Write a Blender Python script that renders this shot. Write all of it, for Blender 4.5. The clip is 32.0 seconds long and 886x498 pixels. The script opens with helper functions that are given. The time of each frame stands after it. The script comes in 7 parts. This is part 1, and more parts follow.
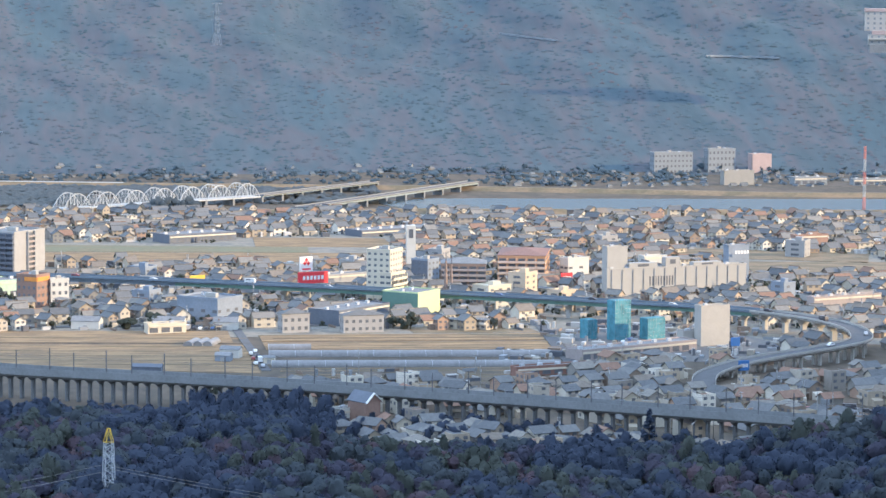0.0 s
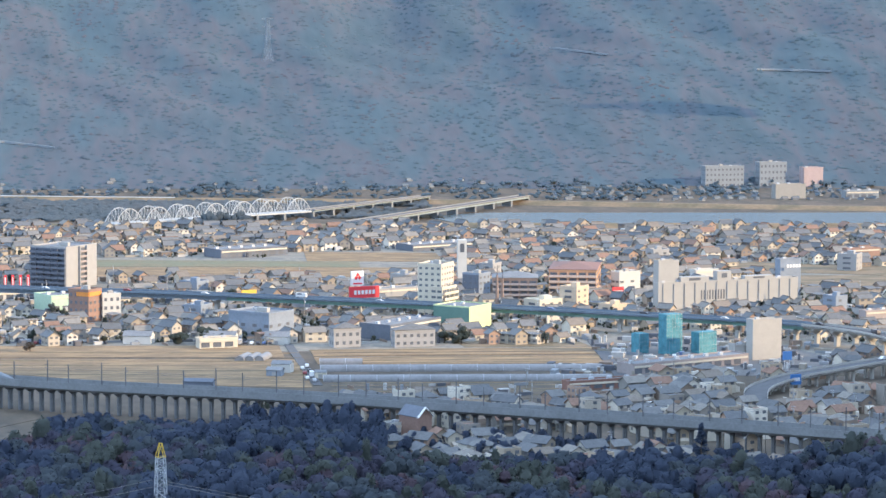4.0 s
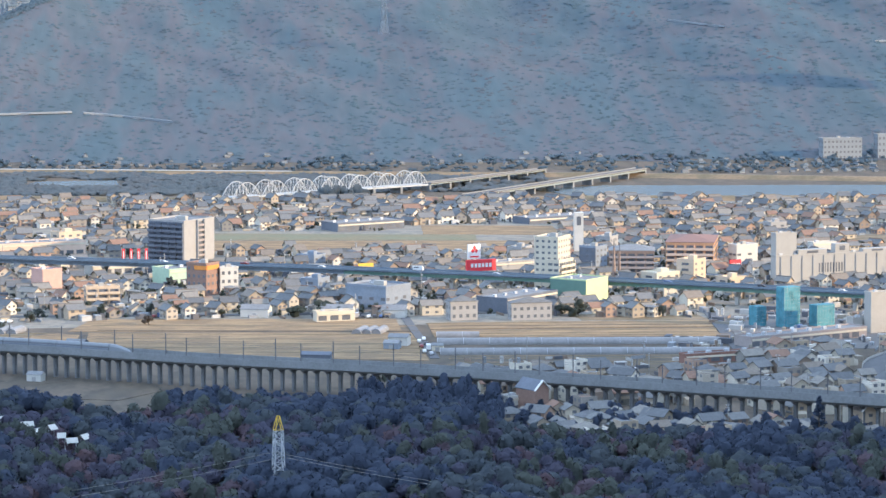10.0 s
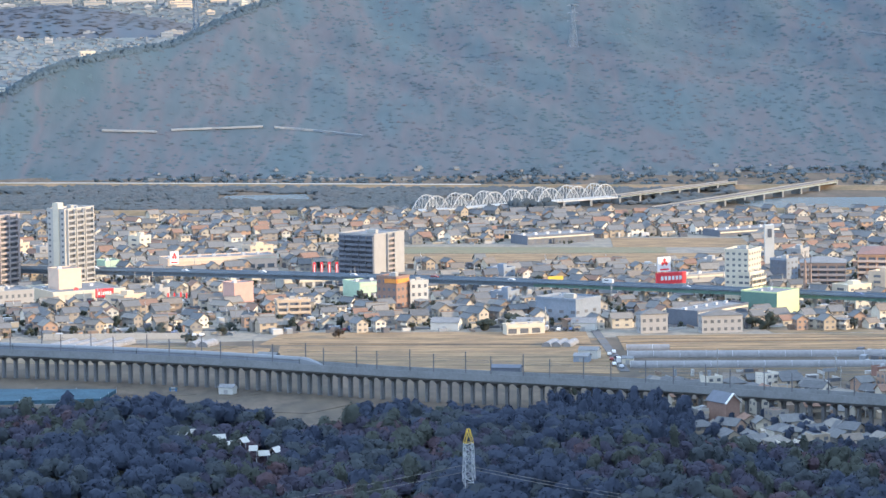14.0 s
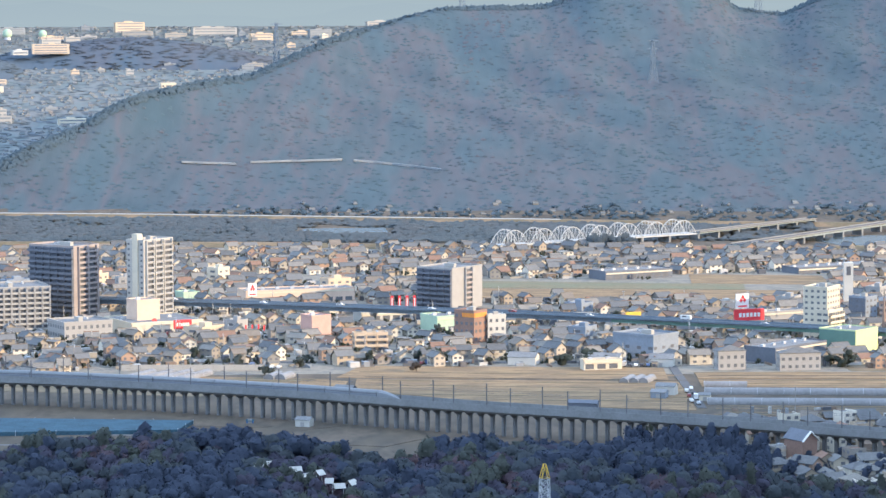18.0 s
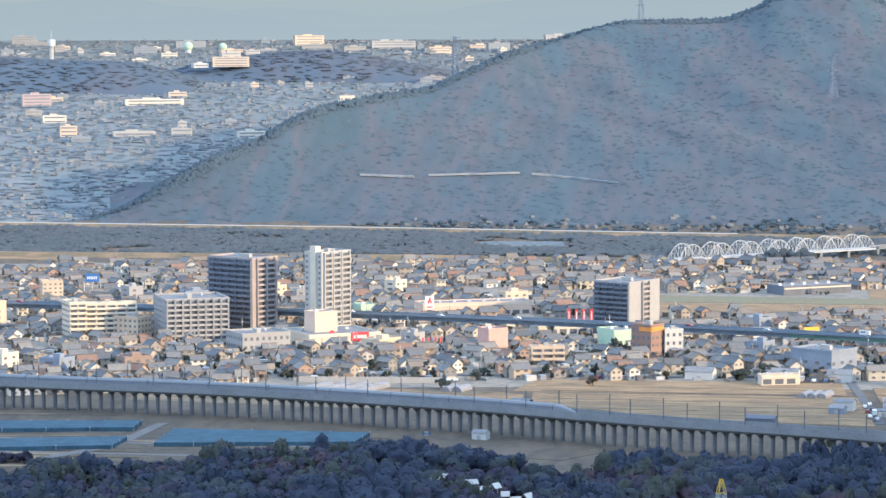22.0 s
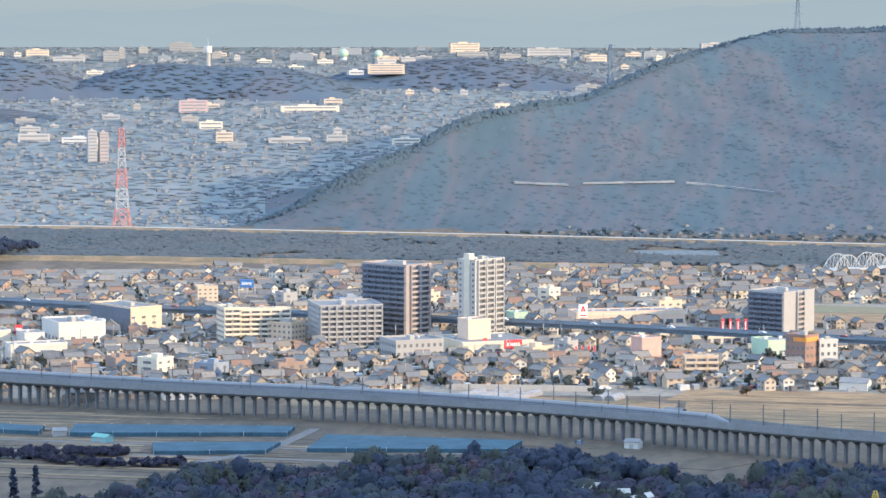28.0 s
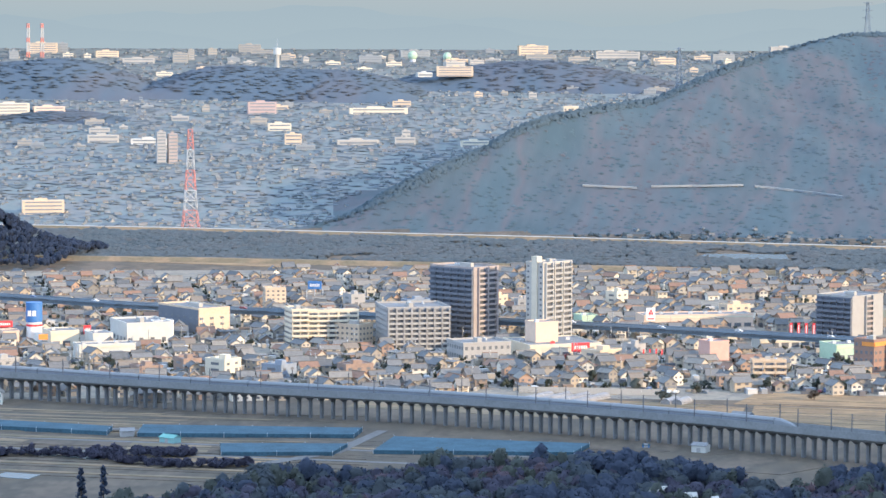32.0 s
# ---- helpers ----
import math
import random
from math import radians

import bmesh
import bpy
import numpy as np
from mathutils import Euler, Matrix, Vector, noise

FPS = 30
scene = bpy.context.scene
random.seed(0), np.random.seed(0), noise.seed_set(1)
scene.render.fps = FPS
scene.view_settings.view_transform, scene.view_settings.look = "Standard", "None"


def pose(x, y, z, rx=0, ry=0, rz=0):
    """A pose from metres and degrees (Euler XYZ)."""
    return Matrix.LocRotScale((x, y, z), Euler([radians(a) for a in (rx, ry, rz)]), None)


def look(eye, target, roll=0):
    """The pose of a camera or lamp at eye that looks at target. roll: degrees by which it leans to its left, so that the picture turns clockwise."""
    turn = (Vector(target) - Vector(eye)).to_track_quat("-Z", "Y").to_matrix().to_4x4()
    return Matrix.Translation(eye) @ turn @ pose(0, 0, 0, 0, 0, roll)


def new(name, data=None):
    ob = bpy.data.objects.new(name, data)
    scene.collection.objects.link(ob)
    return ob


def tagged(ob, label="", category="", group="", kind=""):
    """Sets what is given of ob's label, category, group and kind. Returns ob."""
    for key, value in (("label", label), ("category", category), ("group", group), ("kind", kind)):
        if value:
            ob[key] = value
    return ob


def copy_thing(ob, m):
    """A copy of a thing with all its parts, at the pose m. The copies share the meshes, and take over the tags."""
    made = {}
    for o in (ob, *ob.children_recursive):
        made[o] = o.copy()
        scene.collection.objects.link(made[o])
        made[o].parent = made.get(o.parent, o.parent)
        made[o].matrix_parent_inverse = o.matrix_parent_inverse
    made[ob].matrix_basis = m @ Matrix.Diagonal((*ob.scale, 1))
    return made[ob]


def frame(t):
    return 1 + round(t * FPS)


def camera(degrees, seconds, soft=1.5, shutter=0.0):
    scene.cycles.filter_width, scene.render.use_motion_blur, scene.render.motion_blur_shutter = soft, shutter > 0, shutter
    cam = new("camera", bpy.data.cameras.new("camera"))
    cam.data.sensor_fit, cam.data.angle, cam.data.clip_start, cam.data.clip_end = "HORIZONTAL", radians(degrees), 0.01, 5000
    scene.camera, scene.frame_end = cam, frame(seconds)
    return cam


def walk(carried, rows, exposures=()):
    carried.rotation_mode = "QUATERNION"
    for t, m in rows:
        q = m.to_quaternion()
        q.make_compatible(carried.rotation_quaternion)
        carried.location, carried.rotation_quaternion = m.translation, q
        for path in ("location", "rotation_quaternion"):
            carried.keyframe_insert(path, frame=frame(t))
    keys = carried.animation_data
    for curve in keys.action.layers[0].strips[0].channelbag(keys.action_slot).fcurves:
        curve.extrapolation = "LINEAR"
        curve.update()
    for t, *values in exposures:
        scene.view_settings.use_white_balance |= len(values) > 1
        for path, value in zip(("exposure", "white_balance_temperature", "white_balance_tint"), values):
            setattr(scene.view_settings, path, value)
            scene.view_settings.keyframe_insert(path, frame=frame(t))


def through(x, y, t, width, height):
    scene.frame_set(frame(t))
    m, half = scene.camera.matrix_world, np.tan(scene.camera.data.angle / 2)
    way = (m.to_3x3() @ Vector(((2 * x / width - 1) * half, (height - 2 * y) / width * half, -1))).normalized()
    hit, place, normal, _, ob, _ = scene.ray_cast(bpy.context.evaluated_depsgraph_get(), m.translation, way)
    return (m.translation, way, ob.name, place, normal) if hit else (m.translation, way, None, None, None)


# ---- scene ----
EYE = 190.0
cam = camera(16.0, 32.0, soft=1.5)
# seconds, yaw, pitch, roll of a zoomed camera that turns on the spot
TURNS = [
    (0.0, -7.220, -5.563, -0.422),
    (0.5, -7.365, -5.683, -0.566),
    (1.0, -7.380, -5.828, -0.437),
    (1.5, -7.112, -5.783, -0.412),
    (2.0, -6.637, -5.599, -0.239),
    (2.5, -6.416, -5.521, -0.216),
    (4.5, -6.283, -5.280, -0.222),
    (5.0, -6.416, -5.424, -0.336),
    (5.5, -7.078, -5.452, -0.629),
    (6.0, -7.903, -5.378, -0.664),
    (6.5, -8.052, -5.414, -0.684),
    (7.0, -8.154, -5.511, -0.678),
    (7.5, -7.969, -5.464, -0.821),
    (8.0, -7.689, -5.480, -0.588),
    (8.5, -6.135, -5.561, -0.379),
    (9.0, -5.713, -5.680, -0.382),
    (9.5, -4.566, -5.734, -0.164),
    (10.0, -4.156, -5.800, 0.088),
    (10.5, -3.730, -5.728, 0.065),
    (11.0, -3.233, -5.716, 0.110),
    (11.5, -2.718, -5.516, -0.017),
    (12.0, -1.881, -5.241, 0.427),
    (12.5, -1.379, -5.225, 0.239),
    (13.0, -0.998, -5.323, 0.376),
    (13.5, -0.923, -5.392, 0.480),
    (14.0, -0.693, -5.544, 0.579),
    (14.5, -0.557, -5.602, 0.590),
    (16.5, -0.301, -5.501, 0.279),
    (17.0, 0.078, -5.158, 0.315),
    (17.5, 0.491, -4.938, 0.243),
    (18.0, 0.727, -4.913, 0.161),
    (18.5, 1.021, -4.894, -0.022),
    (19.0, 1.479, -4.775, -0.192),
    (19.5, 2.333, -4.778, -0.135),
    (20.0, 2.626, -4.704, -0.173),
    (20.5, 2.958, -4.735, -0.170),
    (21.0, 3.586, -4.748, -0.024),
    (21.5, 3.988, -4.760, 0.087),
    (22.0, 3.959, -4.662, 0.117),
    (22.5, 3.985, -4.553, -0.038),
    (23.0, 3.929, -4.421, 0.134),
    (23.5, 3.973, -4.410, -0.044),
    (24.0, 4.382, -4.458, -0.042),
    (24.5, 4.661, -4.442, -0.388),
    (25.0, 5.290, -3.506, -0.349),
    (25.5, 5.634, -3.461, -0.216),
    (27.5, 6.334, -4.447, -0.055),
    (28.0, 6.763, -4.519, -0.083),
    (28.5, 7.202, -4.288, -0.046),
    (29.0, 7.401, -4.081, -0.058),
    (29.5, 7.601, -4.016, -0.111),
    (30.0, 7.754, -4.133, -0.362),
    (30.5, 7.971, -4.162, -0.034),
    (31.0, 8.148, -4.120, -0.154),
    (31.5, 8.153, -4.121, -0.268),
    (32.0, 8.000, -4.478, -0.250),
]
walk(cam, [(t, pose(0, 0, EYE, 0, 0, yaw) @ pose(0, 0, 0, pitch) @ pose(0, 0, 0, 0, roll) @ pose(0, 0, 0, 90)) for t, yaw, pitch, roll in TURNS])

# ---- light: low warm winter sun from the side, bright milky blue sky ----
SUN_DIR = Vector((0.90, -0.36, 0.25)).normalized()
world = bpy.data.worlds.new("sky")
scene.world = world
world.use_nodes = True
wn = world.node_tree
sky = wn.nodes.new("ShaderNodeTexSky")
sky.sky_type, sky.sun_disc = "NISHITA", False
sky.sun_elevation = math.asin(SUN_DIR.z)
sky.sun_rotation = math.atan2(SUN_DIR.x, SUN_DIR.y)
sky.air_density, sky.dust_density, sky.ozone_density = 1.0, 0.5, 4.0
thin_cloud = wn.nodes.new("ShaderNodeMixRGB")
thin_cloud.inputs["Fac"].default_value = 0.75
thin_cloud.inputs["Color2"].default_value = (7.2, 9.6, 13.5, 1)
wn.links.new(sky.outputs[0], thin_cloud.inputs["Color1"])
wn.links.new(thin_cloud.outputs[0], wn.nodes["Background"].inputs["Color"])
wn.nodes["Background"].inputs["Strength"].default_value = 0.15
sun = new("sun", bpy.data.lights.new("sun", "SUN"))
sun.data.energy, sun.data.angle, sun.data.color = 4.4, radians(1.5), (1.0, 0.74, 0.46)
sun.matrix_world = look((0, 0, 600), Vector((0, 0, 600)) - SUN_DIR)
scene.view_settings.exposure = 0.52

# ---- materials ----
def mat(name, cols, scale=0.5, rough=0.8, bump=0.2, vary=0.25, rand="object", metal=0.0, sheen=0.0, fine=8.0, spec=0.3, through=0.0, stretch=1.0):
    """A worn surface: cols is one colour or a palette picked piece by piece; two scales of noise vary it."""
    m = bpy.data.materials.new(name)
    m.use_nodes = True
    nt = m.node_tree
    N, L = nt.nodes, nt.links
    b = N["Principled BSDF"]
    tc = N.new("ShaderNodeNewGeometry")
    big, small = N.new("ShaderNodeTexNoise"), N.new("ShaderNodeTexNoise")
    span = N.new("ShaderNodeVectorMath")
    span.operation = "MULTIPLY"
    span.inputs[1].default_value = (1.0, stretch, stretch)
    L.new(tc.outputs["Position"], span.inputs[0])
    for n, s in ((big, scale), (small, scale * fine)):
        n.inputs["Scale"].default_value, n.inputs["Detail"].default_value = s, 4
        L.new(span.outputs[0], n.inputs["Vector"])
    cols = cols if isinstance(cols[0], (tuple, list)) else [cols]
    ramp = N.new("ShaderNodeValToRGB")
    ramp.color_ramp.interpolation = "CONSTANT"
    el = ramp.color_ramp.elements
    while len(el) < max(2, len(cols)):
        el.new(1.0)
    for i, e in enumerate(el):
        e.position = i / max(2, len(cols))
        e.color = (*cols[i % len(cols)], 1)
    if rand == "island":
        L.new(tc.outputs["Random Per Island"], ramp.inputs[0])
    elif rand == "noise":
        ramp.color_ramp.interpolation = "LINEAR"
        cont = N.new("ShaderNodeMapRange")
        cont.inputs["From Min"].default_value, cont.inputs["From Max"].default_value = 0.3, 0.7
        L.new(big.outputs["Fac"], cont.inputs["Value"])
        L.new(cont.outputs[0], ramp.inputs[0])
    else:
        oi = N.new("ShaderNodeObjectInfo")
        L.new(oi.outputs["Random"], ramp.inputs[0])
    add = N.new("ShaderNodeMath")
    add.operation = "ADD"
    L.new(big.outputs["Fac"], add.inputs[0])
    L.new(small.outputs["Fac"], add.inputs[1])
    rng = N.new("ShaderNodeMapRange")
    rng.inputs["From Min"].default_value, rng.inputs["From Max"].default_value = 0.6, 1.4
    rng.inputs["To Min"].default_value, rng.inputs["To Max"].default_value = 1 - vary, 1 + vary
    L.new(add.outputs[0], rng.inputs["Value"])
    mul = N.new("ShaderNodeVectorMath")
    mul.operation = "SCALE"
    L.new(ramp.outputs["Color"], mul.inputs[0])
    L.new(rng.outputs[0], mul.inputs["Scale"])
    L.new(mul.outputs[0], b.inputs["Base Color"])
    b.inputs["Roughness"].default_value, b.inputs["Metallic"].default_value = rough, metal
    b.inputs["Specular IOR Level"].default_value = spec
    if sheen:
        b.inputs["Sheen Weight"].default_value = sheen
        b.inputs["Sheen Roughness"].default_value = 0.6
    if bump:
        bp = N.new("ShaderNodeBump")
        bp.inputs["Strength"].default_value, bp.inputs["Distance"].default_value = bump, 0.3
        L.new(small.outputs["Fac"], bp.inputs["Height"])
        L.new(bp.outputs[0], b.inputs["Normal"])
    if through:
        tr, mx = N.new("ShaderNodeBsdfTranslucent"), N.new("ShaderNodeMixShader")
        mx.inputs[0].default_value = through
        L.new(mul.outputs[0], tr.inputs["Color"])
        L.new(b.outputs[0], mx.inputs[1])
        L.new(tr.outputs[0], mx.inputs[2])
        L.new(mx.outputs[0], N["Material Output"].inputs["Surface"])
    return m


WALLS = [(0.50, 0.45, 0.36), (0.60, 0.56, 0.47), (0.37, 0.315, 0.245), (0.29, 0.265, 0.235), (0.68, 0.63, 0.54),
         (0.26, 0.205, 0.165), (0.44, 0.36, 0.27), (0.47, 0.42, 0.35), (0.25, 0.24, 0.22), (0.40, 0.275, 0.205)]
ROOFS = [(0.140, 0.145, 0.150), (0.168, 0.170, 0.170), (0.122, 0.127, 0.132), (0.215, 0.203, 0.185), (0.152, 0.155, 0.156),
         (0.205, 0.174, 0.144), (0.172, 0.174, 0.172), (0.245, 0.152, 0.112), (0.134, 0.140, 0.146), (0.230, 0.214, 0.190)]
# palettes across the river: house colours washed out with painted haze
HAZED_BANK_WALLS = [(0.22, 0.245, 0.26), (0.27, 0.28, 0.285), (0.20, 0.23, 0.25), (0.31, 0.30, 0.28), (0.22, 0.245, 0.26)]
HAZED_FAR_WALLS = [(0.235, 0.250, 0.255), (0.265, 0.265, 0.258), (0.215, 0.240, 0.252), (0.430, 0.390, 0.330), (0.245, 0.255, 0.256), (0.210, 0.236, 0.250), (0.230, 0.245, 0.252)]
HAZED_FAR_ROOFS = [(0.170, 0.200, 0.220), (0.190, 0.212, 0.224), (0.158, 0.192, 0.216), (0.215, 0.225, 0.226), (0.215, 0.205, 0.202), (0.165, 0.198, 0.205)]
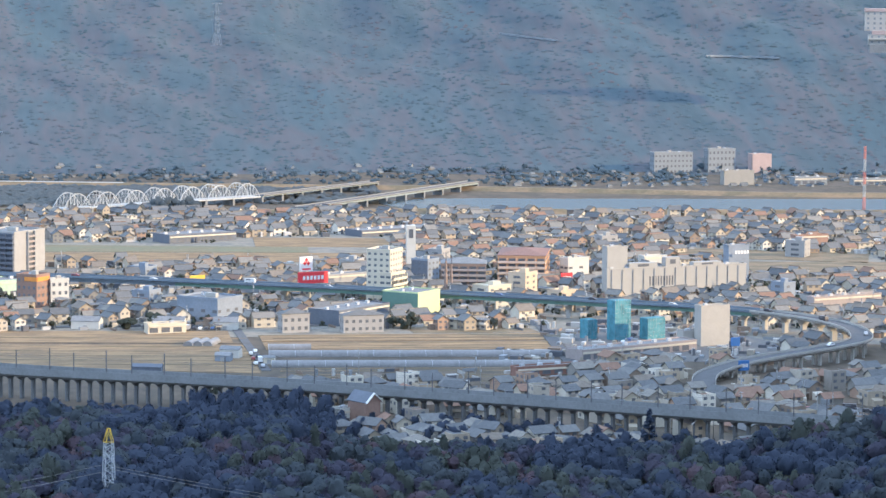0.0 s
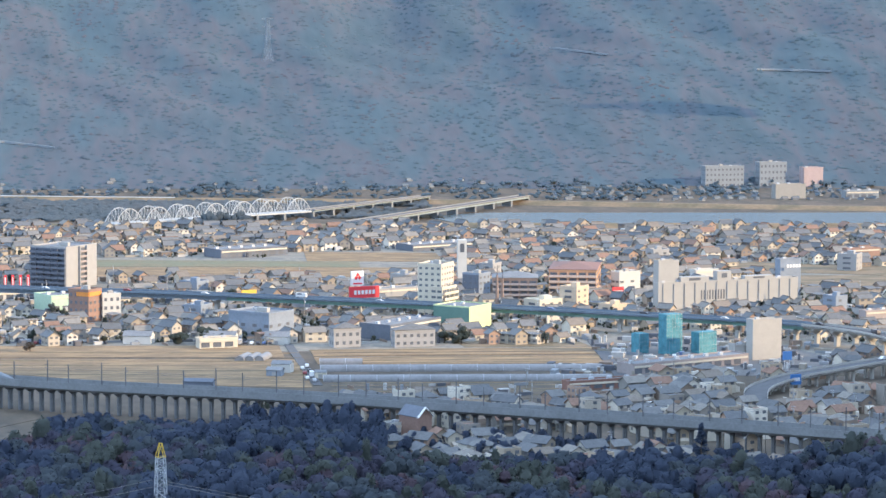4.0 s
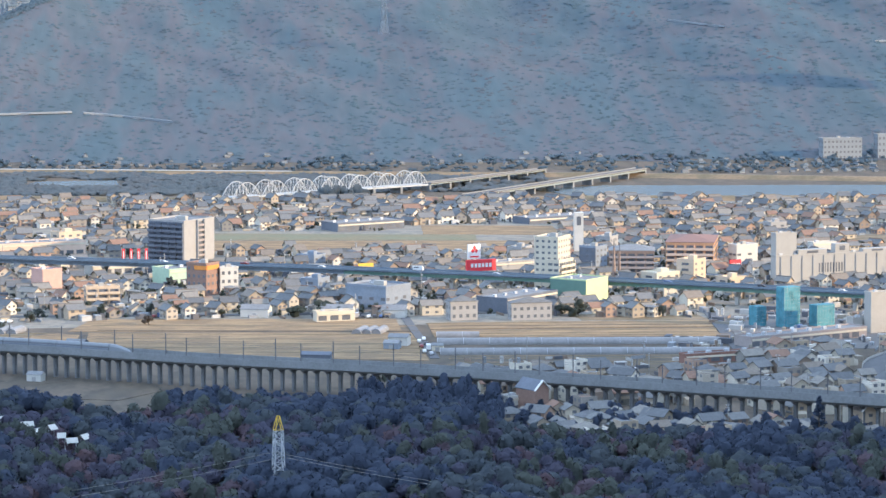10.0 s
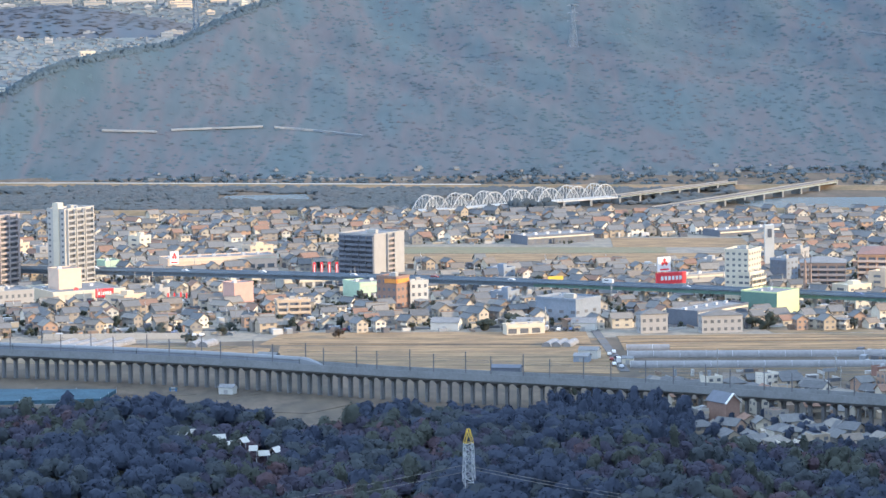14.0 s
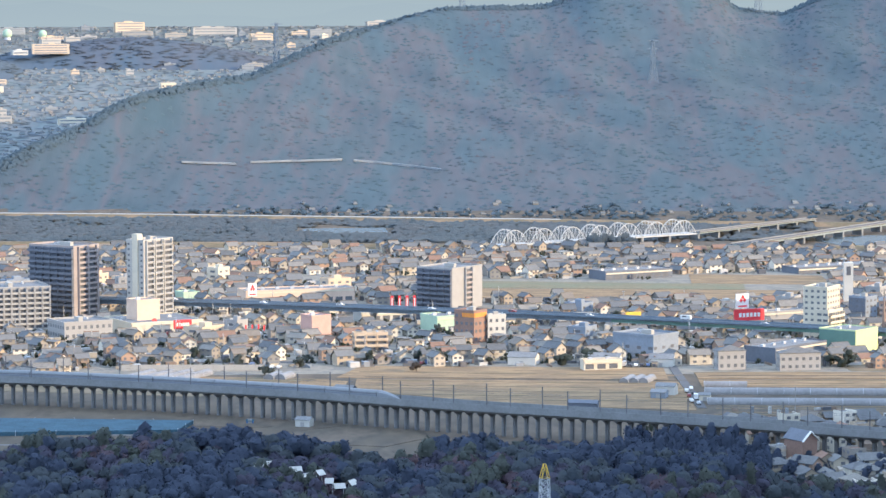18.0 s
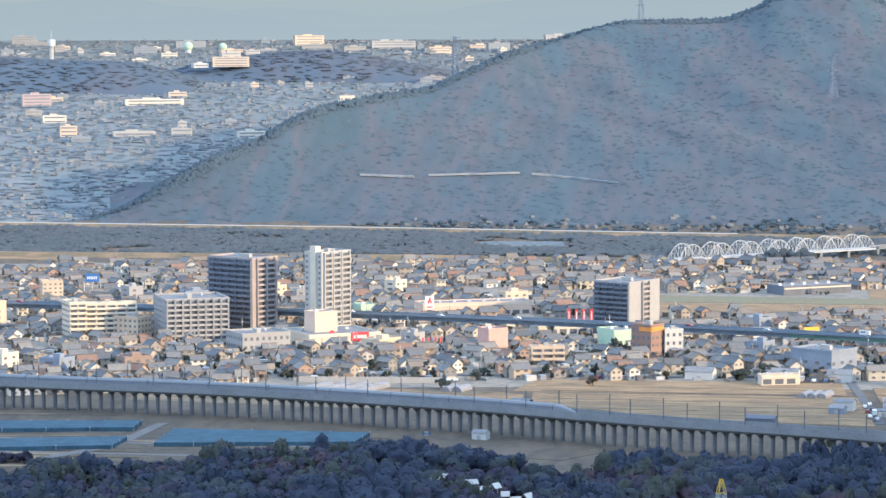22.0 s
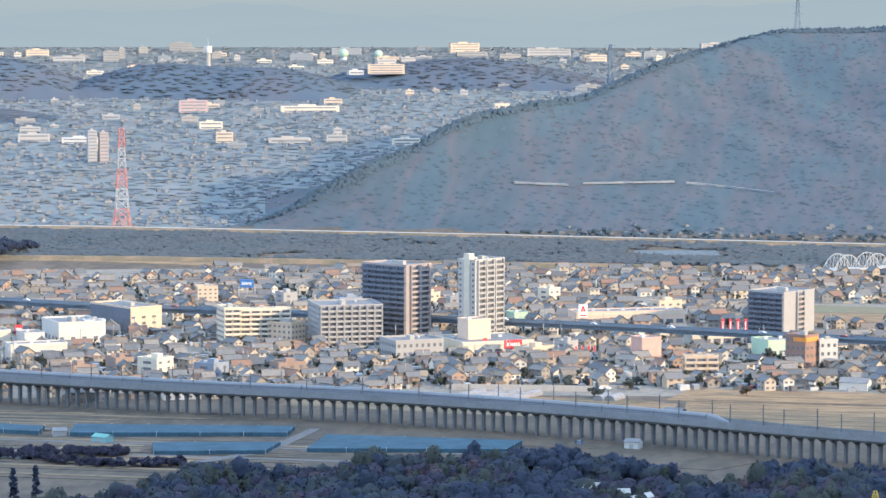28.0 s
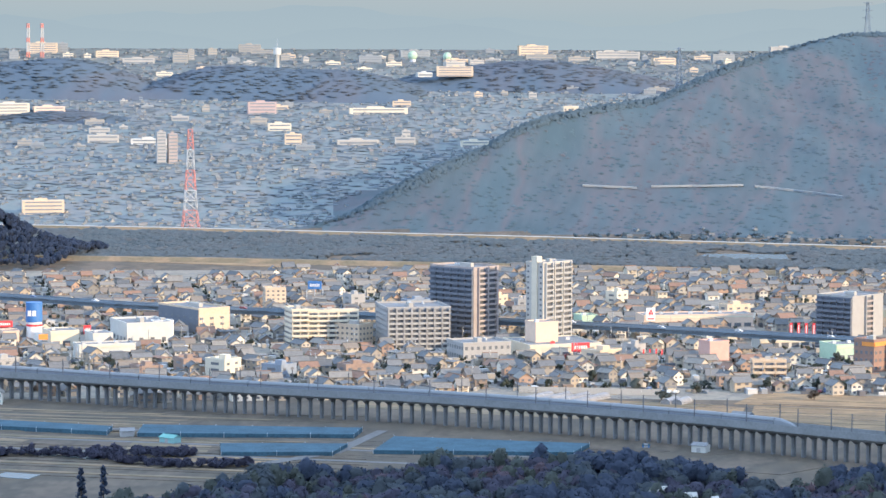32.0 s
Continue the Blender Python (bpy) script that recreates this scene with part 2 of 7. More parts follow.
M = {
    "soil": mat("winter_field_soil", [(0.112, 0.088, 0.066), (0.140, 0.110, 0.080), (0.090, 0.076, 0.060), (0.125, 0.098, 0.074)], 0.03, 0.95, 0.3, 0.28, "noise", stretch=0.4),
    "town_ground": mat("streets_and_gardens", [(0.245, 0.225, 0.190), (0.200, 0.190, 0.170), (0.270, 0.240, 0.195), (0.185, 0.172, 0.145)], 0.06, 0.95, 0.2, 0.25, "noise"),
    "stubble": mat("rice_stubble", [(0.262, 0.176, 0.098), (0.218, 0.150, 0.090), (0.285, 0.192, 0.106)], 0.05, 0.95, 0.3, 0.22, "noise", stretch=2.5),
    "grass": mat("winter_grass", [(0.190, 0.175, 0.110), (0.220, 0.185, 0.115), (0.170, 0.165, 0.105)], 0.05, 0.95, 0.3, 0.25, "noise"),
    "drygrass": mat("dry_grass", [(0.215, 0.160, 0.100), (0.175, 0.145, 0.094), (0.235, 0.170, 0.108)], 0.04, 0.95, 0.3, 0.25, "noise", stretch=2.0),
    "asphalt": mat("asphalt", (0.115, 0.117, 0.122), 0.3, 0.9, 0.1, 0.2),
    "yard": mat("gravel_yard", [(0.20, 0.19, 0.18), (0.15, 0.145, 0.14)], 0.06, 0.95, 0.2, 0.3, "noise"),
    "forest_floor": mat("forest_floor", (0.05, 0.05, 0.035), 0.2, 0.95, 0.4, 0.3),
    "concrete": mat("weathered_concrete", (0.225, 0.235, 0.24), 0.12, 0.9, 0.1, 0.18),
    "concrete_pale": mat("pale_concrete", (0.40, 0.385, 0.355), 0.3, 0.9, 0.05, 0.09),
    "green_girder": mat("green_painted_steel", (0.15, 0.27, 0.23), 0.15, 0.6, 0.05, 0.15),
    "bluegrey_girder": mat("blue_grey_painted_steel", (0.17, 0.22, 0.27), 0.15, 0.6, 0.05, 0.2),
    "bridge_girder": mat("grey_green_girder_paint", (0.26, 0.31, 0.31), 0.15, 0.7, 0.0, 0.15),
    "white_steel": mat("white_painted_steel", (0.44, 0.45, 0.44), 0.2, 0.6, 0.0, 0.15),
    "steel": mat("galvanised_steel", (0.48, 0.50, 0.52), 0.3, 0.5, 0.0, 0.2, metal=0.3),
    "dark_steel": mat("dark_steel", (0.12, 0.12, 0.13), 0.3, 0.6, 0.0, 0.2),
    "pole": mat("concrete_pole", (0.30, 0.29, 0.27), 0.3, 0.9, 0.0, 0.2),
    "red_paint": mat("red_sign_paint", (0.72, 0.06, 0.07), 0.2, 0.55, 0.0, 0.1),
    # red of the distant towers, paled by haze mixed into the colour
    "hazed_red": mat("hazed_red_tower_paint", (0.58, 0.24, 0.20), 0.2, 0.7, 0.0, 0.1),
    # concrete made darker for the piers; their shade is painted into it
    "pier": mat("shade_dark_pier_concrete", (0.155, 0.16, 0.165), 0.2, 0.95, 0.1, 0.25),
    "white_paint": mat("white_sign_paint", (0.74, 0.73, 0.70), 0.2, 0.6, 0.0, 0.08),
    "orange_paint": mat("orange_paint", (0.72, 0.28, 0.07), 0.2, 0.6, 0.0, 0.12),
    "yellow_paint": mat("yellow_paint", (0.72, 0.48, 0.08), 0.2, 0.6, 0.0, 0.12),
    "blue_paint": mat("blue_sign_paint", (0.06, 0.18, 0.42), 0.2, 0.5, 0.0, 0.12),
    "blue_net": mat("blue_mesh_sheet", (0.046, 0.100, 0.135), 0.12, 0.95, 0.3, 0.4),
    "teal_net": mat("teal_mesh_sheet", (0.085, 0.25, 0.30), 0.35, 0.9, 0.4, 0.5),
    "mint": mat("mint_green_cladding", (0.42, 0.56, 0.42), 0.1, 0.75, 0.0, 0.12),
    "lime": mat("pale_lime_cladding", (0.56, 0.64, 0.36), 0.3, 0.75, 0.0, 0.08),
    "teal_roof": mat("teal_roof_sheet", (0.14, 0.36, 0.33), 0.1, 0.6, 0.0, 0.15),
    "teal_tin": mat("teal_tin_sheet", (0.22, 0.40, 0.40), 0.2, 0.6, 0.0, 0.15),
    "cream": mat("cream_render", (0.62, 0.555, 0.44), 0.3, 0.85, 0.05, 0.09),
    "peach": mat("peach_render", (0.66, 0.50, 0.39), 0.3, 0.85, 0.05, 0.09),
    "pink": mat("pink_render", (0.58, 0.36, 0.30), 0.3, 0.85, 0.05, 0.1),
    "beige": mat("beige_tile", (0.58, 0.46, 0.34), 0.12, 0.8, 0.05, 0.12),
    "white_wall": mat("white_render", (0.54, 0.53, 0.49), 0.3, 0.85, 0.05, 0.09),
    # two far wall colours, dulled by haze painted into them
    "bank_cream": mat("hazed_tan_render", (0.31, 0.30, 0.275), 0.3, 0.85, 0.0, 0.08),
    "bank_grey": mat("hazed_grey_render", (0.255, 0.28, 0.295), 0.3, 0.85, 0.0, 0.08),
    "tower_wall": mat("off_white_tile", (0.45, 0.43, 0.395), 0.3, 0.85, 0.05, 0.09),
    "grey_wall": mat("grey_render", (0.35, 0.345, 0.335), 0.3, 0.85, 0.05, 0.09),
    "store_wall": mat("pale_grey_beige_panels", (0.385, 0.375, 0.35), 0.3, 0.8, 0.0, 0.06),
    "green_wall": mat("dark_green_corrugated_steel", (0.13, 0.23, 0.19), 0.3, 0.7, 0.0, 0.1),
    "muted_pink": mat("muted_pink_render", (0.44, 0.34, 0.32), 0.3, 0.85, 0.0, 0.1),
    "bluegrey_wall": mat("blue_grey_cladding", (0.24, 0.28, 0.33), 0.12, 0.8, 0.05, 0.15),
    "brown_wall": mat("brown_tile", (0.30, 0.22, 0.18), 0.12, 0.8, 0.05, 0.15),
    "taupe_wall": mat("taupe_tile", (0.36, 0.31, 0.29), 0.12, 0.8, 0.05, 0.12),
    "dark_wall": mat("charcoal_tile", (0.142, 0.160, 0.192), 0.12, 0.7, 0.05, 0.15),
    "orange_tile": mat("orange_brown_tile", (0.58, 0.33, 0.19), 0.12, 0.8, 0.05, 0.12),
    "brick_red": mat("brick_red_tile", (0.30, 0.195, 0.155), 0.12, 0.85, 0.05, 0.15),
    "flat_roof": mat("flat_roof_membrane", (0.21, 0.215, 0.22), 0.15, 0.9, 0.1, 0.25),
    "dark_roof": mat("grey_roof_tile", ROOFS, 0.6, 0.85, 0.15, 0.25),
    "red_roof": mat("red_roof_tile", (0.26, 0.145, 0.115), 0.6, 0.75, 0.15, 0.2),
    "wall": mat("house_render", WALLS, 0.3, 0.85, 0.05, 0.15),
    "wall_s": mat("house_render_mixed", WALLS, 0.3, 0.85, 0.05, 0.15, "island"),
    "roof_s": mat("roof_tile_mixed", ROOFS, 0.6, 0.85, 0.1, 0.2, "island"),
    # copies of wall and roof for far houses, with haze in their colour
    "wall_far": mat("hazed_house_render", HAZED_FAR_WALLS, 0.1, 0.85, 0.0, 0.12, "island"),
    "roof_bank": mat("hazed_bank_roof_tile", [(0.12, 0.15, 0.17), (0.14, 0.165, 0.18), (0.16, 0.165, 0.17)], 0.2, 0.8, 0.0, 0.12, "island"),
    "wall_bank": mat("hazed_bank_house_render", HAZED_BANK_WALLS, 0.1, 0.85, 0.0, 0.12, "island"),
    "roof_far": mat("hazed_roof_tile", HAZED_FAR_ROOFS, 0.2, 0.7, 0.0, 0.15, "island"),
    # far plain and mountain ground: blue haze is mixed into these base colours
    "far_plain": mat("hazed_plain", [(0.168, 0.198, 0.210), (0.205, 0.208, 0.205), (0.158, 0.196, 0.200), (0.190, 0.206, 0.206)], 0.02, 0.95, 0.0, 0.12, "noise", stretch=0.4),
    "mtn_floor": mat("hazed_mountain_woodland", [(0.060, 0.095, 0.112), (0.068, 0.099, 0.116), (0.078, 0.100, 0.115), (0.096, 0.100, 0.113), (0.072, 0.100, 0.116), (0.062, 0.096, 0.113)], 0.016, 0.95, 0.5, 0.15, "noise", stretch=0.24, fine=6.0),
    "clutter": mat("yard_clutter", [(0.42, 0.41, 0.39), (0.14, 0.14, 0.15), (0.32, 0.29, 0.24), (0.50, 0.49, 0.47), (0.24, 0.18, 0.14), (0.10, 0.11, 0.13), (0.26, 0.28, 0.30)], 0.4, 0.8, 0.0, 0.15, "island"),
    "glass": mat("window_glass", (0.125, 0.135, 0.152), 0.2, 0.3, 0.0, 0.3, spec=0.5),
    # darker copy of the glass, with the unlit side's shade in its colour
    "shade_glass": mat("shade_painted_window_glass", (0.092, 0.105, 0.132), 0.2, 0.5, 0.0, 0.2, spec=0.3),
    # lighter, bluer copy of the glass; haze is put into its colour
    "glass_far": mat("hazed_window_glass", (0.185, 0.212, 0.240), 0.2, 0.4, 0.0, 0.2, spec=0.5),
    "vinyl": mat("greenhouse_vinyl", (0.235, 0.235, 0.238), 0.1, 0.55, 0.05, 0.2, spec=0.3),
    "car": mat("car_paint", [(0.75, 0.75, 0.74), (0.05, 0.05, 0.06), (0.45, 0.46, 0.48), (0.70, 0.70, 0.68), (0.25, 0.05, 0.05), (0.07, 0.12, 0.25)], 0.5, 0.3, 0.0, 0.05, spec=0.6),
    "tyre": mat("tyre_rubber", (0.03, 0.03, 0.03), 1.0, 0.9, 0.0, 0.1),
    "bark": mat("bark", (0.09, 0.075, 0.06), 1.0, 0.95, 0.4, 0.3),
    # the leaf_ colours of the foothill carry the blue of haze in them
    "leaf_dark": mat("hazed_evergreen_leaves", [(0.053, 0.072, 0.119), (0.063, 0.083, 0.126)], 0.12, 0.95, 0.0, 0.15, "noise", through=0.45),
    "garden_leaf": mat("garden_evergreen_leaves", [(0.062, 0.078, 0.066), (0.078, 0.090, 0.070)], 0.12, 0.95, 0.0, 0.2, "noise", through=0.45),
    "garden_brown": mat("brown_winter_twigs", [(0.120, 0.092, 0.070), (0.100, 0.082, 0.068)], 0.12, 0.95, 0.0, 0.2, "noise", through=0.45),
    "leaf_olive": mat("hazed_olive_leaves", [(0.069, 0.091, 0.116), (0.083, 0.101, 0.116)], 0.12, 0.95, 0.0, 0.15, "noise", through=0.45),
    "leaf_brown": mat("hazed_bare_twigs", [(0.092, 0.084, 0.117), (0.080, 0.081, 0.120)], 0.12, 0.95, 0.0, 0.15, "noise", through=0.45),
    "leaf_bamboo": mat("hazed_bamboo_leaves", [(0.091, 0.112, 0.108), (0.105, 0.121, 0.108)], 0.12, 0.95, 0.0, 0.15, "noise", through=0.45),
    "leaf_russet": mat("hazed_russet_leaves", [(0.152, 0.097, 0.103), (0.126, 0.094, 0.116)], 0.12, 0.95, 0.0, 0.15, "noise", through=0.45),
    # reeds and willows: a bluish haze is blended into both colours
    "river_brown": mat("reeds", [(0.110, 0.110, 0.108), (0.089, 0.100, 0.105)], 0.03, 0.95, 0.0, 0.12, "noise", stretch=0.4),
    "river_green": mat("hazed_willow_scrub", [(0.067, 0.089, 0.100), (0.081, 0.097, 0.103)], 0.03, 0.95, 0.0, 0.12, "noise", stretch=0.4),
    # mountain and far woods: the tint of haze is painted into every colour
    "mtn_dark": mat("hazed_mountain_evergreens", [(0.057, 0.093, 0.111), (0.065, 0.099, 0.114)], 0.03, 0.95, 0.0, 0.14, "noise", stretch=0.22),
    "mtn_grey": mat("hazed_mountain_bare_wood", [(0.077, 0.107, 0.124), (0.070, 0.102, 0.122)], 0.03, 0.95, 0.0, 0.14, "noise", stretch=0.22),
    "mtn_brown": mat("hazed_mountain_brown_wood", [(0.082, 0.100, 0.115), (0.077, 0.100, 0.116)], 0.03, 0.95, 0.0, 0.14, "noise", stretch=0.22),
    "mtn_red": mat("hazed_mountain_red_wood", [(0.104, 0.099, 0.112), (0.094, 0.099, 0.114)], 0.03, 0.95, 0.0, 0.14, "noise", stretch=0.22),
    "far_leaf": mat("hazed_woodland", [(0.130, 0.165, 0.192), (0.142, 0.174, 0.196)], 0.01, 0.95, 0.0, 0.10, "noise"),
    "far_hill": mat("hazed_hill_woodland", [(0.085, 0.113, 0.144), (0.102, 0.117, 0.143), (0.080, 0.112, 0.146)], 0.012, 0.95, 0.0, 0.08, "noise", stretch=0.3),
    "water": mat("river_water", (0.135, 0.175, 0.195), 0.05, 0.25, 0.06, 0.08, spec=0.4),
    "train": mat("train_body_white", (0.235, 0.25, 0.265), 0.2, 0.7, 0.0, 0.06),
    "stripe": mat("train_stripe_grey", (0.17, 0.19, 0.24), 0.2, 0.6, 0.0, 0.06),
}


# ---- building blocks ----
def box(bm, x0, x1, y0, y1, z0, z1):
    v = [bm.verts.new((x, y, z)) for z in (z0, z1) for y in (y0, y1) for x in (x0, x1)]
    for f in ((0, 2, 3, 1), (4, 5, 7, 6), (0, 1, 5, 4), (2, 6, 7, 3), (0, 4, 6, 2), (1, 3, 7, 5)):
        bm.faces.new([v[i] for i in f])


def beam(bm, a, b, r, n=4):
    """A straight bar from a to b with half width r."""
    a, b = Vector(a), Vector(b)
    q = (b - a).to_track_quat("Z", "Y").to_matrix()
    rings = []
    for p in (a, b):
        rings.append([bm.verts.new(p + q @ Vector((r * math.cos(6.2832 * (k + 0.5) / n), r * math.sin(6.2832 * (k + 0.5) / n), 0))) for k in range(n)])
    for k in range(n):
        bm.faces.new((rings[0][k], rings[0][(k + 1) % n], rings[1][(k + 1) % n], rings[1][k]))
    bm.faces.new(rings[0][::-1])
    bm.faces.new(rings[1])


def gable(bm, w, d, z, h, eave=0.5, thick=0.25):
    """A gabled roof over w x d, ridge along x, with thickness and eaves."""
    W, D = w / 2 + eave, d / 2 + eave
    prof = [(-D, z - 0.15), (0, z + h), (D, z - 0.15), (D, z - 0.15 - thick), (0, z + h - thick * 1.3), (-D, z - 0.15 - thick)]
    ends = [[bm.verts.new((x, y, zz)) for y, zz in prof] for x in (-W, W)]
    for k in range(6):
        bm.faces.new((ends[0][k], ends[0][(k + 1) % 6], ends[1][(k + 1) % 6], ends[1][k]))
    for e, fl in ((ends[0], 1), (ends[1], -1)):
        bm.faces.new([e[i] for i in (0, 1, 4, 5)][::fl])
        bm.faces.new([e[i] for i in (1, 2, 3, 4)][::fl])


def hip(bm, w, d, z, h, eave=0.6, thick=0.22):
    W, D = w / 2 + eave, d / 2 + eave
    r = max(0.2, W - D)
    lo = [bm.verts.new((x, y, z - thick)) for x, y in ((-W, -D), (W, -D), (W, D), (-W, D))]
    mid = [bm.verts.new((x, y, z)) for x, y in ((-W, -D), (W, -D), (W, D), (-W, D))]
    a, b = bm.verts.new((-r, 0, z + h)), bm.verts.new((r, 0, z + h))
    bm.faces.new(lo[::-1])
    for k in range(4):
        bm.faces.new((lo[k], lo[(k + 1) % 4], mid[(k + 1) % 4], mid[k]))
    bm.faces.new((mid[0], mid[1], b, a))
    bm.faces.new((mid[1], mid[2], b))
    bm.faces.new((mid[2], mid[3], a, b))
    bm.faces.new((mid[3], mid[0], a))


def cyl(bm, x, y, z0, z1, r0, r1=None, n=12):
    r1 = r0 if r1 is None else r1
    rings = [[bm.verts.new((x + r * math.cos(6.2832 * k / n), y + r * math.sin(6.2832 * k / n), z)) for k in range(n)] for r, z in ((r0, z0), (r1, z1))]
    for k in range(n):
        bm.faces.new((rings[0][k], rings[0][(k + 1) % n], rings[1][(k + 1) % n], rings[1][k]))
    bm.faces.new(rings[0][::-1])
    bm.faces.new(rings[1])


def made(fn, *a, **k):
    bm = bmesh.new()
    fn(bm, *a, **k)
    return bm


def mesh_of(name, bm, material):
    me = bpy.data.meshes.new(name)
    bm.to_mesh(me)
    bm.free()
    me.materials.append(M[material])
    return me


def part(name, bm, material, parent=None, label=""):
    """One mesh object under a thing or a part."""
    ob = new(name, mesh_of(name, bm, material) if isinstance(bm, bmesh.types.BMesh) else bm)
    ob.parent = parent
    return tagged(ob, label)


def thing(name, x, y, z=0.0, turn=0.0, label="", category="", group="", kind=""):
    ob = new(name)
    ob.matrix_basis = pose(x, y, z, 0, 0, turn)
    return tagged(ob, label, category, group, kind)


def soup(name, verts, faces, material, label="", category="", kind="stuff"):
    """One object from arrays: verts n x 3, faces m x k."""
    me = bpy.data.meshes.new(name)
    verts, faces = np.asarray(verts, np.float32), np.asarray(faces, np.int32)
    k = faces.shape[1]
    me.vertices.add(len(verts))
    me.vertices.foreach_set("co", verts.ravel())
    me.loops.add(faces.size)
    me.loops.foreach_set("vertex_index", faces.ravel())
    me.polygons.add(len(faces))
    me.polygons.foreach_set("loop_start", np.arange(0, faces.size, k, dtype=np.int32))
    me.update(calc_edges=True)
    me.materials.append(M[material])
    return tagged(new(name, me), label, category, "", kind)


def rotated(x, y, turn):
    c, s = math.cos(radians(turn)), math.sin(radians(turn))
    return x * c - y * s, x * s + y * c

# ---- the lie of the land ----
def bell(v, mid, wide):
    return np.exp(-((v - mid) / wide) ** 2)


def step01(v):
    v = np.clip(v, 0, 1)
    return v * v * (3 - 2 * v)


def ripple(x, y, seed=0.0):
    """Smooth uneven relief between about -1 and 1."""
    return (np.sin(x * 0.0213 + 1.3 * np.sin(y * 0.013 + seed) + seed) * np.cos(y * 0.0171 + np.sin(x * 0.019 + seed)) * 0.6
            + np.sin(x * 0.051 + 2 * np.sin(y * 0.037 + seed)) * np.cos(y * 0.047 - seed) * 0.4)


# the crest of the mountain beyond the river: bearing (as x at 3250 m), distance and height
CREST_X = np.array([-600, -579, -520, -466, -415, -385, -358, -310, -275, -240, -213, -190, -163, -140, -120, -94, -62, -36, 50, 68, 96, 113, 148, 191, 238, 262, 309, 345, 420, 620, 1100.0])
CREST_Y = np.interp(CREST_X, [-600, -507, -447, -367, -300, -241, -154, -72, 66, 138, 345, 620, 1100], [2600, 2650, 2700, 2800, 2880, 2950, 3080, 3250, 3300, 3340, 3340, 3300, 3300])
CREST_Z = np.array([-10, -2, 27, 48, 62, 76, 85, 92, 96, 99, 109, 118, 129, 135, 139, 146, 155, 159, 160, 162, 172, 183, 189, 193, 174, 156, 151, 168, 178, 207, 237.0])


def mountain_height(x, y):
    bearing_x = x * 3250 / np.maximum(y, 500)
    crest = np.interp(bearing_x, CREST_X, CREST_Z)
    even = sum(np.interp(bearing_x + o, CREST_X, CREST_Z) for o in range(-150, 151, 30)) / 11
    back = sum(np.interp(bearing_x + o, CREST_X, CREST_Y) for o in range(-60, 61, 30)) / 5
    foot = 2566 - 0.02 * x
    up = np.clip((y - foot) / (back - foot), 0, 1)
    crest = even + (crest - even) * up ** 3
    down = 1 - step01((y - back) / 320)
    spur = 1 + 0.065 * ripple(x * 1.1 + y * 0.5, y * 0.5, 2.0) * np.sin(np.pi * up) + 0.012 * ripple(x * 2.4, y * 0.9, 5.0) * np.sin(np.pi * up)
    return np.maximum(crest, 0) * (0.35 * up + 0.65 * up ** 1.3) * down * spur


def ground_height(x, y):
    d = np.hypot(x, y)
    bearing = np.degrees(np.arctan2(x, y))
    # the hill under the camera
    own = np.maximum(0, 187 - 0.62 * d) * 1.0
    # wooded foothill in front of the plain
    top = np.interp(x, [-320, -260, -223, -206, -195, -176, -156, -141, -98, -82, -68, -50, -37, -28, -20, 20, 50, 79, 92, 106, 116, 160, 209, 228, 244, 257, 280],
                    [16, 18, 23, 28.5, 33, 29, 31, 34, 35.5, 35.5, 33.5, 31, 26, 26, 29, 30, 29, 27.5, 22, 19, 18, 18.5, 19, 20, 25, 27.5, 33.0])
    foot = top * step01((1125 - d) / 110) * step01((d - 300) / 200) * step01((60 - abs(bearing)) / 20)
    # an unseen high ridge, added at the side to keep the low sun off the foreground
    v = y + 0.06 * x - 1036
    ridge = 345 * np.where(v > 0, bell(v, 0, 105), 1.0) * step01((x - 400) / 260) * step01((y + 200) / 300)
    # the land beyond the river climbs slowly
    # the far plain is tilted up, shaped to fit the camera's view at shorter distance
    far = 0.053 * np.maximum(0, d - 2700) * step01((d - 2700) / 300)
    return np.maximum.reduce([own, foot, ridge * (y < 1500), np.maximum(far, mountain_height(x, y) * (y > 2400))])


def land():
    bearings = np.radians(np.concatenate([np.arange(-180, -20, 4), np.arange(-20, 20, 0.2), np.arange(20, 60, 1.0), np.arange(60, 180.1, 4)]))
    radii = np.concatenate([[0.0, 2.0], np.arange(8, 300, 25), np.arange(300, 850, 50), np.arange(850, 1150, 12), np.arange(1150, 2500, 60), np.arange(2500, 3500, 14), np.arange(3500, 4905, 70)])
    B, Rr = np.meshgrid(bearings, radii)
    x, y = Rr * np.sin(B), Rr * np.cos(B)
    z = ground_height(x, y)
    n, m = B.shape
    idx = np.arange(n * m).reshape(n, m)
    quads = np.stack([idx[:-1, :-1], idx[1:, :-1], idx[1:, 1:], idx[:-1, 1:]], -1).reshape(-1, 4)[:, ::-1]
    return np.stack([x, y, z], -1).reshape(-1, 3), quads


gv, gf = land()
ground = soup("ground", gv, gf, "soil", "brown and olive winter plain rising into wooded hills", "ground", "structure")
ground.data.polygons.foreach_set("use_smooth", np.ones(len(ground.data.polygons), dtype=bool))


# far and mountain faces of the ground take the haze-tinted colours
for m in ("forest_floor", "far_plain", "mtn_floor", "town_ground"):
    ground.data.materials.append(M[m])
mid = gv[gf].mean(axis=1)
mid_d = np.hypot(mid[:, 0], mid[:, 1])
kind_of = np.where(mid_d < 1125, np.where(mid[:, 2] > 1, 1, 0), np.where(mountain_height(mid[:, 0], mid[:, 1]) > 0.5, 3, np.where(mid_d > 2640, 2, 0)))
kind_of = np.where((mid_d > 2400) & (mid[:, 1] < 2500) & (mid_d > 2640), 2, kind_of)
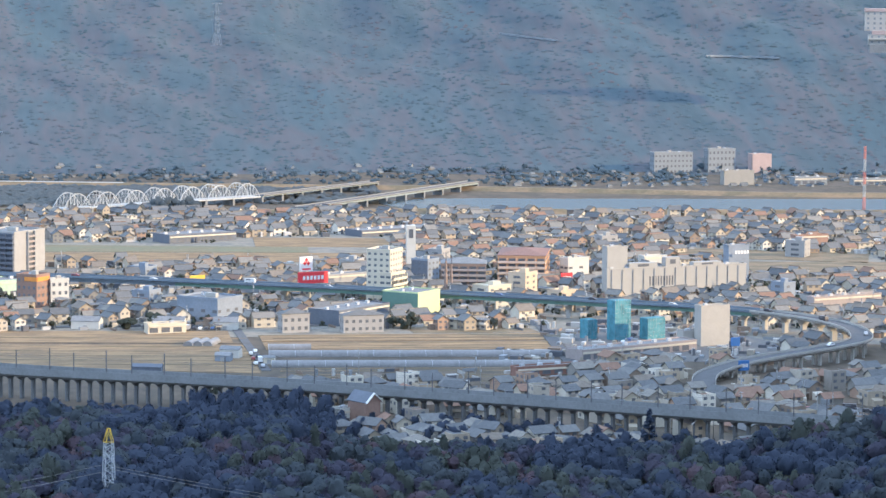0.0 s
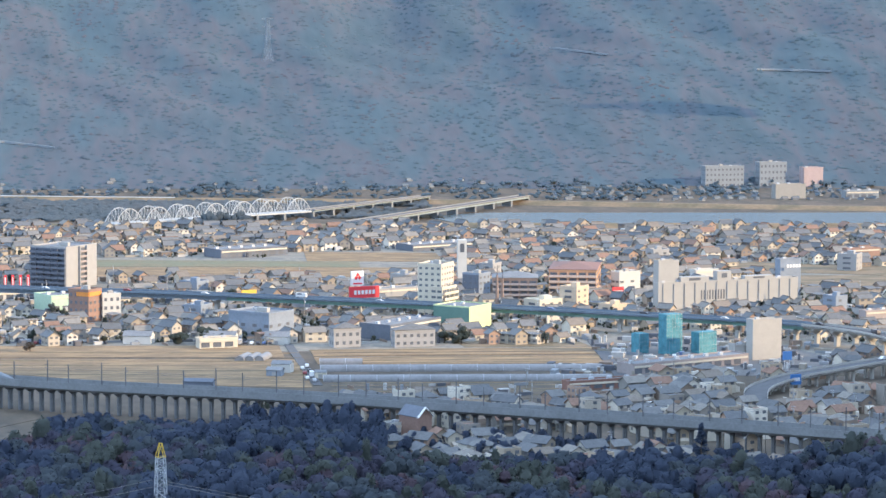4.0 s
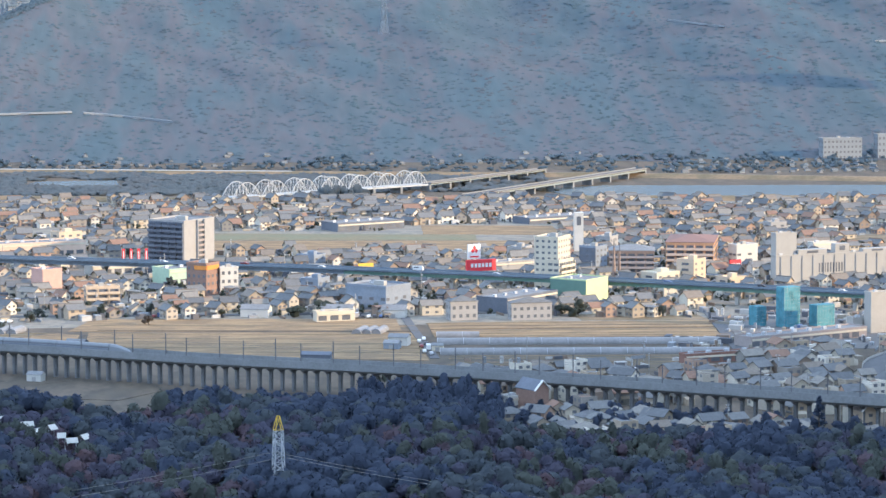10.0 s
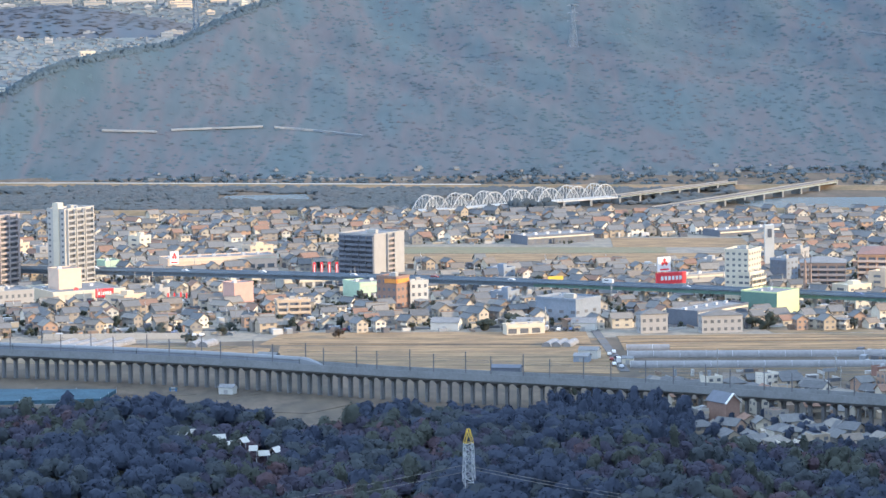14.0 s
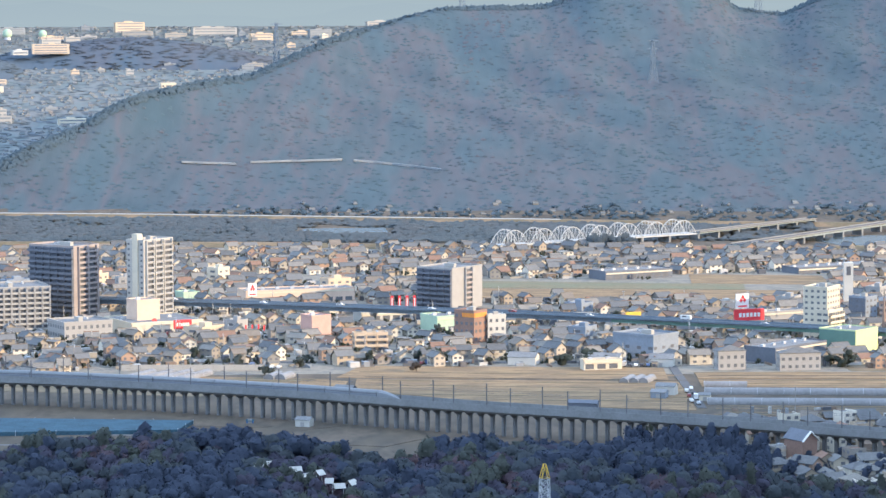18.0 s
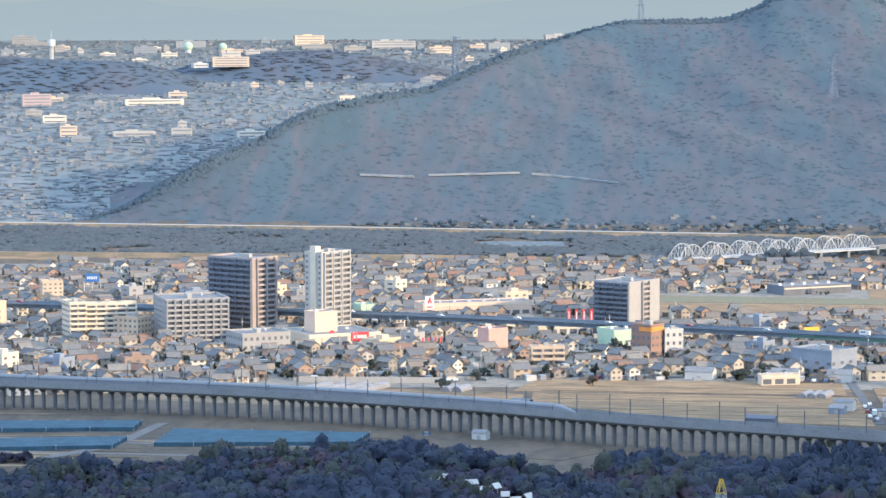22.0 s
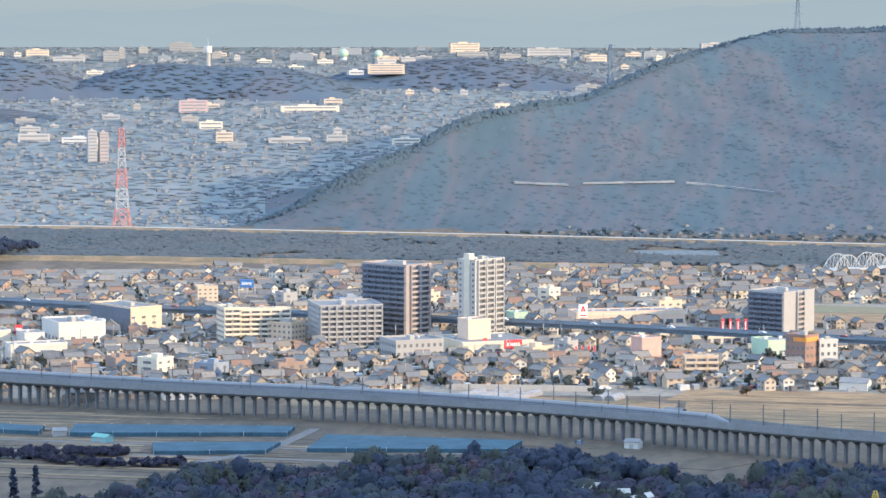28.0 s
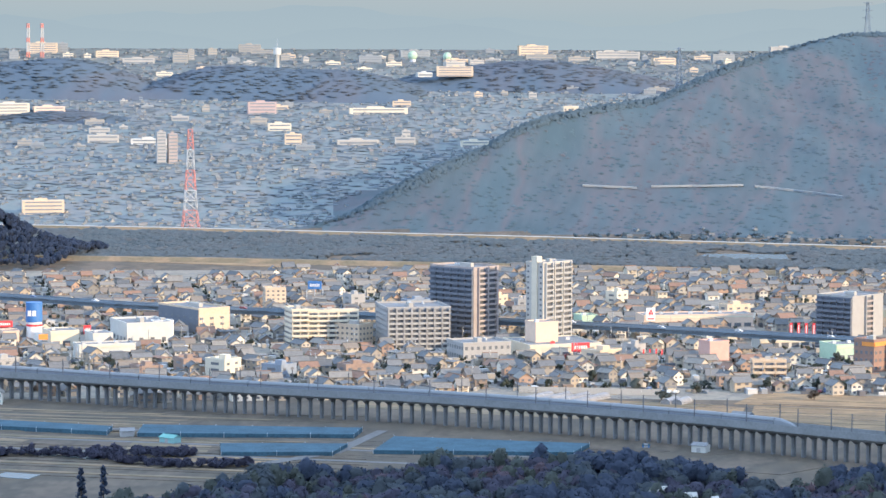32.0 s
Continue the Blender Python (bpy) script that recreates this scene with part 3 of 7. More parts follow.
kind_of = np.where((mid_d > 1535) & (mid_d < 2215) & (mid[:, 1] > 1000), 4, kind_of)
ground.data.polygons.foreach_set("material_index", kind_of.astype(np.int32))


def sheet(name, corners, material, label, category="field", z=0.12, kind="structure"):
    """A flat patch of land with a low edge, from four corners."""
    bm = bmesh.new()
    c = [Vector((x, y, z)) for x, y in corners]
    up = [bm.verts.new(v) for v in c]
    lo = [bm.verts.new(v - Vector((0, 0, z + 0.3))) for v in c]
    bm.faces.new(up)
    for k in range(len(c)):
        bm.faces.new((lo[k], lo[(k + 1) % len(c)], up[(k + 1) % len(c)], up[k]))
    bmesh.ops.recalc_face_normals(bm, faces=bm.faces)
    return tagged(part(name, bm, material), label, category, "", kind)


def field(name, corners, material, label, z=0.12):
    return sheet(name, corners, material, label, "field", z)


# river between its levees
sheet("river", [(262, 2212), (430, 2188), (760, 2165), (800, 2290), (560, 2302), (285, 2318), (235, 2290)], "water", "calm pale blue river water between grassy banks", "river", 0.3)
sheet("river_pool", [(-140, 2345), (-70, 2350), (-75, 2400), (-135, 2392)], "water", "small still backwater among riverside growth", "water", 0.3)


def bank(name, pts, w, h, material, label):
    """A long embankment with sloping sides along pts."""
    bm = bmesh.new()
    prev = None
    for i, (x, y) in enumerate(pts):
        a, b = Vector(pts[max(0, i - 1)]), Vector(pts[min(len(pts) - 1, i + 1)])
        s = (b - a).normalized()
        n = Vector((-s.y, s.x))
        ring = [bm.verts.new((x + n.x * o, y + n.y * o, z)) for o, z in ((-w - h * 2, -0.2), (-w, h), (w, h), (w + h * 2, -0.2))]
        if prev:
            for k in range(3):
                bm.faces.new((prev[k], prev[k + 1], ring[k + 1], ring[k]))
        prev = ring
    bmesh.ops.recalc_face_normals(bm, faces=bm.faces)
    return tagged(part(name, bm, material), label, "embankment", "", "structure")


bank("levee_near", [(-760, 2240), (-500, 2252), (-153, 2234), (60, 2190), (260, 2196), (600, 2170), (850, 2140)], 3, 3.0, "drygrass", "long grassy river levee, straw coloured")
bank("levee_far", [(-900, 2560), (-586, 2545), (-252, 2500), (60, 2440), (300, 2405), (560, 2330), (900, 2300)], 3, 3.0, "drygrass", "far river levee with a pale road along it")
bank("levee_road", [(-900, 2562), (-586, 2547), (-252, 2502), (60, 2442)], 2.2, 3.25, "concrete_pale", "pale road on top of the far levee")

# ---- lines across the land: rail viaduct, expressway, bridges ----
def smooth(pts, step):
    """Points about step apart on a smooth curve through pts (x, y, z), each with its heading."""
    P = [Vector(p) for p in pts]
    P = [2 * P[0] - P[1], *P, 2 * P[-1] - P[-2]]
    dense = []
    for i in range(1, len(P) - 2):
        a, b, c, d = P[i - 1:i + 3]
        for k in range(120):
            t = k / 120
            dense.append(0.5 * (2 * b + (c - a) * t + (2 * a - 5 * b + 4 * c - d) * t * t + (3 * b - a - 3 * c + d) * t ** 3))
    dense.append(P[-2])
    out, run = [dense[0]], 0.0
    for a, b in zip(dense, dense[1:]):
        run += (b - a).length
        if run >= step:
            out.append(b)
            run = 0.0
    res = []
    for i, p in enumerate(out):
        h = (out[min(i + 1, len(out) - 1)] - out[max(i - 1, 0)])
        res.append((p, math.degrees(math.atan2(h.y, h.x))))
    return res


def sweep(bm, line, section):
    """Sweep a closed section of (across, up) along a line from smooth()."""
    prev = None
    for p, head in line:
        c, s = math.cos(radians(head)), math.sin(radians(head))
        ring = [bm.verts.new((p.x - s * o, p.y + c * o, p.z + u)) for o, u in section]
        if prev:
            n = len(ring)
            for k in range(n):
                bm.faces.new((prev[k], prev[(k + 1) % n], ring[(k + 1) % n], ring[k]))
        else:
            bm.faces.new(ring)
        prev = ring
    bm.faces.new(prev[::-1])
    bmesh.ops.recalc_face_normals(bm, faces=bm.faces)


RAIL = [(-640, 1525, 11.6), (-417, 1457, 11.6), (-300, 1421, 11.6), (-191, 1394, 11.6), (-87, 1352, 11.6), (-8, 1308, 11.6), (73, 1271, 11.6), (160, 1223, 11.6), (270, 1157, 11.6), (380, 1090, 11.6)]
rail_line = smooth(RAIL, 4.8)
viaduct = thing("rail_viaduct", 0, 0, 0, 0, "long grey concrete railway viaduct on many square piers", "viaduct")
fine_line = smooth(RAIL, 14.0)
part("deck", made(sweep, fine_line, [(-5.4, -1.0), (-5.4, 0.0), (5.4, 0.0), (5.4, -1.0), (4.0, -2.0), (-4.0, -2.0)]), "concrete", viaduct)
for o in (-5.4, 5.15):
    part("parapet", made(sweep, fine_line, [(o, 0), (o, 1.9), (o + 0.25, 1.9), (o + 0.25, 0)]), "concrete", viaduct, "pale concrete parapet")
for o in (-3.4, -1.9, 1.9, 3.4):
    part("rail", made(sweep, fine_line, [(o, 0), (o, 0.3), (o + 0.2, 0.3), (o + 0.2, 0)]), "dark_steel", viaduct)
pier_bm = bmesh.new()
box(pier_bm, -0.55, 0.55, -1.1, 1.1, 0.0, 9.0)
v = [pier_bm.verts.new((x, y, z)) for x in (-0.52, 0.52) for y, z in ((-1.1, 8.0), (-3.9, 9.3), (-3.9, 9.65), (3.9, 9.65), (3.9, 9.3), (1.1, 8.0))]
pier_bm.faces.new(v[:6]), pier_bm.faces.new(v[6:][::-1])
for k in range(6):
    pier_bm.faces.new((v[k], v[(k + 1) % 6], v[6 + (k + 1) % 6], v[6 + k]))
bmesh.ops.recalc_face_normals(pier_bm, faces=pier_bm.faces)
pier_me = mesh_of("pier", pier_bm, "pier")
mast_bm = bmesh.new()
box(mast_bm, -0.16, 0.16, -0.16, 0.16, 0.0, 9.4)
beam(mast_bm, (0, 0, 7.2), (0, 2.4, 7.8), 0.09)
beam(mast_bm, (0, 0, 6.2), (0, 2.4, 6.3), 0.07)
mast_me = mesh_of("catenary_mast", mast_bm, "dark_steel")
for i, (p, head) in enumerate(rail_line[:-1]):
    part("pier", pier_me, "", viaduct).matrix_basis = pose(p.x, p.y, 0, 0, 0, head)
    if i % 5 == 1:
        part("catenary_mast", mast_me, "", viaduct).matrix_basis = pose(p.x, p.y, 11.6, 0, 0, head) @ pose(0, -5.0, 0)
    if i % 5 == 3:
        part("catenary_mast", mast_me, "", viaduct).matrix_basis = pose(p.x, p.y, 11.6, 0, 0, head + 180) @ pose(0, -5.0, 0)
for o in (-2.6, 2.6):
    part("overhead_wire", made(sweep, fine_line, [(o, 6.4), (o, 6.46), (o + 0.06, 6.46), (o + 0.06, 6.4)]), "dark_steel", viaduct)

# a white express train standing on the viaduct
train = thing("express_train", 0, 0, 0, 0, "long white express train with a blue stripe, on the viaduct", "train")
cars = [q for q in smooth(RAIL, 3.0) if -430 < q[0].x < -22]
SEC = [(-1.6, 0.5), (-1.7, 1.6), (-1.6, 2.9), (-0.9, 3.6), (0.9, 3.6), (1.6, 2.9), (1.7, 1.6), (1.6, 0.5)]
for a in range(0, len(cars) - 9, 8):
    piece = cars[a:a + 9]
    piece = [(p + Vector((1.0, 2.5, 0)), h) for p, h in piece]
    cut = piece[:-1] + [(piece[-1][0].lerp(piece[-2][0], 0.08), piece[-1][1])]
    coach = part("coach", made(sweep, cut, SEC), "train", train)
    part("stripe", made(sweep, cut, [(-1.74, 1.35), (-1.74, 1.65), (-1.70, 1.65), (-1.70, 1.35)]), "stripe", coach)
    part("window_band", made(sweep, cut, [(-1.72, 1.95), (-1.66, 2.5), (-1.62, 2.5), (-1.68, 1.95)]), "glass", coach)

tip, tip_head = piece[-1]
bm = bmesh.new()
prev = None
for along, high, wide in ((0, 1.0, 1.0), (2.5, 0.93, 0.98), (5, 0.74, 0.92), (7.5, 0.48, 0.8), (9.5, 0.24, 0.55), (10.2, 0.1, 0.3)):
    ring = [bm.verts.new((along, o * wide, 0.5 + (u - 0.5) * high)) for o, u in SEC]
    if prev:
        for k in range(8):
            bm.faces.new((prev[k], prev[(k + 1) % 8], ring[(k + 1) % 8], ring[k]))
    else:
        bm.faces.new(ring)
    prev = ring
bm.faces.new(prev[::-1])
bmesh.ops.recalc_face_normals(bm, faces=bm.faces)
part("nose", bm, "train", train, "long tapered white nose").matrix_basis = pose(tip.x, tip.y, tip.z, 0, 0, tip_head)

ROAD = [(-700, 1925, 9.5), (-536, 1868, 9.5), (-422, 1822, 9.5), (-173, 1762, 9.5), (0, 1702, 9.5), (115, 1652, 9.5), (208, 1604, 9.5), (275, 1566, 9.5), (337, 1530, 9.2),
        (368, 1494, 9.0), (380, 1455, 8.6), (376, 1418, 8.0), (360, 1397, 7.6), (333, 1378, 6.6), (306, 1358, 5.4), (286, 1336, 3.4), (279, 1312, 1.2)]
road_line = smooth(ROAD, 6.0)
expressway = thing("elevated_expressway", 0, 0, 0, 0, "elevated expressway with a blue-green steel girder, curving down a ramp", "elevated road")
cut_at = min(range(len(road_line)), key=lambda i: abs(road_line[i][0].x - 70) + (900 if road_line[i][0].y < 1500 else 0))
curve_at = min(range(len(road_line)), key=lambda i: abs(road_line[i][0].x - 350) + (900 if road_line[i][0].y < 1500 else 0))
for a, b, girder in ((0, cut_at + 1, "bluegrey_girder"), (cut_at, curve_at + 1, "green_girder"), (curve_at, len(road_line), "bluegrey_girder")):
    seg = road_line[a:b]
    part("girder", made(sweep, seg, [(-3.6, -2.4), (-3.6, -0.35), (3.6, -0.35), (3.6, -2.4)] if a < curve_at else [(-3.4, -1.5), (-3.8, -0.35), (3.8, -0.35), (3.4, -1.5)]), girder if a < curve_at else "concrete_pale", expressway)
    part("roadway", made(sweep, seg, [(-5.2, -0.4), (-5.2, 0.0), (5.2, 0.0), (5.2, -0.4)]), "asphalt", expressway)
    for o in (-5.2, 5.0):
        part("barrier", made(sweep, seg, [(o, -0.5), (o, 1.0), (o + 0.2, 1.0), (o + 0.2, -0.5)]), "bluegrey_girder" if a < curve_at else "concrete_pale", expressway)


def hammer_pier(h, slim=False):
    bm = bmesh.new()
    if slim:
        box(bm, -0.6, 0.6, -2.6, -1.4, 0, h - 0.9)
        box(bm, -0.6, 0.6, 1.4, 2.6, 0, h - 0.9)
        box(bm, -0.7, 0.7, -3.4, 3.4, h - 0.9, h)
        return bm
    box(bm, -0.9, 0.9, -1.4, 1.4, 0, h - 1.2)
    v = [bm.verts.new((x, y, z)) for x in (-0.9, 0.9) for y, z in ((-1.4, h - 2.6), (-4.4, h - 0.6), (-4.4, h), (4.4, h), (4.4, h - 0.6), (1.4, h - 2.6))]
    bm.faces.new(v[:6]), bm.faces.new(v[6:][::-1])
    for k in range(6):
        bm.faces.new((v[k], v[(k + 1) % 6], v[6 + (k + 1) % 6], v[6 + k]))
    bmesh.ops.recalc_face_normals(bm, faces=bm.faces)
    return bm


tall_pier = mesh_of("pier", hammer_pier(7.1), "concrete_pale")
for i, (p, head) in enumerate(road_line):
    ramp = i > curve_at
    if i % (2 if ramp else 5) == 0 and p.z > 2.2:
        h = p.z - (1.5 if ramp else 2.4)
        me = tall_pier if abs(h - 7.1) < 0.05 else mesh_of("pier", hammer_pier(h, ramp and p.y < 1440), "concrete_pale")
        part("pier", me, "", expressway, "pale concrete pier").matrix_basis = pose(p.x, p.y, 0, 0, 0, head)

# arched white truss bridge over the river, then plain girders
truss = thing("truss_bridge", 8.5, 2180, 0, math.degrees(math.atan2(107, 148)), "white steel truss bridge with a row of arched spans", "bridge")
SPANS, LONG, HIGH, DECK, HALF = 7, 25.2, 9.8, 5.5, 6.3
for s in range(SPANS):
    span = part("span", made(box, s * LONG, (s + 1) * LONG - 0.3, -HALF - 0.1, HALF + 0.1, DECK - 1.0, DECK), "white_steel", truss)
    for side in (-HALF, HALF):
        tops = [Vector((s * LONG + 0.6 + (LONG - 1.5) * k / 8, side, DECK + HIGH * (1 - abs(k / 4 - 1) ** 2.2))) for k in range(9)]
        bm = bmesh.new()
        prev = None
        for q in tops:
            ring = [bm.verts.new(q + Vector((0, a, b))) for a, b in ((-0.28, -0.28), (0.28, -0.28), (0.28, 0.28), (-0.28, 0.28))]
            if prev:
                for a in range(4):
                    bm.faces.new((prev[a], prev[(a + 1) % 4], ring[(a + 1) % 4], ring[a]))
            prev = ring
        bmesh.ops.recalc_face_normals(bm, faces=bm.faces)
        part("arch_chord", bm, "white_steel", span)
        for k in range(1, 8):
            part("hanger", made(beam, tops[k], (tops[k].x, side, DECK), 0.16), "white_steel", span)
            if k < 7:
                lo = k + 1 if k < 4 else k
                hi = k if k < 4 else k + 1
                part("diagonal", made(beam, tops[hi], (tops[lo].x, side, DECK), 0.13), "white_steel", span)
    bm = bmesh.new()
    for k in (2, 3, 4, 5, 6):
        x = s * LONG + 0.6 + (LONG - 1.5) * k / 8
        z = DECK + HIGH * (1 - abs(k / 4 - 1) ** 2.2)
        beam(bm, (x, -HALF, z), (x, HALF, z), 0.13)
    part("cross_brace", bm, "white_steel", span)
    part("pier", made(box, s * LONG - 1.0, s * LONG + 1.0, -HALF, HALF, -0.5, DECK - 1.0), "concrete", truss)


def girder_bridge(name, a, b, z, w, deep, n, label, approach=0):
    a, b = Vector(a), Vector(b)
    d = b - a
    t = thing(name, a.x, a.y, 0, math.degrees(math.atan2(d.y, d.x)), label, "bridge")
    long = d.length
    part("girder", made(box, 0, long, -w / 2 + 0.8, w / 2 - 0.8, z - deep, z - 0.3), "bridge_girder", t)
    part("roadway", made(box, 0, long, -w / 2, w / 2, z - 0.3, z), "asphalt", t)
    for o in (-w / 2, w / 2 - 0.2):
        part("railing", made(box, 0, long, o, o + 0.2, z, z + 0.8), "concrete", t)
    for k in range(n + 1):
        x = long * k / n
        part("pier", made(box, x - 1.2, x + 1.2, -w / 2 + 1, w / 2 - 1, -0.5, z - deep), "concrete", t)
    return t


girder_bridge("girder_bridge", (154, 2285), (252, 2412), 5.5, 9, 1.1, 6, "pale girder bridge carrying on from the arched truss")
girder_bridge("road_bridge", (176, 2176), (328, 2405), 6.0, 10, 1.7, 9, "pale concrete road bridge on wide piers")

# ---- larger buildings; each stands on its nearest corner ----
FOOT = []


def footprint(x, y, w, d, turn, more=4.0):
    cx, cy = rotated(-w / 2, d / 2, turn)
    FOOT.append((x + cx, y + cy, w / 2 + more, d / 2 + more, turn))


def apartment(name, x, y, w, d, h, turn, wall, label, floors=5, left="", bal="", both=0, front=0, shaft=0, win=0, sign="", bays=(), rail="", cap=""):
    w, d = max(w, 7.0), max(d, 7.0)
    fh = h / floors
    footprint(x, y, w, d, turn)
    t = thing(name, x, y, 0, turn, label, "building")
    part("body", made(box, -w, 0, 0, d, 0, h), wall, t)
    # charcoal tile and the shade of the unlit side, in one dark colour
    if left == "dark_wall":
        part("side_wall", made(box, -w, -0.3, -0.25, -0.004, 0, h + 0.4), left, t, "charcoal side wall with its shade painted in")
    rim = bmesh.new()
    for a in ((-w - 0.15, 0.15, -0.28, 0.25), (-w - 0.15, 0.15, d - 0.25, d + 0.15), (-w - 0.15, -w + 0.25, 0.25, d - 0.25), (-0.25, 0.15, 0.25, d - 0.25)):
        box(rim, *a, h, h + 1.1)
    part("roof_parapet", rim, wall, t)
    part("roof_deck", made(box, -w + 0.3, -0.3, 0.3, d - 0.3, h, h + 0.15), "flat_roof", t)
    part("water_tank", made(box, -w * 0.55, -w * 0.3, d * 0.4, d * 0.4 + 2.5, h + 0.15, h + 2.4), "concrete_pale", t)
    for k in range(3):
        part("roof_unit", made(box, -w * 0.85 + k * 1.7, -w * 0.85 + k * 1.7 + 1.1, d * 0.7, d * 0.7 + 0.9, h + 0.15, h + 1.3), "steel", t)
    if shaft:
        part("lift_shaft", made(box, -w * 0.62, -w * 0.3, -0.9, 3.5, 0, h + 4.2), "cream", t, "cream lift shaft")

    def face(along, right, balcony):
        """Windows and balconies over one face: right is the +x face, else the -y one."""
        n = max(1, round(along / (5.2 if balcony else 3.4)))
        step = along / n
        if balcony:
            g = bmesh.new()
            box(g, -0.02, 0.08, -step * 0.36, step * 0.36, 0.35, fh * 0.80)
            b = bmesh.new()
            box(b, 0, 1.5, -step * 0.46, step * 0.46, -0.12, 0.10)
            box(b, 1.36, 1.5, -step * 0.46, step * 0.46, 0.10, fh * 0.40)
            box(b, 0, 1.5, step * 0.46, step * 0.5, -0.12, fh * 0.86)
            # on the dark side, glass and balconies are darkened copies that imitate shade
            gm, bm_ = mesh_of("window", g, "glass" if right or left != "dark_wall" else "shade_glass"), mesh_of("balcony", b, bal if right or left != "dark_wall" else "dark_wall")
        else:
            g = bmesh.new()
            ww = step * (0.22 if win == 1 else 0.36)
            box(g, -0.02, 0.08, -ww, ww, fh * 0.32, fh * 0.72)
            gm, bm_ = mesh_of("window", g, "glass"), None
        for i in range(floors):
            for k in range(n):
                if not balcony and win == 2 and (k % 2 == 1 and n > 3 or i == floors - 1):
                    continue
                s = step * (k + 0.5)
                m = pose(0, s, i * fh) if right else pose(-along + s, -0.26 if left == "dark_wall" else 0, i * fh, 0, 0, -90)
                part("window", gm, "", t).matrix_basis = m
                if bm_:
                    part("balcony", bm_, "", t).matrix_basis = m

    if cap:
        bm = bmesh.new()
        hip(bm, w, d, h + 1.2, 2.6, 0.5)
        part("roof", bm, cap, t).matrix_basis = pose(-w / 2, d / 2, 0)
    for a, b in bays:  # balconies recessed between fins on the lit face
        for o in (a * d, b * d):
            part("fin", made(box, 0.004, 1.45, o - 0.3, o + 0.3, 0, h + 0.6), wall, t)
        pane_me = mesh_of("window", made(box, 0.01, 0.12, a * d + 0.35, b * d - 0.35, 0.25, fh * 0.86), "glass")
        rail_bm = made(box, 0.13, 1.3, a * d + 0.34, b * d - 0.34, -0.12, 0.12)
        box(rail_bm, 1.15, 1.3, a * d + 0.34, b * d - 0.34, 0.12, fh * 0.36)
        rail_me = mesh_of("balcony", rail_bm, rail or wall)
        for i in range(floors):
            part("window", pane_me, "", t).matrix_basis = pose(0, 0, i * fh)
            part("balcony", rail_me, "", t).matrix_basis = pose(0, 0, i * fh)
    if bays:
        face(w, False, bool(bal))
    elif bal or win:
        face(d, True, bool(bal) and not front)
        face(w, False, bool(bal) and bool(both or front))
    if sign:
        part("fascia", made(box, 0.02, 0.35, 0.4, d - 0.4, h - 2.6, h - 0.4), sign, t)
        part("fascia", made(box, -w * 0.6, 0.3, -0.35, -0.02, h - 2.6, h - 0.4), sign, t)
    return t


def hall(name, x, y, w, d, h, turn, wall, label, wing=0, left=""):
    w, d = max(w, 6.0), max(d, 6.0)
    footprint(x, y, w, d, turn)
    t = thing(name, x, y, 0, turn, label, "building")
    part("body", made(box, -w, 0, 0, d, 0, h), wall, t)
    if left:
        part("side_wall", made(box, -w, -0.2, -0.2, -0.004, 0, h), left, t)
    if name == "netted_scaffold":
        bm = bmesh.new()
        for k in range(int(d // 1.8) + 1):
            beam(bm, (0.12, min(d, k * 1.8), 0), (0.12, min(d, k * 1.8), h + 0.8), 0.03)
        for k in range(int(h // 1.9) + 1):
            beam(bm, (0.12, 0, k * 1.9), (0.12, d, k * 1.9), 0.03)
        part("scaffold_tubes", bm, "steel", t)
        return t
    rim = bmesh.new()
    for a in ((-w - 0.1, 0.1, -0.22, 0.2), (-w - 0.1, 0.1, d - 0.2, d + 0.1), (-w - 0.1, -w + 0.2, 0.2, d - 0.2), (-0.2, 0.1, 0.2, d - 0.2)):
        box(rim, *a, h, h + 0.7)
    part("roof_parapet", rim, wall, t)
    part("roof_deck", made(box, -w + 0.25, -0.25, 0.25, d - 0.25, h, h + 0.1), "flat_roof", t)
    n = int(d // 9)
    for k in range(n):
        part("roof_unit", made(box, -w * 0.6, -w * 0.6 + 1.6, 3 + k * 9, 5 + k * 9, h + 0.1, h + 1.4), "steel", t)
    if h < 9 and d > 14:
        for k in range(int(d // 6)):
            part("shop_window", made(box, 0.01, 0.08, k * 6 + 0.8, k * 6 + 5.0, 0.6, min(h - 1.6, 3.2)), "glass", t)
        part("fascia", made(box, 0.01, 0.3, 0.5, d - 0.5, h - 1.4, h - 0.5), "cream", t)
    if wing:
        for a, b, up in ((0.16, 0.36, 3.0), (0.42, 0.52, 5.5), (0.62, 0.82, 2.2)):
            part("upper_block", made(box, -w * 0.9, -w * 0.1, d * a, d * b, h + 0.1, h + up), wall, t)
            part("window", made(box, -w * 0.1 + 0.01, -w * 0.1 + 0.1, d * (a + 0.3 * (b - a)), d * (b - 0.3 * (b - a)), h + up * 0.35, h + up * 0.8), "glass", t)
        for k in range(13):
            part("pilaster", made(box, 0.004, 0.5, d * (k + 0.4) / 13.2, d * (k + 0.4) / 13.2 + 0.7, 0, h - 0.2), "grey_wall", t)
        for k in range(9):
            part("window", made(box, 0.01, 0.08, d * (0.3 + 0.02 * k), d * (0.31 + 0.02 * k), h * 0.35, h * 0.7), "glass", t)
    return t


apartment("apartment_tower", -187.1, 1729.5, 12.4, 24.6, 45.5, -35, "tower_wall", "tall white apartment tower with fifteen storeys of balconies", floors=15, left="grey_wall", win=1, rail="grey_wall", shaft=1, bays=((0.07, 0.30), (0.36, 0.60), (0.66, 0.93)))
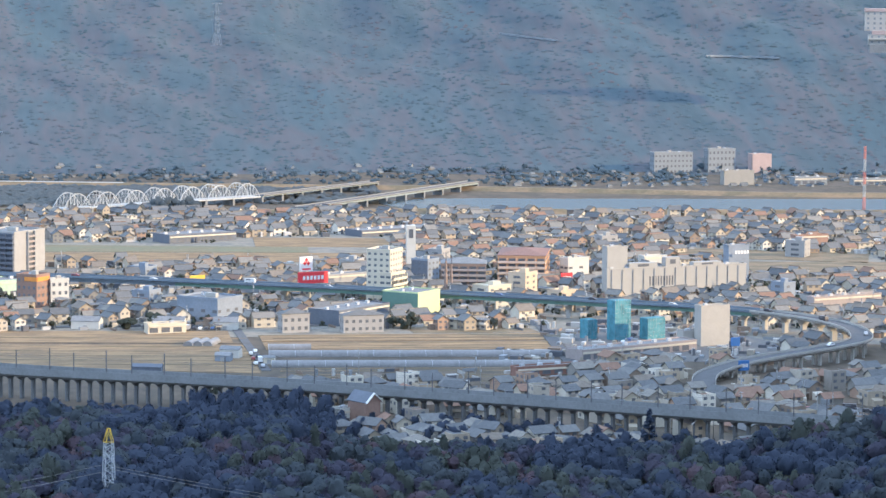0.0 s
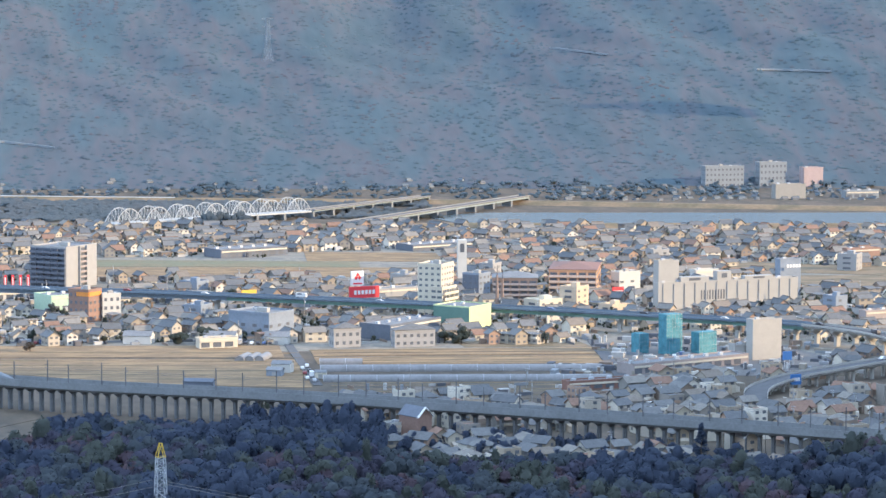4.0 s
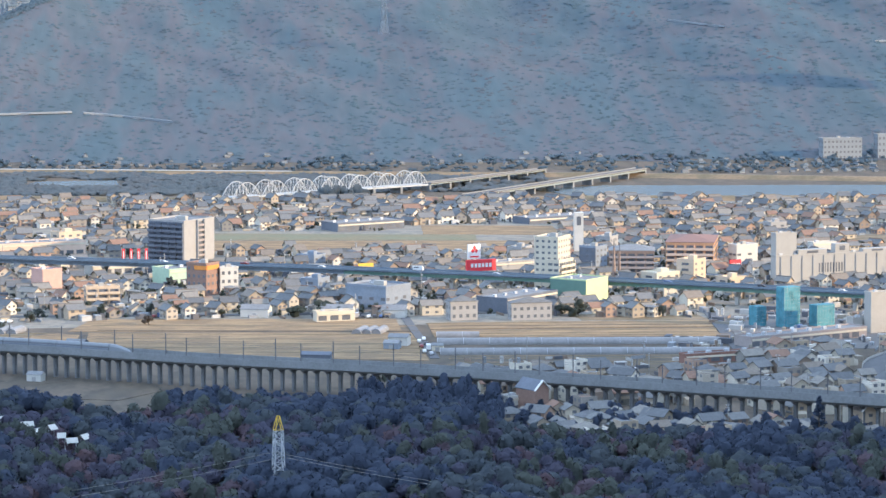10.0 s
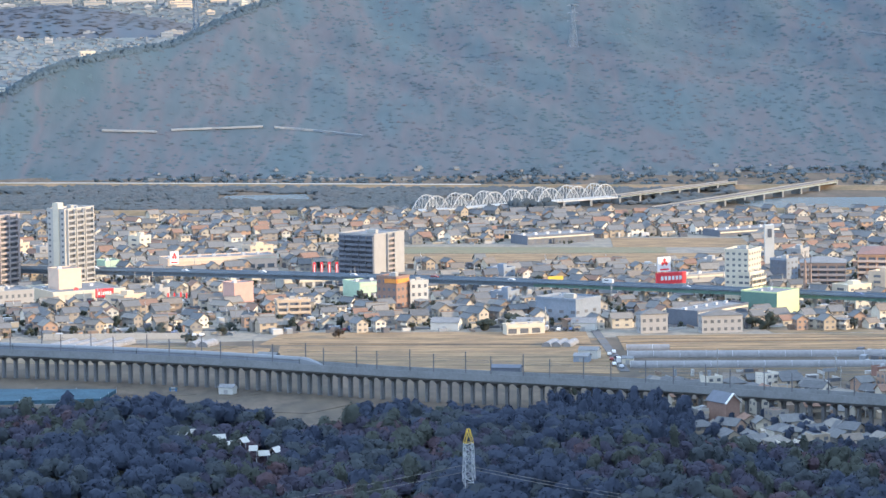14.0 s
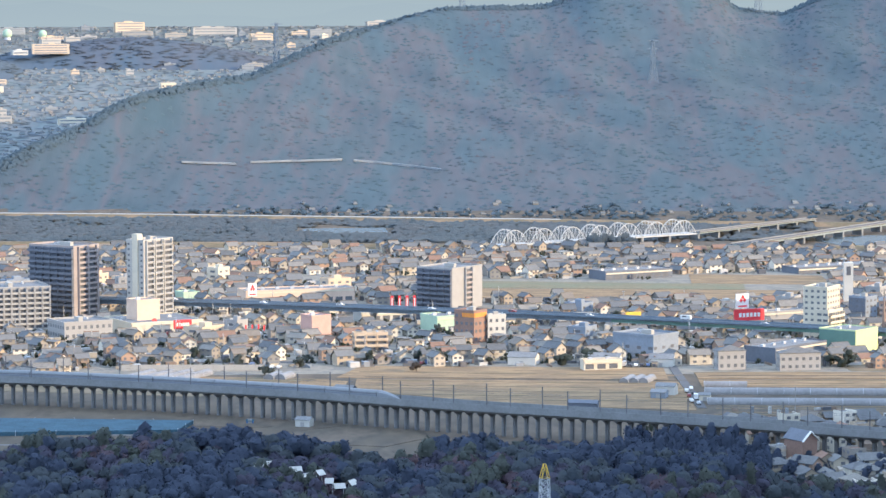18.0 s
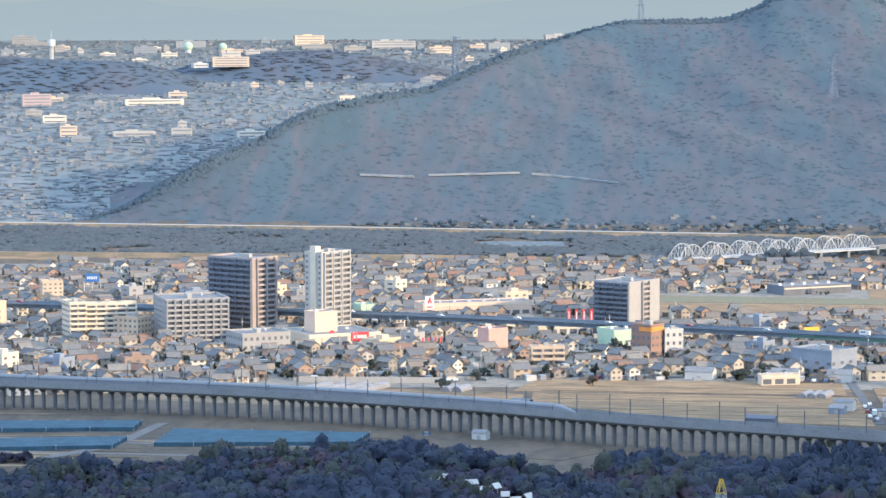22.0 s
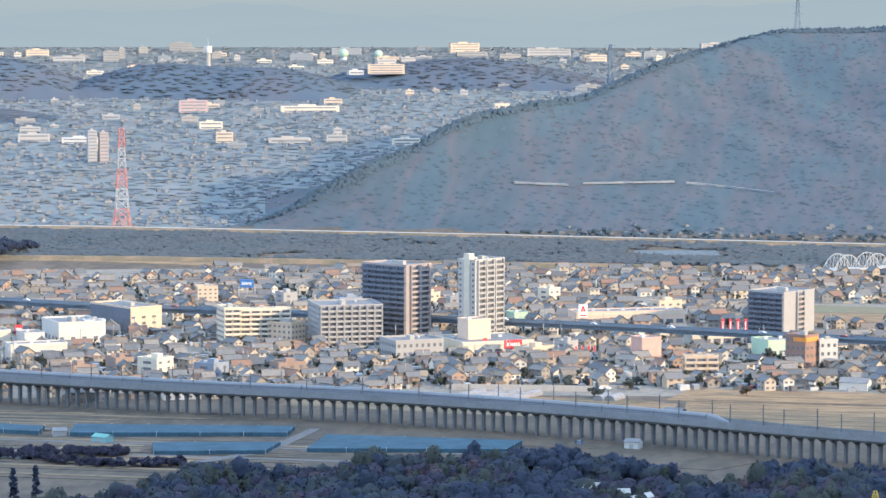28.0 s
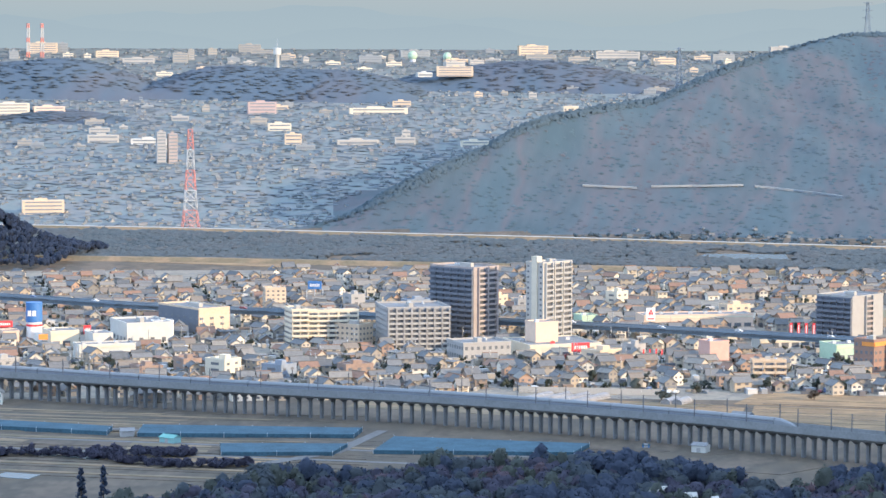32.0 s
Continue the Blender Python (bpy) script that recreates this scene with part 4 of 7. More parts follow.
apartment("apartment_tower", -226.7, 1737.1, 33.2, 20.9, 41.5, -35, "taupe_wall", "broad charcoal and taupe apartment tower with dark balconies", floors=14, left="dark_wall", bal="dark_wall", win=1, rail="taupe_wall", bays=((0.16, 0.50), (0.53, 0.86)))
apartment("apartment_block", -268.8, 1694.5, 33.9, 35.4, 22.5, -70, "grey_wall", "grey eight-storey apartment slab with white balcony rails", floors=8, left="bluegrey_wall", win=1, rail="store_wall", bays=((0.02, 0.14), (0.15, 0.26), (0.27, 0.38), (0.39, 0.50), (0.51, 0.62), (0.63, 0.74), (0.75, 0.86), (0.87, 0.98)))
apartment("apartment_block", -322.5, 1699.1, 18.9, 8.9, 20.2, -66, "cream", "cream apartment block end with seven storeys", floors=7, left="grey_wall", bal="cream")
apartment("apartment_block", -315.0, 1706.3, 5.6, 28.4, 19.0, -70, "cream", "cream apartment block with long open balconies", floors=7, left="grey_wall", bal="cream")
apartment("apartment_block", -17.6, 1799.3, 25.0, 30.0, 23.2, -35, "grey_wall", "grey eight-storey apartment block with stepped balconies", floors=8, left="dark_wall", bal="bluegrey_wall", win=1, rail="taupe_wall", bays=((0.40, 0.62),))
apartment("hotel", 180.2, 1643.7, 13.4, 17.6, 27.3, -28, "cream", "white narrow hotel block with small square windows", floors=9, left="white_wall", bal="", win=1)
apartment("apartment_block", 238.4, 1694.2, 24.5, 18.4, 14.4, -8, "brown_wall", "brown five-storey apartment block with wide balconies", floors=5, left="taupe_wall", bal="taupe_wall", front=1, cap="flat_roof")
apartment("apartment_block", 275.8, 1723.3, 26.6, 43.8, 15.6, -12, "orange_tile", "orange-brown apartment block with cream balcony rails", floors=5, left="brown_wall", bal="peach", front=1, cap="red_roof")
apartment("apartment_block", -285.9, 1702.9, 20.1, 12.2, 11.8, -30, "beige", "small dark office block with a lit tiled end", floors=4, left="bluegrey_wall", bal="", win=1)
apartment("apartment_block", -65.3, 1594.0, 3.4, 17.1, 9.2, -78, "beige", "low tan apartment block with three balcony storeys", floors=3, left="brown_wall", bal="beige")
apartment("apartment_block", -378.6, 1906.8, 11.4, 12.7, 12.5, -70, "beige", "tan five-storey block among low houses", floors=5, left="brown_wall", bal="", win=1)
apartment("office_block", -387.6, 1756.4, 43.1, 21.0, 13.9, -45, "beige", "tan tiled office block beside a dark hall", floors=4, left="dark_wall", bal="", win=2)
apartment("office_block", 84.8, 1560.8, 25.2, 21.0, 11.5, -40, "bluegrey_wall", "blue-grey office block with a shaded side", floors=3, left="bluegrey_wall", bal="", win=2)
apartment("office_block", 291.4, 1740.0, 7.5, 15.2, 12.7, -60, "white_wall", "plain white block with few windows", floors=4, left="grey_wall", bal="", win=2)
apartment("office_block", 211.8, 1738.7, 10.9, 11.5, 12.6, -40, "bluegrey_wall", "dark blue-grey block behind the apartments", floors=4, left="dark_wall", bal="", win=1)
apartment("office_block", -4.7, 1634.6, 12.5, 11.7, 16.1, -35, "brick_red", "brick-red block with an orange fascia", floors=4, left="brown_wall", bal="", win=1, sign="orange_paint")
apartment("office_block", 2.6, 1641.8, 1.7, 10.0, 13.2, -70, "white_wall", "small white block beside the brick one", floors=3, left="grey_wall", bal="", win=1)
apartment("apartment_block", 114.2, 1520.1, 1.7, 13.9, 8.2, -75, "grey_wall", "pale grey two-storey building at the edge of the fields", floors=2, left="grey_wall", bal="", win=1, cap="dark_roof")
apartment("apartment_block", 143.8, 1518.1, 2.1, 20.4, 7.4, -80, "grey_wall", "long pale two-storey building with dark windows", floors=2, left="grey_wall", bal="", win=1, cap="dark_roof")
apartment("office_block", -413.7, 1691.3, 33.5, 26.0, 11.5, -60, "white_wall", "white roadside shop building", floors=2, left="grey_wall", bal="", win=2)
apartment("office_block", -403.3, 1710.9, 6.2, 11.3, 11.0, -65, "white_paint", "tall white shop sign block with a dark mark", floors=3, left="white_wall", bal="", win=0)
apartment("office_block", -220.4, 1647.9, 23.5, 27.4, 8.9, -60, "grey_wall", "grey flat-roofed building with a row of windows", floors=2, left="grey_wall", bal="", win=1)
hall("supermarket", -186.8, 1664.8, 40.0, 41.3, 7.0, -62, "cream", "cream-coloured supermarket with a tall sign block", wing=0)
hall("supermarket_sign_block", -185.6, 1681.4, 12.0, 13.8, 17.6, -55, "peach", "peach sign block with a red and green mark", wing=0)
hall("shopping_hall", -138.2, 1827.6, 18.2, 66.5, 7.9, -70, "peach", "long low peach store with flat roof", wing=0)
hall("superstore", 300.3, 1665.7, 1.3, 86.8, 14.6, -72, "store_wall", "long pale grey-beige superstore with stepped flat roofs", wing=1)
hall("superstore_tower", 300.8, 1668.4, 1.9, 12.4, 26.4, -72, "store_wall", "plain pale tower block of the superstore", wing=0)
hall("superstore_sign_block", 382.2, 1734.7, 1.3, 13.3, 20.4, -72, "bluegrey_wall", "blue-grey sign block on the superstore", wing=0)
hall("concrete_hall", 307.8, 1455.1, 2.0, 16.0, 18.9, -70, "concrete_pale", "bare pale concrete building shell", wing=0)
hall("concrete_hall", 300.3, 1459.9, 1.5, 10.0, 6.4, -70, "concrete_pale", "low bare concrete annex", wing=0)
hall("netted_scaffold", 258.5, 1484.1, 3.4, 6.0, 9.7, -60, "teal_net", "scaffold wrapped in blue mesh sheeting", wing=0)
hall("netted_scaffold", 270.8, 1478.9, 4.6, 9.9, 19.4, -60, "teal_net", "tall scaffold wrapped in blue mesh sheeting", wing=0)
hall("netted_scaffold", 287.4, 1482.1, 2.9, 11.1, 10.3, -60, "teal_net", "broad scaffold wrapped in blue mesh sheeting", wing=0)
hall("green_hall", 187.7, 1580.3, 21.4, 21.5, 12.0, -38, "lime", "dark green hall with a pale lime end wall", wing=0, left="green_wall")
hall("pink_hall", -90.1, 1650.2, 11.2, 11.9, 12.4, -55, "pink", "pink roadside hall with a stepped roof", wing=0)
hall("factory_hall", 242.6, 1407.1, 12.0, 69.9, 4.6, -60, "taupe_wall", "long low brown factory hall beside the yard", wing=0)
hall("store_hall", -67.3, 1736.7, 12.6, 45.3, 4.7, -66, "white_wall", "long white low store with flat roof", wing=0)
hall("store_hall", 153.5, 1713.3, 10.7, 26.4, 7.4, -60, "grey_wall", "grey low electronics store under its red sign", wing=0)
hall("block_house", 114.1, 1221.5, 1.9, 16.2, 6.6, -60, "white_wall", "white building block beside the red-gabled house", wing=0)
apartment("hotel_annex", 180.5, 1641.1, 5.4, 15.4, 15.4, -35, "cream", "cream lower wing of the hotel with balconies", floors=5, bal="cream")
hall("store_hall", 272.6, 1741.1, 3.9, 19.5, 5.1, -70, "peach", "low peach roadside hall under the apartments", wing=0)
hall("store_hall", -24.6, 1683.2, 18.6, 27.6, 8.4, -60, "mint", "pale green low hall beside the brick block", wing=0)
hall("workshop_hall", 144.1, 1545.3, 18.6, 45.0, 7.2, -40, "dark_wall", "large dark-roofed workshop behind the white buildings", wing=0)
hall("workshop_hall", 49.0, 1520.0, 6.6, 19.4, 4.6, -75, "cream", "low cream workshop at the edge of the fields", wing=0)
hall("school_hall", 467.5, 1927.9, 5.1, 24.3, 7.8, -70, "brick_red", "red-roofed hall in the far part of the town", wing=0)
hall("store_hall", 346.1, 1798.1, 5.7, 16.0, 8.2, -66, "white_wall", "white store with an arched window behind the superstore", wing=0)
hall("long_shed", 202.5, 2016.5, 18.7, 67.1, 3.6, -60, "dark_wall", "long dark sheds beside the town fields", wing=0)
hall("long_shed", 77.2, 1976.8, 19.9, 50.3, 5.0, -60, "dark_wall", "long dark sheds beside the wide field", wing=0)
hall("roadside_hall", 336.9, 1767.4, 5.7, 11.8, 6.5, -66, "cream", "small cream hall among houses", wing=0)
hall("roadside_hall", 396.3, 1591.8, 4.8, 44.8, 7.1, -66, "taupe_wall", "long brown roadside hall beside the expressway curve", wing=0)
hall("roadside_shop", -452.8, 1675.5, 18.2, 16.1, 8.4, -60, "cream", "cream roadside shop with a coloured fascia", wing=0)
hall("roadside_shop", -427.9, 1671.4, 17.2, 11.2, 8.0, -60, "white_wall", "white roadside shop beside the drum sign", wing=0)
hall("roadside_shop", -480.7, 1679.1, 12.5, 8.9, 7.5, -66, "peach", "peach roadside shop with red signs", wing=0)
hall("roadside_shop", -423.0, 1622.2, 13.0, 30.9, 7.2, -62, "white_wall", "long low white roadside shop", wing=0)
hall("long_shed", 205.1, 1357.3, 5.1, 37.8, 3.9, -70, "red_roof", "long low shed with a red roof in the shade", wing=0)
hall("fun_hall", -25.3, 1822.8, 6.7, 16.8, 9.8, -60, "peach", "peach arched hall beside the red pillars", wing=0)
hall("teal_hall", -175.2, 1833.8, 11.9, 10.2, 6.6, -60, "mint", "small hall with a teal roof behind the expressway", wing=0)


# ---- signs and masts in the town ----
def sign_board(name, x, y, w, z0, z1, turn, board, label, mark=None, poles=2, thick=0.8):
    t = thing(name, x, y, 0, turn, label, "sign")
    part("board", made(box, -w / 2, w / 2, -thick / 2, thick / 2, z0, z1), board, t)
    for k in range(poles):
        px = (k - (poles - 1) / 2) * w * 0.6
        part("pole", made(cyl, px, 0, 0, z0, 0.28, n=8), "steel", t)
    if mark:
        mark(t, w, z0, z1, thick / 2, "red_paint" if board == "white_paint" else "white_paint")
    return t


def bars(t, w, z0, z1, y, paint):
    h = z1 - z0
    for k in range(6):
        a = -w * 0.36 + k * w * 0.125
        part("lettering_bar", made(box, a, a + w * 0.085, -y - 0.06, -y - 0.01, z0 + h * 0.32, z0 + h * 0.68), paint, t)


def emblem(t, w, z0, z1, y, paint):
    h = z1 - z0
    bm = bmesh.new()
    for dx, dz in ((0, 0.22), (-0.14, 0.0), (0.14, 0.0)):
        v = [bm.verts.new((dx * w + a * w * 0.14, yy, z0 + h * (0.55 + dz) + b * h * 0.17)) for yy in (-y - 0.08, -y - 0.01) for a, b in ((0, -1), (1, 0), (0, 1), (-1, 0))]
        bm.faces.new(v[:4]), bm.faces.new(v[4:][::-1])
        for k in range(4):
            bm.faces.new((v[k], v[(k + 1) % 4], v[4 + (k + 1) % 4], v[4 + k]))
    part("mark", bm, paint, t)
    part("lettering_bar", made(box, -w * 0.35, w * 0.35, -y - 0.06, -y - 0.01, z0 + h * 0.1, z0 + h * 0.2), paint, t)


sign_board("roof_sign", 142, 1675, 17.5, 7.5, 13.6, 22, "red_paint", "large red store sign with white lettering bars", bars, 3, 1.5)
sign_board("emblem_sign", 138.5, 1677, 7.4, 13.8, 21.6, 22, "white_paint", "square white sign with a red leaf emblem on poles", emblem, 2, 1.2)
sign_board("shop_sign", 284, 1700, 7.2, 3.6, 9.6, 20, "red_paint", "red roadside sign with white characters", bars, 2)
sign_board("store_emblem_sign", -134, 1822, 5.2, 6, 13.5, 20, "white_paint", "white store sign with a red round mark", emblem, 1)
sign_board("roof_billboard", -352, 1930, 8.5, 11, 16, 0, "blue_paint", "blue billboard on a flat roof", bars, 3)
sign_board("shop_sign", -160, 1668, 10, 4.2, 9.0, 25, "red_paint", "red shop sign over a car park", bars, 2)
sign_board("yellow_sign", 82, 1712, 9.0, 4.5, 8.2, 22, "yellow_paint", "yellow shop sign with dark bars", None, 2)
for k in range(4):
    p = thing("red_pillar", -51 + k * 4.2, 1758 + k * 0.6, 0, 8, "slim bright red sign pillar in a row", "sign", "row of red pillars")
    part("pillar", made(box, -0.75, 0.75, -0.4, 0.4, 0, 12.6), "red_paint", p)
    part("lettering_bar", made(box, -0.25, 0.25, -0.46, -0.41, 5.5, 11.4), "white_paint", p)
drum = thing("sign_drum", -470, 1704, 0, 0, "round blue and white sign tower with a red stripe", "sign")
part("drum_base", made(cyl, 0, 0, 0, 11.0, 4.4, n=28), "white_paint", drum)
part("red_stripe", made(cyl, 0, 0, 8.6, 9.8, 4.46, n=28), "red_paint", drum)
part("blue_drum", made(cyl, 0, 0, 11.0, 22.0, 4.6, n=28), "blue_paint", drum)
for k in range(2):
    part("lettering_bar", made(box, -2.4 + k * 2.6, -0.4 + k * 2.6, -4.75, -4.3, 14.5, 17.6), "white_paint", drum)
logo = thing("wall_mark", -182.0, 1688.0, 0, 35, "red and green round mark on the supermarket block", "sign")
part("disc", made(cyl, 0, 0, 8.2, 8.4, 1.6, n=16), "red_paint", logo).matrix_basis = pose(0, -8.6, 7.0, 90, 0, 0) @ pose(0, 0, -7.0)


def antenna(name, x, y, h, r, material, label, z=0.0):
    t = thing(name, x, y, z, 0, label, "mast")
    part("shaft", made(cyl, 0, 0, 0, h, r, r * 0.4, 8), material, t)
    part("aerial", made(cyl, 0, 0, h, h * 1.25, r * 0.25, r * 0.15, 6), "dark_steel", t)
    return t


antenna("spire", 213, 1668, 20, 1.3, "brown_wall", "slim brown brick spire beside the hotel")
antenna("spire", 216, 1668, 18, 1.0, "brown_wall", "slim brown brick spire beside the hotel")
tower = thing("sign_tower", 208, 1790, 0, 0, "white square sign tower with a dark oval mark", "sign")
part("shaft", made(box, -2.6, 2.6, -2.6, 2.6, 0, 28), "white_wall", tower)
part("mark", made(box, -1.2, 1.2, -2.75, -2.61, 21, 26), "glass", tower)


# ---- lattice towers ----
def lattice(name, x, y, z, h, base, top, label, mats=("steel",), arms=0, thick=0.12, panels=10, reach=0.0):
    t = thing(name, x, y, z, 20, label, "pylon")
    zs = [h * k / panels for k in range(panels + 1)]
    wide = [base + (top - base) * min(1.0, (k / panels) ** 0.6) for k in range(panels + 1)]
    for k in range(panels):
        bm = bmesh.new()
        lo = [(sx * wide[k] / 2, sy * wide[k] / 2, zs[k]) for sx, sy in ((-1, -1), (1, -1), (1, 1), (-1, 1))]
        hi = [(sx * wide[k + 1] / 2, sy * wide[k + 1] / 2, zs[k + 1]) for sx, sy in ((-1, -1), (1, -1), (1, 1), (-1, 1))]
        for i in range(4):
            j = (i + 1) % 4
            beam(bm, lo[i], hi[i], thick)
            beam(bm, lo[i], hi[j], thick * 0.7)
            beam(bm, lo[j], hi[i], thick * 0.7)
            beam(bm, hi[i], hi[j], thick * 0.7)
        part("lattice_section", bm, mats[min(len(mats) - 1, k * len(mats) // panels)], t)
    for a in range(arms):
        za = h * (0.62 + 0.36 * a / max(1, arms - 1)) if arms > 1 else h * 0.9
        half = reach or base * 0.75 + 1.6
        bm = bmesh.new()
        for s in (-1, 1):
            beam(bm, (0, 0, za + 0.7), (s * half, 0, za), thick)
            beam(bm, (0, 0, za - 0.5), (s * half, 0, za), thick)
            beam(bm, (s * half, 0, za), (s * half, 0, za - 1.2), thick * 0.8)
        part("cross_arm", bm, "bluegrey_girder", t)
    return t


def line_pylon(x, y, z, h, label):
    """A slim double-circuit pylon: square lattice body, three pairs of arms, a yellow pointed top."""
    t = thing("transmission_pylon", x, y, z, 106, label, "pylon")
    zs = [0, 4, 7.5, 10.5, 13.2, 15.7, 18, 20.2, 22.3, 24.3, 26.2, h - 3.9]
    wide = [3.9 - 1.6 * k / (h - 3.9) for k in zs]
    ring = lambda w, k: [(sx * w / 2, sy * w / 2, k) for sx, sy in ((-1, -1), (1, -1), (1, 1), (-1, 1))]
    for k in range(len(zs) - 1):
        bm = bmesh.new()
        lo, hi = ring(wide[k], zs[k]), ring(wide[k + 1], zs[k + 1])
        for i in range(4):
            j = (i + 1) % 4
            beam(bm, lo[i], hi[i], 0.10)
            beam(bm, lo[i], hi[j], 0.06)
            beam(bm, lo[j], hi[i], 0.06)
            beam(bm, hi[i], hi[j], 0.06)
        part("lattice_section", bm, "steel", t)
    bm = bmesh.new()
    lo, hi = ring(wide[-1], zs[-1]), ring(0.7, h)
    for i in range(4):
        j = (i + 1) % 4
        beam(bm, lo[i], hi[i], 0.10)
        beam(bm, lo[i], hi[j], 0.07)
        beam(bm, hi[i], hi[j], 0.08)
        beam(bm, lo[i], lo[j], 0.08)
    part("peak", bm, "yellow_paint", t, "yellow painted peak")
    for za in (h - 8.0, h - 14.8, h - 21.6):
        for s_ in (-1, 1):
            bm = bmesh.new()
            for o in (-0.9, 0.9):
                beam(bm, (s_ * 0.9, o, za + 0.9), (s_ * 4.6, 0, za), 0.07)
                beam(bm, (s_ * 0.9, o, za - 0.1), (s_ * 4.6, 0, za), 0.07)
            part("cross_arm", bm, "steel", t)
            part("insulator", made(cyl, s_ * 4.5, 0, za - 1.5, za - 0.05, 0.12, n=6), "white_steel", t)
    return t


near_pylon = line_pylon(17.3, 880, 22, 31.5, "grey steel lattice pylon with a yellow top, above the woods")
lattice("transmission_pylon", -205, 3143, 84, 62, 10, 2, "pale steel lattice pylon on the mountain shoulder", ("bluegrey_girder",), 3, 0.3, 8, 5.5)
lattice("transmission_pylon", 159, 2946, 92, 40, 8, 2, "pale steel lattice pylon on the wooded slope", ("bluegrey_girder",), 3, 0.2, 8, 5.5)
lattice("transmission_pylon", -21, 3300, 150, 42, 8, 2, "pale steel lattice pylon on the mountain crest", ("bluegrey_girder",), 3, 0.2, 8, 5.5)
lattice("transmission_pylon", 290, 3330, 150, 46, 8, 2, "pale steel lattice pylon behind the crest", ("bluegrey_girder",), 3, 0.2, 8, 5.5)
lattice("radio_tower", -571, 2556, 0, 84, 15, 3.5, "tall red and white banded lattice tower by the river", ("hazed_red", "white_steel", "hazed_red", "white_steel", "hazed_red"), 2, 0.3, 10)
lattice("radio_mast", 585, 2207, 0, 46, 1.7, 1.2, "slim red and white banded mast by the river", ("hazed_red", "white_steel", "hazed_red", "white_steel", "hazed_red"), 0, 0.14, 10)
for za in (44.0, 37.2, 30.4):
    for s in (-1, 1):
        px, py = 17.3 + s * 4.5 * math.cos(radians(106)), 880 + s * 4.5 * math.sin(radians(106))
        for side in (-1, 1):
            wire = bpy.data.curves.new("power_line", "CURVE")
            wire.dimensions, wire.bevel_depth = "3D", 0.045
            sp = wire.splines.new("POLY")
            sp.points.add(20)
            for i in range(21):
                u = i / 20
                sp.points[i].co = (px + side * 300 * u, py + side * (-60 if side < 0 else -90) * u * side, za - 1.5 - 44 * u * (1 - u) - 8 * u, 1)
            wire.materials.append(M["pole"])
            tagged(new("power_line", wire), "thin sagging power line on the near pylon", "cable", "power lines")

# lettering on the superstore's sign block, as plain bars
store_mark = thing("store_lettering", 384.5, 1729.5, 0, 18, "pale lettering bars on the blue-grey sign block", "sign")
for k in range(5):
    part("lettering_bar", made(box, k * 1.9, k * 1.9 + 1.3, -0.5, -0.3, 16.6, 18.4), "white_paint", store_mark)

for k in range(14):
    bn = thing("banner", -128 + k * 3.3, 1684 + 1.5 * (k % 3), 0, 20, "small red banner on a pole at the roadside", "banner", "row of banners")
    part("pole", made(cyl, 0, 0, 0, 4.6, 0.06, n=6), "steel", bn)
    part("cloth", made(box, 0.05, 0.95, -0.03, 0.03, 1.4, 4.4), "red_paint", bn)
sign_board("shop_sign", -486, 1700, 9, 8, 11.5, 20, "red_paint", "red roof sign of a roadside shop", bars, 2)
sign_board("shop_sign", -436, 1690, 4, 6, 11, 20, "red_paint", "small red and white roadside sign", bars, 1)
sign_board("shop_sign", -455, 1668, 5, 5, 8, 20, "orange_paint", "orange roadside shop sign", None, 1)
sign_board("shop_sign", 318, 1426, 4.5, 4, 8, 15, "blue_paint", "blue road sign beside the ramp", None, 2)
sign_board("shop_sign", 305, 1350, 5, 3, 7.5, 15, "blue_paint", "blue shop sign below the ramp", bars, 2)


# ---- middling blocks scattered through the town ----
brng = random.Random(31)


def mid_block(x, y, w, d, floors, turn, wall):
    h = floors * 3.1 + 0.4
    footprint(x, y, w, d, turn, 2.0)
    t = thing("office_block", x, y, 0, turn, brng.choice(("small flat-roofed block of offices among houses", "plain rendered block of flats among houses", "flat-roofed workshop with few windows in the town")), "building", "small blocks in the town")
    part("body", made(box, -w, 0, 0, d, 0, h), wall, t)
    rim = bmesh.new()
    for a in ((-w - 0.1, 0.1, -0.12, 0.2), (-w - 0.1, 0.1, d - 0.2, d + 0.1), (-w - 0.1, -w + 0.2, 0.2, d - 0.2), (-0.2, 0.1, 0.2, d - 0.2)):
        box(rim, *a, h, h + 0.8)
    part("roof_parapet", rim, wall, t)
    part("stair_house", made(box, -w * 0.6, -w * 0.25, d * 0.35, d * 0.65, h, h + 2.4), wall, t)
    for i in range(floors):
        for k in range(max(1, int(d // 5))):
            a = (k + 0.25) * d / max(1, int(d // 5))
            part("window", made(box, 0.01, 0.07, a, a + 2.2, i * 3.1 + 1.0, i * 3.1 + 2.3), "glass", t)
        part("window", made(box, -w * 0.7, -w * 0.3, -0.07, -0.01, i * 3.1 + 1.0, i * 3.1 + 2.3), "glass", t)
    return t


def clear_of_all(x, y, r):
    if any((p.x - x) ** 2 + (p.y - y) ** 2 < (14 + r) ** 2 for p, _ in road_line[::2]):
        return False
    for cx, cy, hx, hy, turn in FOOT:
        u, v = rotated(x - cx, y - cy, -turn)
        if abs(u) < hx + r and abs(v) < hy + r:
            return False
    return True


count = 0
